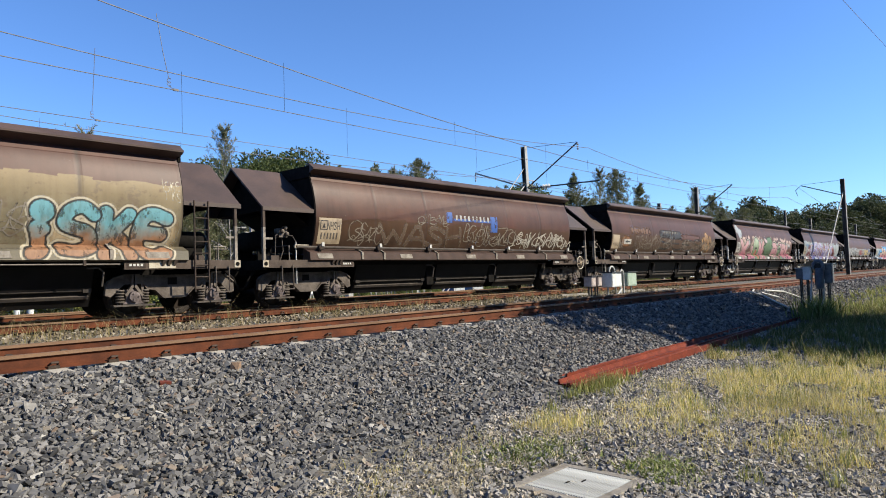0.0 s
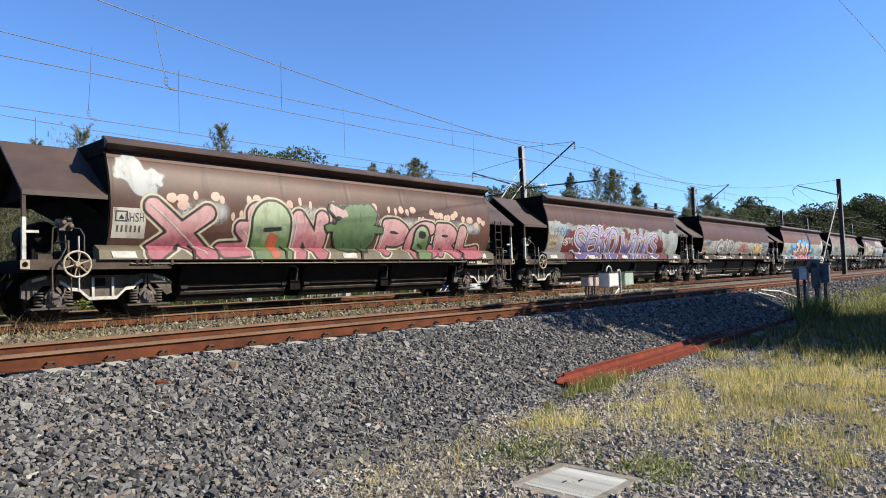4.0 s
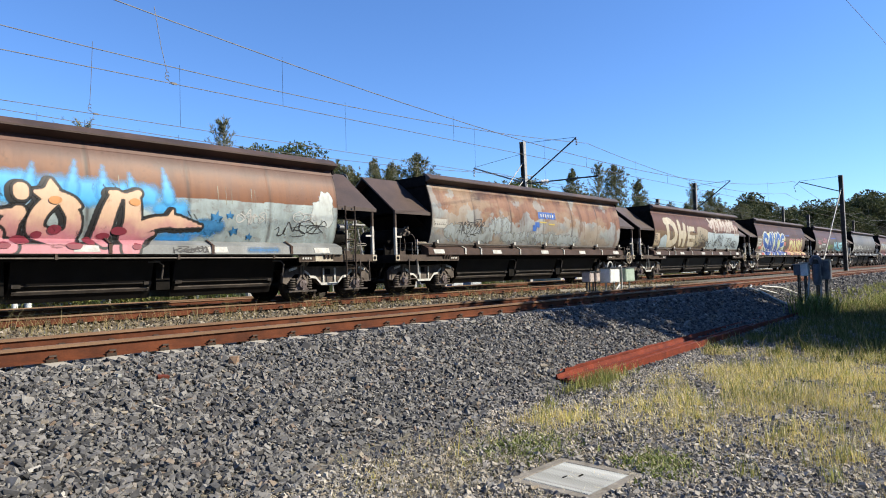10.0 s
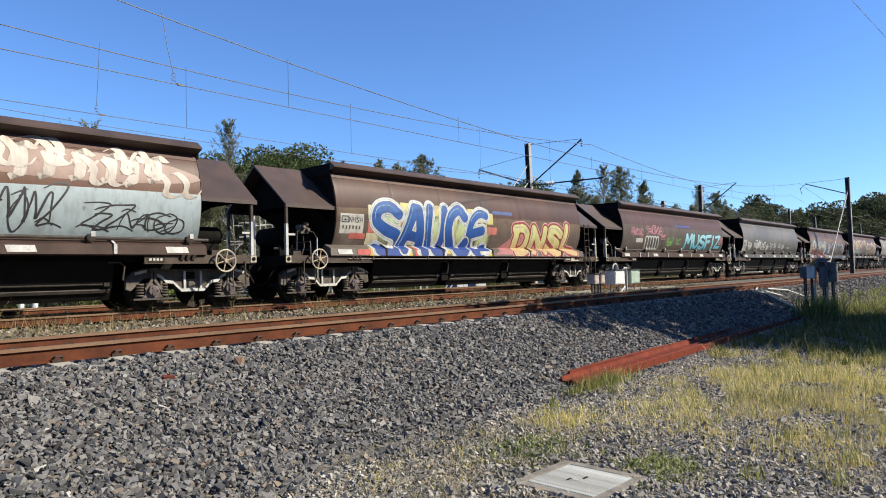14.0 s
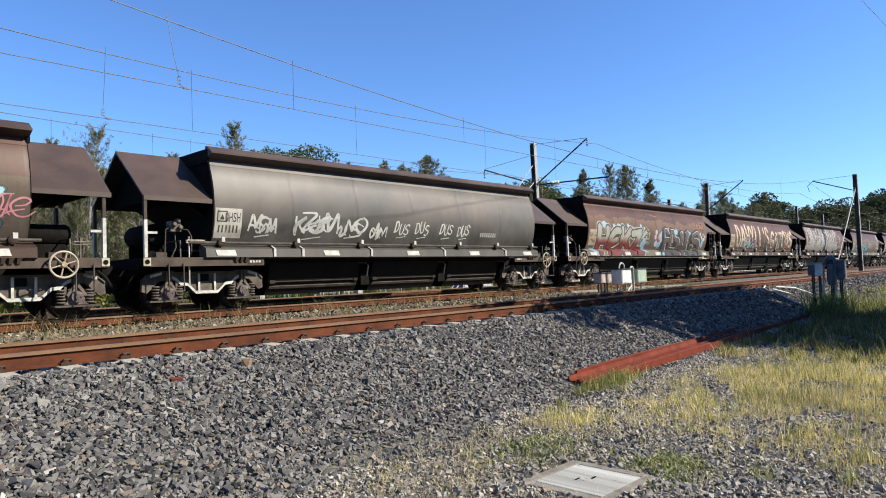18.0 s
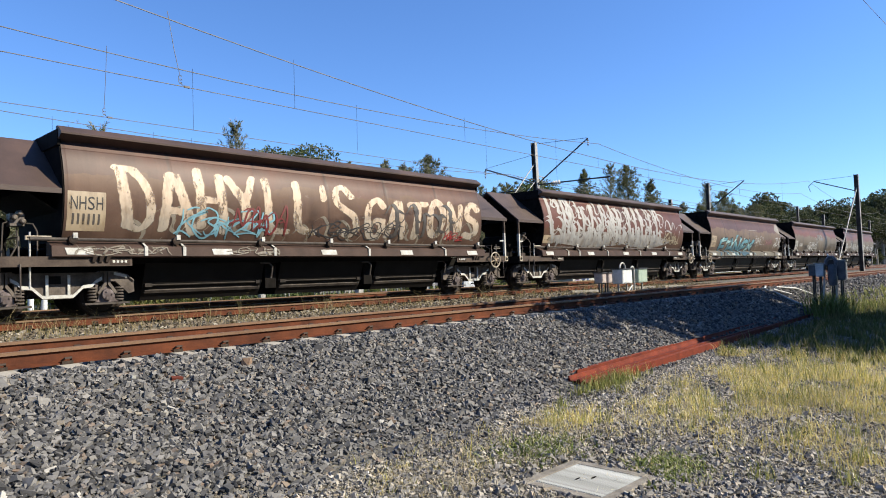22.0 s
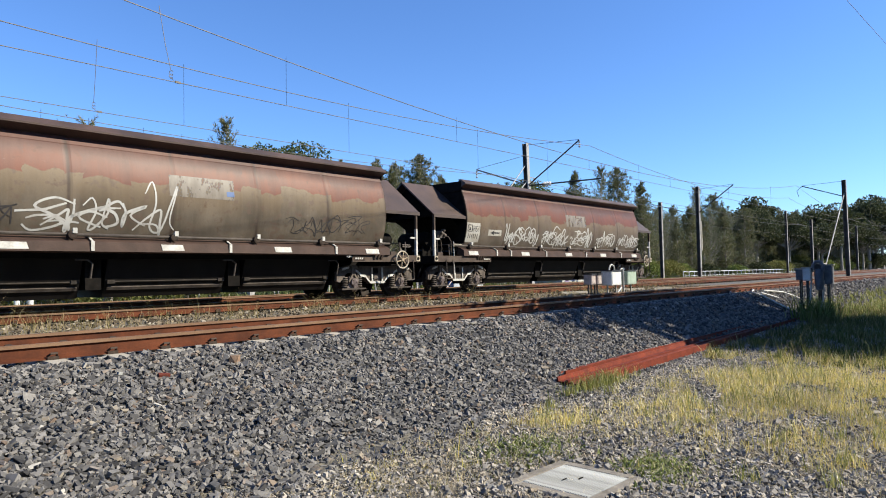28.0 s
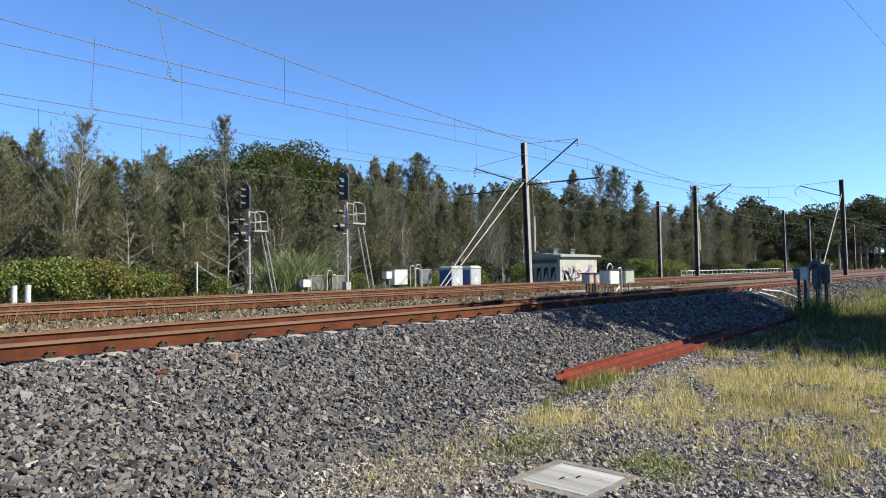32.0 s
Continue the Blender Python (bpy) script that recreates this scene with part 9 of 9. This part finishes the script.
    for j in range(4):
        y = 0.5 + j * 0.75
        bm = bmesh.new()
        bm.faces.new([bm.verts.new((-0.016 - 0.0003 * j, u, v)) for u, v in ribbon([(y, 0.5), (y + 0.05, 1.6), (y + 0.35, 1.5), (y + 0.3, 0.9), (y + 0.5, 0.5)], 0.12)])
        bmesh.ops.triangulate(bm, faces=bm.faces[:])
        part("graffiti", bm, DRKTAG, h)
    # portable toilets
    for x, white in ((37.7, False), (39.9, True)):
        t = thing("portable_toilet", pose(x, 32.5, -1.25), "blue and white portable toilet beyond the tracks", "toilet", "portable toilets")
        bm = bmesh.new()
        box(bm, -0.62, 0.62, -0.6, 0.6, 0, 2.25)
        part("cabin", bm, TOILET_WHITE, t)
        bm = bmesh.new()
        box(bm, -0.5, 0.5, -0.625, -0.6, 0.1, 2.1)
        part("door", bm, TOILET_WHITE, t, "grey white plastic door")
        bm = bmesh.new()
        box(bm, -0.12, 0.2, -0.63, -0.625, 1.2, 1.55)
        part("notice", bm, CAB_WHITE, t)
        bm = bmesh.new()
        box(bm, -0.635, -0.62, -0.55, 0.55, 0.1, 2.1)
        part("side_panel", bm, TOILET_BLUE, t)
        bm = bmesh.new()
        loft(bm, [[(-0.68, -0.66, 2.25), (0.68, -0.66, 2.25), (0.68, 0.66, 2.25), (-0.68, 0.66, 2.25)], [(-0.5, -0.5, 2.42), (0.5, -0.5, 2.42), (0.5, 0.5, 2.42), (-0.5, 0.5, 2.42)]])
        part("roof", bm, TOILET_WHITE, t)
    # white marker posts and a sign
    for x in (9.62, 10.17):
        bm = bmesh.new()
        rod(bm, (0, 0, 0), (0, 0, 1.28), 0.125, 12)
        ob = new("marker_post", mesh_of("marker_post", bm, CAB_WHITE, True))
        ob.matrix_basis = pose(x, 34.0, -0.85)
        tagged(ob, "short white round marker post in grass", "post", "marker posts")
    s = thing("marker_sign", pose(18.3, 34.0, -0.85), "small dull yellow marker sign on a white post", "sign")
    bm = bmesh.new()
    rod(bm, (0, 0, 0), (0, 0, 2.6), 0.05)
    part("post", bm, CAB_WHITE, s)
    bm = bmesh.new()
    box(bm, -0.18, 0.18, -0.08, -0.05, 2.35, 3.0)
    part("plate", bm, plain("dull_yellow_sign", (0.035, 0.027, 0.010), (0.06, 0.045, 0.016)), s)
    # white fence by the culvert
    f = thing("railing", pose(90, 36, -0.8), "low white tubular railing beside a culvert", "railing")
    for z in (0.55, 1.15):
        bm = bmesh.new()
        rod(bm, (0, 0, z), (75, 0, z), 0.05)
        part("rail", bm, CAB_WHITE, f)
    me = None
    for i in range(38):
        if me is None:
            bm = bmesh.new()
            rod(bm, (0, 0, 0), (0, 0, 1.15), 0.05)
            me = mesh_of("post", bm, CAB_WHITE)
        share("post", me, f, pose(i * 2.0, 0, 0))


BLUE_MARK = plain("dark_blue_band", (0.05, 0.09, 0.13), (0.08, 0.13, 0.18), 0.6)
make_masts()
make_wires()
make_signal(23.05, 27.1, -0.35, 4.85, 1.55, True)
make_signal(20.9, 33.0, -0.75, 5.1, 1.5)
make_trackside()

# ---- trees ----
PALE_BARK = plain("pale_bark", (0.22, 0.20, 0.17), (0.40, 0.37, 0.33), 0.9, 0.0, 4.0, 20.0, 0.02, (1, 1, 0.3))
NEEDLE = leafy("casuarina_needles", [(0.0, (0.088, 0.102, 0.046)), (0.5, (0.158, 0.170, 0.082)), (0.85, (0.232, 0.226, 0.122)), (1.0, (0.32, 0.27, 0.17))], 0.8)
WISP = leafy("she_oak_wisps", [(0.0, (0.12, 0.135, 0.07)), (0.5, (0.205, 0.215, 0.12)), (0.85, (0.29, 0.285, 0.175)), (1.0, (0.38, 0.34, 0.24))], 0.8)
FIG_LEAF = leafy("fig_leaves", [(0.0, (0.05, 0.072, 0.022)), (0.6, (0.095, 0.125, 0.040)), (1.0, (0.155, 0.175, 0.07))], 0.6)
GUM_LEAF = leafy("dark_gum_leaves", [(0.0, (0.030, 0.042, 0.016)), (0.6, (0.060, 0.073, 0.030)), (1.0, (0.11, 0.12, 0.055))], 0.6)
BUSH = leafy("bright_bush_leaves", [(0.0, (0.095, 0.14, 0.030)), (0.6, (0.20, 0.255, 0.060)), (1.0, (0.31, 0.34, 0.11))], 0.6)
OLIVE = leafy("olive_leaves", [(0.0, (0.14, 0.145, 0.035)), (0.6, (0.23, 0.235, 0.062)), (1.0, (0.32, 0.28, 0.10))], 0.6)
REED = leafy("reed_leaves", [(0.0, (0.13, 0.18, 0.06)), (0.6, (0.24, 0.30, 0.12)), (1.0, (0.38, 0.43, 0.22))], 0.6)


def tufts(name, centres, dirs, length, wd, per, rng, material, droop=0.5, grow=None):
    """Bunches of narrow sprays hanging from twig ends."""
    n = len(centres) * per
    c = np.repeat(centres, per, 0)
    d = np.repeat(dirs, per, 0) + rng.normal(0, 0.55, (n, 3))
    d /= np.linalg.norm(d, axis=1)[:, None] + 1e-6
    L = length * rng.uniform(0.5, 1.3, n) * (1.0 if grow is None else np.repeat(grow, per))
    side = np.cross(d, rng.normal(size=(n, 3)))
    side /= np.linalg.norm(side, axis=1)[:, None] + 1e-6
    side *= (wd * rng.uniform(0.5, 1.4, n))[:, None]
    mid = c + d * (L * 0.55)[:, None]
    tip = c + d * L[:, None]
    tip[:, 2] -= droop * L
    V = np.stack([c, mid - side, mid + side, tip], 1).reshape(-1, 3)
    F = (np.array([[0, 1, 2], [1, 3, 2]])[None] + (np.arange(n) * 4)[:, None, None]).reshape(-1, 3)
    return fast_mesh(name, V, F, material)


def casuarina(seed, h, r, lab, sparse=1.0, full=0.0):
    """A tall thin she-oak: bare lower trunk, rising limbs, wispy upright sprays."""
    rng = np.random.default_rng(seed)
    t = thing("casuarina", pose(0, 0, -0.9), lab, "tree", "she-oaks beyond the line")
    bm = bmesh.new()
    bend_x, bend_y = rng.normal(0, 0.02, 2) * h
    at = lambda u: Vector((bend_x * u * u + 0.1 * math.sin(5 * u + seed), bend_y * u * u, h * u))
    n = 9
    loft(bm, [[at(i / n) + 0.014 * h * (1 - 0.94 * i / n) * Vector((math.cos(k * math.tau / 7), math.sin(k * math.tau / 7), 0)) for k in range(7)] for i in range(n + 1)])
    part("trunk", bm, PALE_BARK, t)
    bm = bmesh.new()
    C, D, G = [], [], []
    for i in range(int((120 if full else 150) * sparse)):
        u = 0.06 + 0.88 * rng.random() ** (1.0 if full else 0.85)
        a = rng.uniform(0, math.tau)
        reach = r * (1.0 - 0.97 * max(0.0, u - 0.15) / 0.85) ** (full or 0.95) * rng.uniform(0.45, 1.2) * (0.7 if u < 0.22 else 1)
        p0 = at(u)
        out = Vector((math.cos(a), math.sin(a), rng.uniform(0.5, 1.3) if full else rng.uniform(0.9, 2.0)))
        p1 = p0 + out * reach
        rod(bm, p0, p1, 0.0035 * h * (1 - u * 0.7), 4, 0.005)
        for q in range(11 if full else 9):
            w = rng.uniform(0.2, 1.1)
            C.append(p0.lerp(p1, w) + Vector(rng.normal(0, (0.13 if full else 0.075) * r * (1.05 - u), 3)))
            D.append((out.x * 0.45, out.y * 0.45, 0.9) if full else (out.x * 0.5, out.y * 0.5, 1.2))
            G.append(1.15 - 0.4 * u)
    for q in range(9):
        C.append(at(rng.uniform(0.82, 0.985)) + Vector(rng.normal(0, 0.02 * r, 3)))
        D.append((0, 0, 1.5))
        G.append(0.8)
    ob = part("bough", bm, PALE_BARK, t)
    tagged(ob, kind="stuff")
    ob = new("crown", tufts("crown", np.array([c[:] for c in C]), np.array(D), 0.46 if full else 0.34, 0.019 if full else 0.014, 10 if full else 5, rng, NEEDLE if full else WISP, 0.1, np.array(G)))
    ob.parent = t
    return t


def broadleaf(name, seed, h, r, lab, material, blobs=14, leaf=0.24, low=0.35, count=240, flat=0.75):
    """A trunk that forks into limbs, each ending in a cloud of leaves with gaps between."""
    rng = np.random.default_rng(seed)
    t = thing(name, pose(0, 0, -0.9), lab, "tree" if h > 5 else "bush", "broad-leaved trees" if h > 5 else "bushes beyond the line")
    bm = bmesh.new()
    fork = Vector((0, 0, h * low))
    rod(bm, (0, 0, 0), fork, 0.03 * h ** 0.9, 8, 0.02 * h ** 0.9)
    part("trunk", bm, PALE_BARK, t)
    bm = bmesh.new()
    C, D = [], []
    for i in range(blobs):
        a = i * 2.4 + rng.uniform(-0.3, 0.3)
        k = math.sqrt((i + 0.5) / blobs)
        top = h * (0.97 - 0.33 * k * k) * rng.uniform(0.9, 1.03)
        c = Vector((r * 0.78 * k * math.cos(a), r * 0.78 * k * math.sin(a), max(h * low, top - r * 0.26)))
        rod(bm, fork.lerp(Vector((0, 0, h * 0.1)), rng.uniform(0, 0.3)), c, 0.008 * h, 5, 0.004 * h)
        rb = r * rng.uniform(0.28, 0.42)
        p = rng.normal(size=(count, 3))
        p /= np.linalg.norm(p, axis=1)[:, None]
        p *= (rb * rng.uniform(0.45, 1.05, count) ** 0.6)[:, None]
        p[:, 2] *= flat
        C.append(np.array(c[:]) + p)
        D.append(p / rb + np.array([0, 0, 0.25]))
    tagged(part("limb", bm, PALE_BARK, t), kind="stuff")
    ob = new("crown", tufts("crown", np.concatenate(C), np.concatenate(D), leaf * 1.7, leaf * 0.45, 2, rng, material, 0.15))
    ob.parent = t
    return t


def plant(proto, x, y, h, h0, turn):
    """A copy, grown to the given height."""
    s = h / h0
    t = copy_thing(proto, pose(x, y, -0.9, 0, 0, turn))
    t.scale = (s, s, s)
    return t


SHE_H = 12.0
SHE = [casuarina(1, SHE_H, 2.7, "tall grey green she-oak with wispy foliage"), casuarina(2, SHE_H, 2.3, "slender grey green she-oak with a pointed top"),
       casuarina(3, SHE_H, 3.4, "broad grey green she-oak in the wood"), casuarina(4, SHE_H, 2.0, "thin she-oak with bare lower branches", 0.8),
       casuarina(6, SHE_H, 3.0, "bushy olive she-oak in the dense wood", 1.25, 0.65), casuarina(7, SHE_H, 2.5, "dense grey green she-oak in the wood", 1.15, 0.95)]
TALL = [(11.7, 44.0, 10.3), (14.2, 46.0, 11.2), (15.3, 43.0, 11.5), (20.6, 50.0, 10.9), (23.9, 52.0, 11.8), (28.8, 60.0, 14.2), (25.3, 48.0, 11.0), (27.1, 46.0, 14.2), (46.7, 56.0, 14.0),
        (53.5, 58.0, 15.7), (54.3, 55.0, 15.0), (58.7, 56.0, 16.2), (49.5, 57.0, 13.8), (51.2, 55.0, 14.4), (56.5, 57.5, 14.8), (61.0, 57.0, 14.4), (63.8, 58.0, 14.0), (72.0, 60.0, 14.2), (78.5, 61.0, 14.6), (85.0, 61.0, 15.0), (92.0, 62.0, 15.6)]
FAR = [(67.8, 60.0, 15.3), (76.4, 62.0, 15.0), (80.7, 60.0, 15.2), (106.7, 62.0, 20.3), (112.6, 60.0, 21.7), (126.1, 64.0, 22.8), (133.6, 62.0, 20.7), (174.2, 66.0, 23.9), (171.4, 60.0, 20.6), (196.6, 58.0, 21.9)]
trnd = random.Random(77)
placed = {4, 5}
for k, x, y in ((4, 9.0, 44.5), (5, 18.0, 45.0)):
    SHE[k].matrix_basis = pose(x, y, -0.9)
    SHE[k].scale = (0.75,) * 3
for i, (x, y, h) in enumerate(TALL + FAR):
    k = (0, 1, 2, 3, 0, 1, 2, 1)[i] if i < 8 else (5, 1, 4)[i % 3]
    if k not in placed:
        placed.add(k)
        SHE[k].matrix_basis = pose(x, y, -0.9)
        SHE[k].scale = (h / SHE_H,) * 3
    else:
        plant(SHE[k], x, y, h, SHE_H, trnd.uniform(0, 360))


def skyline(x):
    """Usual height of the wood along its edge."""
    return 9.2 + 0.03 * min(x, 60) + 0.045 * max(0.0, min(x, 200) - 60)


for row, y0 in enumerate((41.5, 44.5, 48.0, 52.0, 57.0)):
    x = 4.0 + row * 1.3
    while x < 330:
        y = y0 + trnd.uniform(-1.5, 1.5) + 0.02 * x
        plant(SHE[trnd.choice((0, 2, 4, 4, 5, 5))], x, y, skyline(x) * trnd.uniform(0.74, 1.0) + 0.45 * row, SHE_H, trnd.uniform(0, 360))
        x += (2.1 + 0.030 * x) * trnd.uniform(0.75, 1.3) + 0.5 * row

for x in (4.5, 6.2, 8.0, 9.6, 11.4, 13.0, 14.6, 16.4, 18.0, 19.5, 21.2, 22.8, 24.6, 26.2, 28.0, 30.0, 41.0, 43.0, 45.2, 47.5, 50.0):
    plant(SHE[4 + trnd.randrange(2)], x, 46.5 + trnd.uniform(-1.5, 2.5), trnd.uniform(9.6, 11.2) + (0.04 * x if x > 35 else 0), SHE_H, trnd.uniform(0, 360))
DOME = broadleaf("fig_tree", 5, 13.5, 5.5, "dense round dark green fig tree above the wood", FIG_LEAF, 44, 0.155, 0.3, 560)
DOME.matrix_basis = pose(38.6, 53.0, -0.9)
DOME.scale = (1.14, 1.14, 1.12)
plant(DOME, 34.2, 52.0, 14.1, 13.5, 200)
plant(DOME, 42.5, 56.0, 14.2, 13.5, 140)
plant(DOME, 97.0, 66.0, 18.6, 13.5, 60)
plant(DOME, 34.0, 58.0, 13.4, 13.5, 250)
plant(DOME, 30.0, 54.0, 13.2, 13.5, 320)
plant(DOME, 13.0, 52.5, 11.6, 13.5, 30)
GUM = broadleaf("gum_tree", 8, 16.0, 6.5, "tall dark gum tree with an open layered crown", GUM_LEAF, 24, 0.30, 0.45, 230, 0.5)
GUM.matrix_basis = pose(159.0, 40.0, -0.9)
GUM.scale = (0.88, 0.88, 0.88)
for x, y, h in ((178, 38.5, 17.0), (190, 36.0, 18.0), (215, 34.0, 21.5), (236, 34.0, 22.5), (222, 30.0, 20.0), (150, 44, 14.5), (260, 40, 24), (205, 44, 18), (290, 46, 27), (330, 52, 32), (170, 36, 12), (200, 33, 13), (245, 37, 15), (275, 38, 17)):
    plant(GUM, x, y, h, 16.0, trnd.uniform(0, 360))
lone = plant(GUM, 199.0, 58.5, 22.5, 16.0, 45)
lone["label"] = "lone gum tree standing above the wood"

# bushes along the edge of the wood
BUSHES = [broadleaf("bush", 21, 3.0, 2.4, "rounded bright green bush at the edge of the wood", BUSH, 14, 0.11, 0.15, 380), broadleaf("bush", 22, 3.0, 2.6, "olive yellow bush at the edge of the wood", OLIVE, 14, 0.10, 0.15, 380),
          broadleaf("bush", 23, 3.0, 2.2, "dark green scrub at the foot of the wood", GUM_LEAF, 12, 0.12, 0.15, 260)]
BUSHES[2].matrix_basis = pose(30.0, 39.5, -0.95)
BUSHES[0].matrix_basis = pose(12.0, 37.2, -0.95)
BUSHES[1].matrix_basis = pose(14.2, 37.6, -0.95)
for x, y, h, k in ((10.0, 37.5, 2.5, 0), (16.8, 38.0, 2.5, 0), (19.0, 39.0, 2.0, 1), (21.5, 38.5, 1.9, 0), (8.0, 38.5, 3.0, 1), (33.0, 38.0, 1.8, 0), (44.0, 39.0, 1.9, 1), (47.0, 38.5, 2.4, 0), (39.5, 39, 1.7, 0), (70, 44, 3.4, 0), (66, 42, 2.6, 1), (78, 45, 4.0, 0),
                   (88, 46, 4.4, 0), (98, 49, 5.0, 0), (110, 50, 4.6, 0), (124, 50, 4.8, 1), (140, 50, 5.0, 0), (150, 52, 5.6, 0), (165, 50, 4.6, 1), (180, 46, 5.0, 0), (196, 40, 4.5, 0), (212, 38, 5.0, 0), (230, 36, 5.0, 0), (160, 45, 5, 0), (172, 42, 5, 1), (188, 40, 5.5, 0), (205, 36, 5, 0), (222, 34, 5.5, 0), (245, 34, 6, 0), (260, 34, 6, 0), (280, 34, 6.5, 0), (300, 36, 7, 0), (320, 38, 8, 0), (345, 40, 9, 0)):
    plant(BUSHES[k if x < 60 else 2 if k == 0 else 1], x, y, h, 3.0, trnd.uniform(0, 360))
x = 5.0
while x < 330:
    plant(BUSHES[trnd.choice((0, 1, 2, 2, 2))], x, 40.5 + trnd.uniform(-1.8, 1.2) - 0.012 * x, trnd.uniform(0.7, 2.7) + 0.010 * x, 3.0, trnd.uniform(0, 360))
    x += 2.2 + 0.03 * x + trnd.uniform(0, 3.0)


def dead_tree(seed, h, lab):
    """A bare pale tree: a leaning trunk with forked, drooping branches."""
    rng = np.random.default_rng(seed)
    t = thing("dead_tree", pose(0, 0, 0), lab, "tree", "bare trees")
    at = lambda u: Vector((0.25 * math.sin(3 * u), 0.1 * u, h * u))
    bm = bmesh.new()
    loft(bm, [[at(i / 8) + 0.009 * h * (1.05 - i / 8) * Vector((math.cos(k * math.tau / 6), math.sin(k * math.tau / 6), 0)) for k in range(6)] for i in range(9)])
    part("trunk", bm, DEAD_BARK, t)
    for i in range(20):
        u = 0.12 + 0.83 * i / 20
        a = i * 2.4 + rng.uniform(-0.5, 0.5)
        d = Vector((math.cos(a), math.sin(a), rng.uniform(0.1, 0.9)))
        L = h * 0.30 * (1.1 - 0.8 * u) * rng.uniform(0.6, 1.25)
        p0 = at(u)
        p1, p2 = p0 + d * L * 0.55, p0 + d * L + Vector((0, 0, L * rng.uniform(-0.25, 0.2)))
        bm = bmesh.new()
        tube(bm, [p0, p1, p2], 0.02 * (1.15 - u) + 0.006, 5)
        for _ in range(4):
            q0 = p0.lerp(p2, rng.uniform(0.3, 0.95))
            q1 = q0 + Vector(rng.normal(0, 1, 3)).normalized() * L * rng.uniform(0.15, 0.4)
            rod(bm, q0, q1, 0.011, 4, 0.004)
        part("branch", bm, DEAD_BARK, t)
    return t


DEAD_BARK = plain("bleached_dead_bark", (0.30, 0.27, 0.24), (0.48, 0.45, 0.41), 0.9, 0.0, 4.0, 20.0, 0.01, (1, 1, 0.3))
bare = dead_tree(3, 7.6, "bare bleached dead tree standing before the wood")
bare.matrix_basis = pose(22.1, 37.5, -0.95)
for x, y, s in ((31.5, 38.0, 0.62), (33.0, 38.6, 0.7), (26.9, 39.5, 0.75), (46.0, 39.0, 0.6), (17.0, 40.0, 0.8), (60.0, 41.5, 0.9)):
    t = copy_thing(bare, pose(x, y, -0.95, 0, 0, x * 40))
    t.scale = (s, s, s)
rg = np.random.default_rng(31)
n = 5200
bx, by = rg.normal(25.6, 1.35, n), rg.normal(35.0, 0.8, n)
blades("reeds", bx, by, np.full(n, -0.95), rg.uniform(0.9, 3.6, n) * np.exp(-((bx - 25.6) / 3.0) ** 2) * (0.85 + 0.25 * np.sin(bx * 4.1 + by)), 0.95, 0.04, rg, REED, "clump of tall pale green reeds beyond the line", "reeds")
n = 16000
bx = rg.uniform(3, 120, n)
by = rg.uniform(27.5, 40.5, n) + 0.02 * bx
blades("grass", bx, by, np.full(n, -0.95), rg.uniform(0.25, 0.95, n), 0.6, 0.035, rg, FIELD, "rough green grass at the edge of the wood")

# trees behind the camera's right shoulder, whose shade lies on the bank
SHADER = broadleaf("roadside_tree", 41, 9.8, 2.9, "unseen leafy tree that shades the bank and blocks sky light", FIG_LEAF, 26, 0.30, 0.3, 260)
SHADER.matrix_basis = pose(23.0, -2.4, -1.05)
for x, y, h in ((25.0, -2.7, 8.8), (21.0, -6.2, 8.4), (25.6, -4.0, 8.2), (18.2, -3.3, 5.7), (20.1, -3.4, 6.0)):
    plant(SHADER, x, y, h, 9.5, trnd.uniform(0, 360))
AIRY = broadleaf("roadside_tree", 43, 9.9, 3.0, "open-crowned roadside tree whose shade is dappled", FIG_LEAF, 22, 0.24, 0.3, 85)
AIRY.matrix_basis = pose(21.6, -2.0, -1.05)
HIGH = broadleaf("roadside_tree", 47, 11.2, 1.7, "tall roadside tree with a bare trunk and a thin high crown", FIG_LEAF, 13, 0.22, 0.84, 34, 0.6)
HIGH.matrix_basis = pose(18.6, -1.6, -1.05)
for x, y, h in ((20.4, -1.9, 11.0), (21.8, -1.3, 11.4), (23.6, -1.8, 11.2), (26.0, -1.6, 11.3), (28.0, -1.7, 11.0)):
    plant(HIGH, x, y, h, 11.2, trnd.uniform(0, 360))
# unseen rows added behind the camera to keep sky light out of the shadows
for i in range(22):
    plant(SHADER, -34 + 5.0 * i, -15.0 - 1.5 * (i % 3), 11.5 + (i * 37 % 5) * 0.5, 9.5, trnd.uniform(0, 360))
for i in range(8):
    plant(SHADER, 17.0 + 4.6 * i, -11.5 - 1.2 * (i % 2), 9.0 + (i * 29 % 4) * 0.4, 9.5, trnd.uniform(0, 360))


def motions():
    ts = [0, 1] + list(range(2, 32, 2)) + [31, 32]
    for k, w in wagons:
        walk(w, [(t, pose(LEAD + (k - 5) * PITCH + SLACK[k] - gone(t), T2, 0)) for t in ts])
    # wheels turn as the train runs; wheelsets at the same place on their bogies turn alike
    turning = {}
    for k, w in wagons:
        for b in w.children:
            if b.name.startswith("bogie"):
                for ws in b.children:
                    if ws.name.startswith("wheelset"):
                        turning.setdefault(ws.location.x > 0, []).append(ws)
    steps = [32.0 * i / 480 for i in range(481)]
    for front, sets in turning.items():
        x = 0.935 if front else -0.935
        walk(sets[0], [(t, pose(x, 0, 0.46, 0, -math.degrees(gone(t) / 0.46), 0)) for t in steps])
        for ws in sets[1:]:
            ws.rotation_mode = "QUATERNION"
            ad = ws.animation_data_create()
            ad.action = sets[0].animation_data.action
            ad.action_slot = sets[0].animation_data.action_slot


motions()
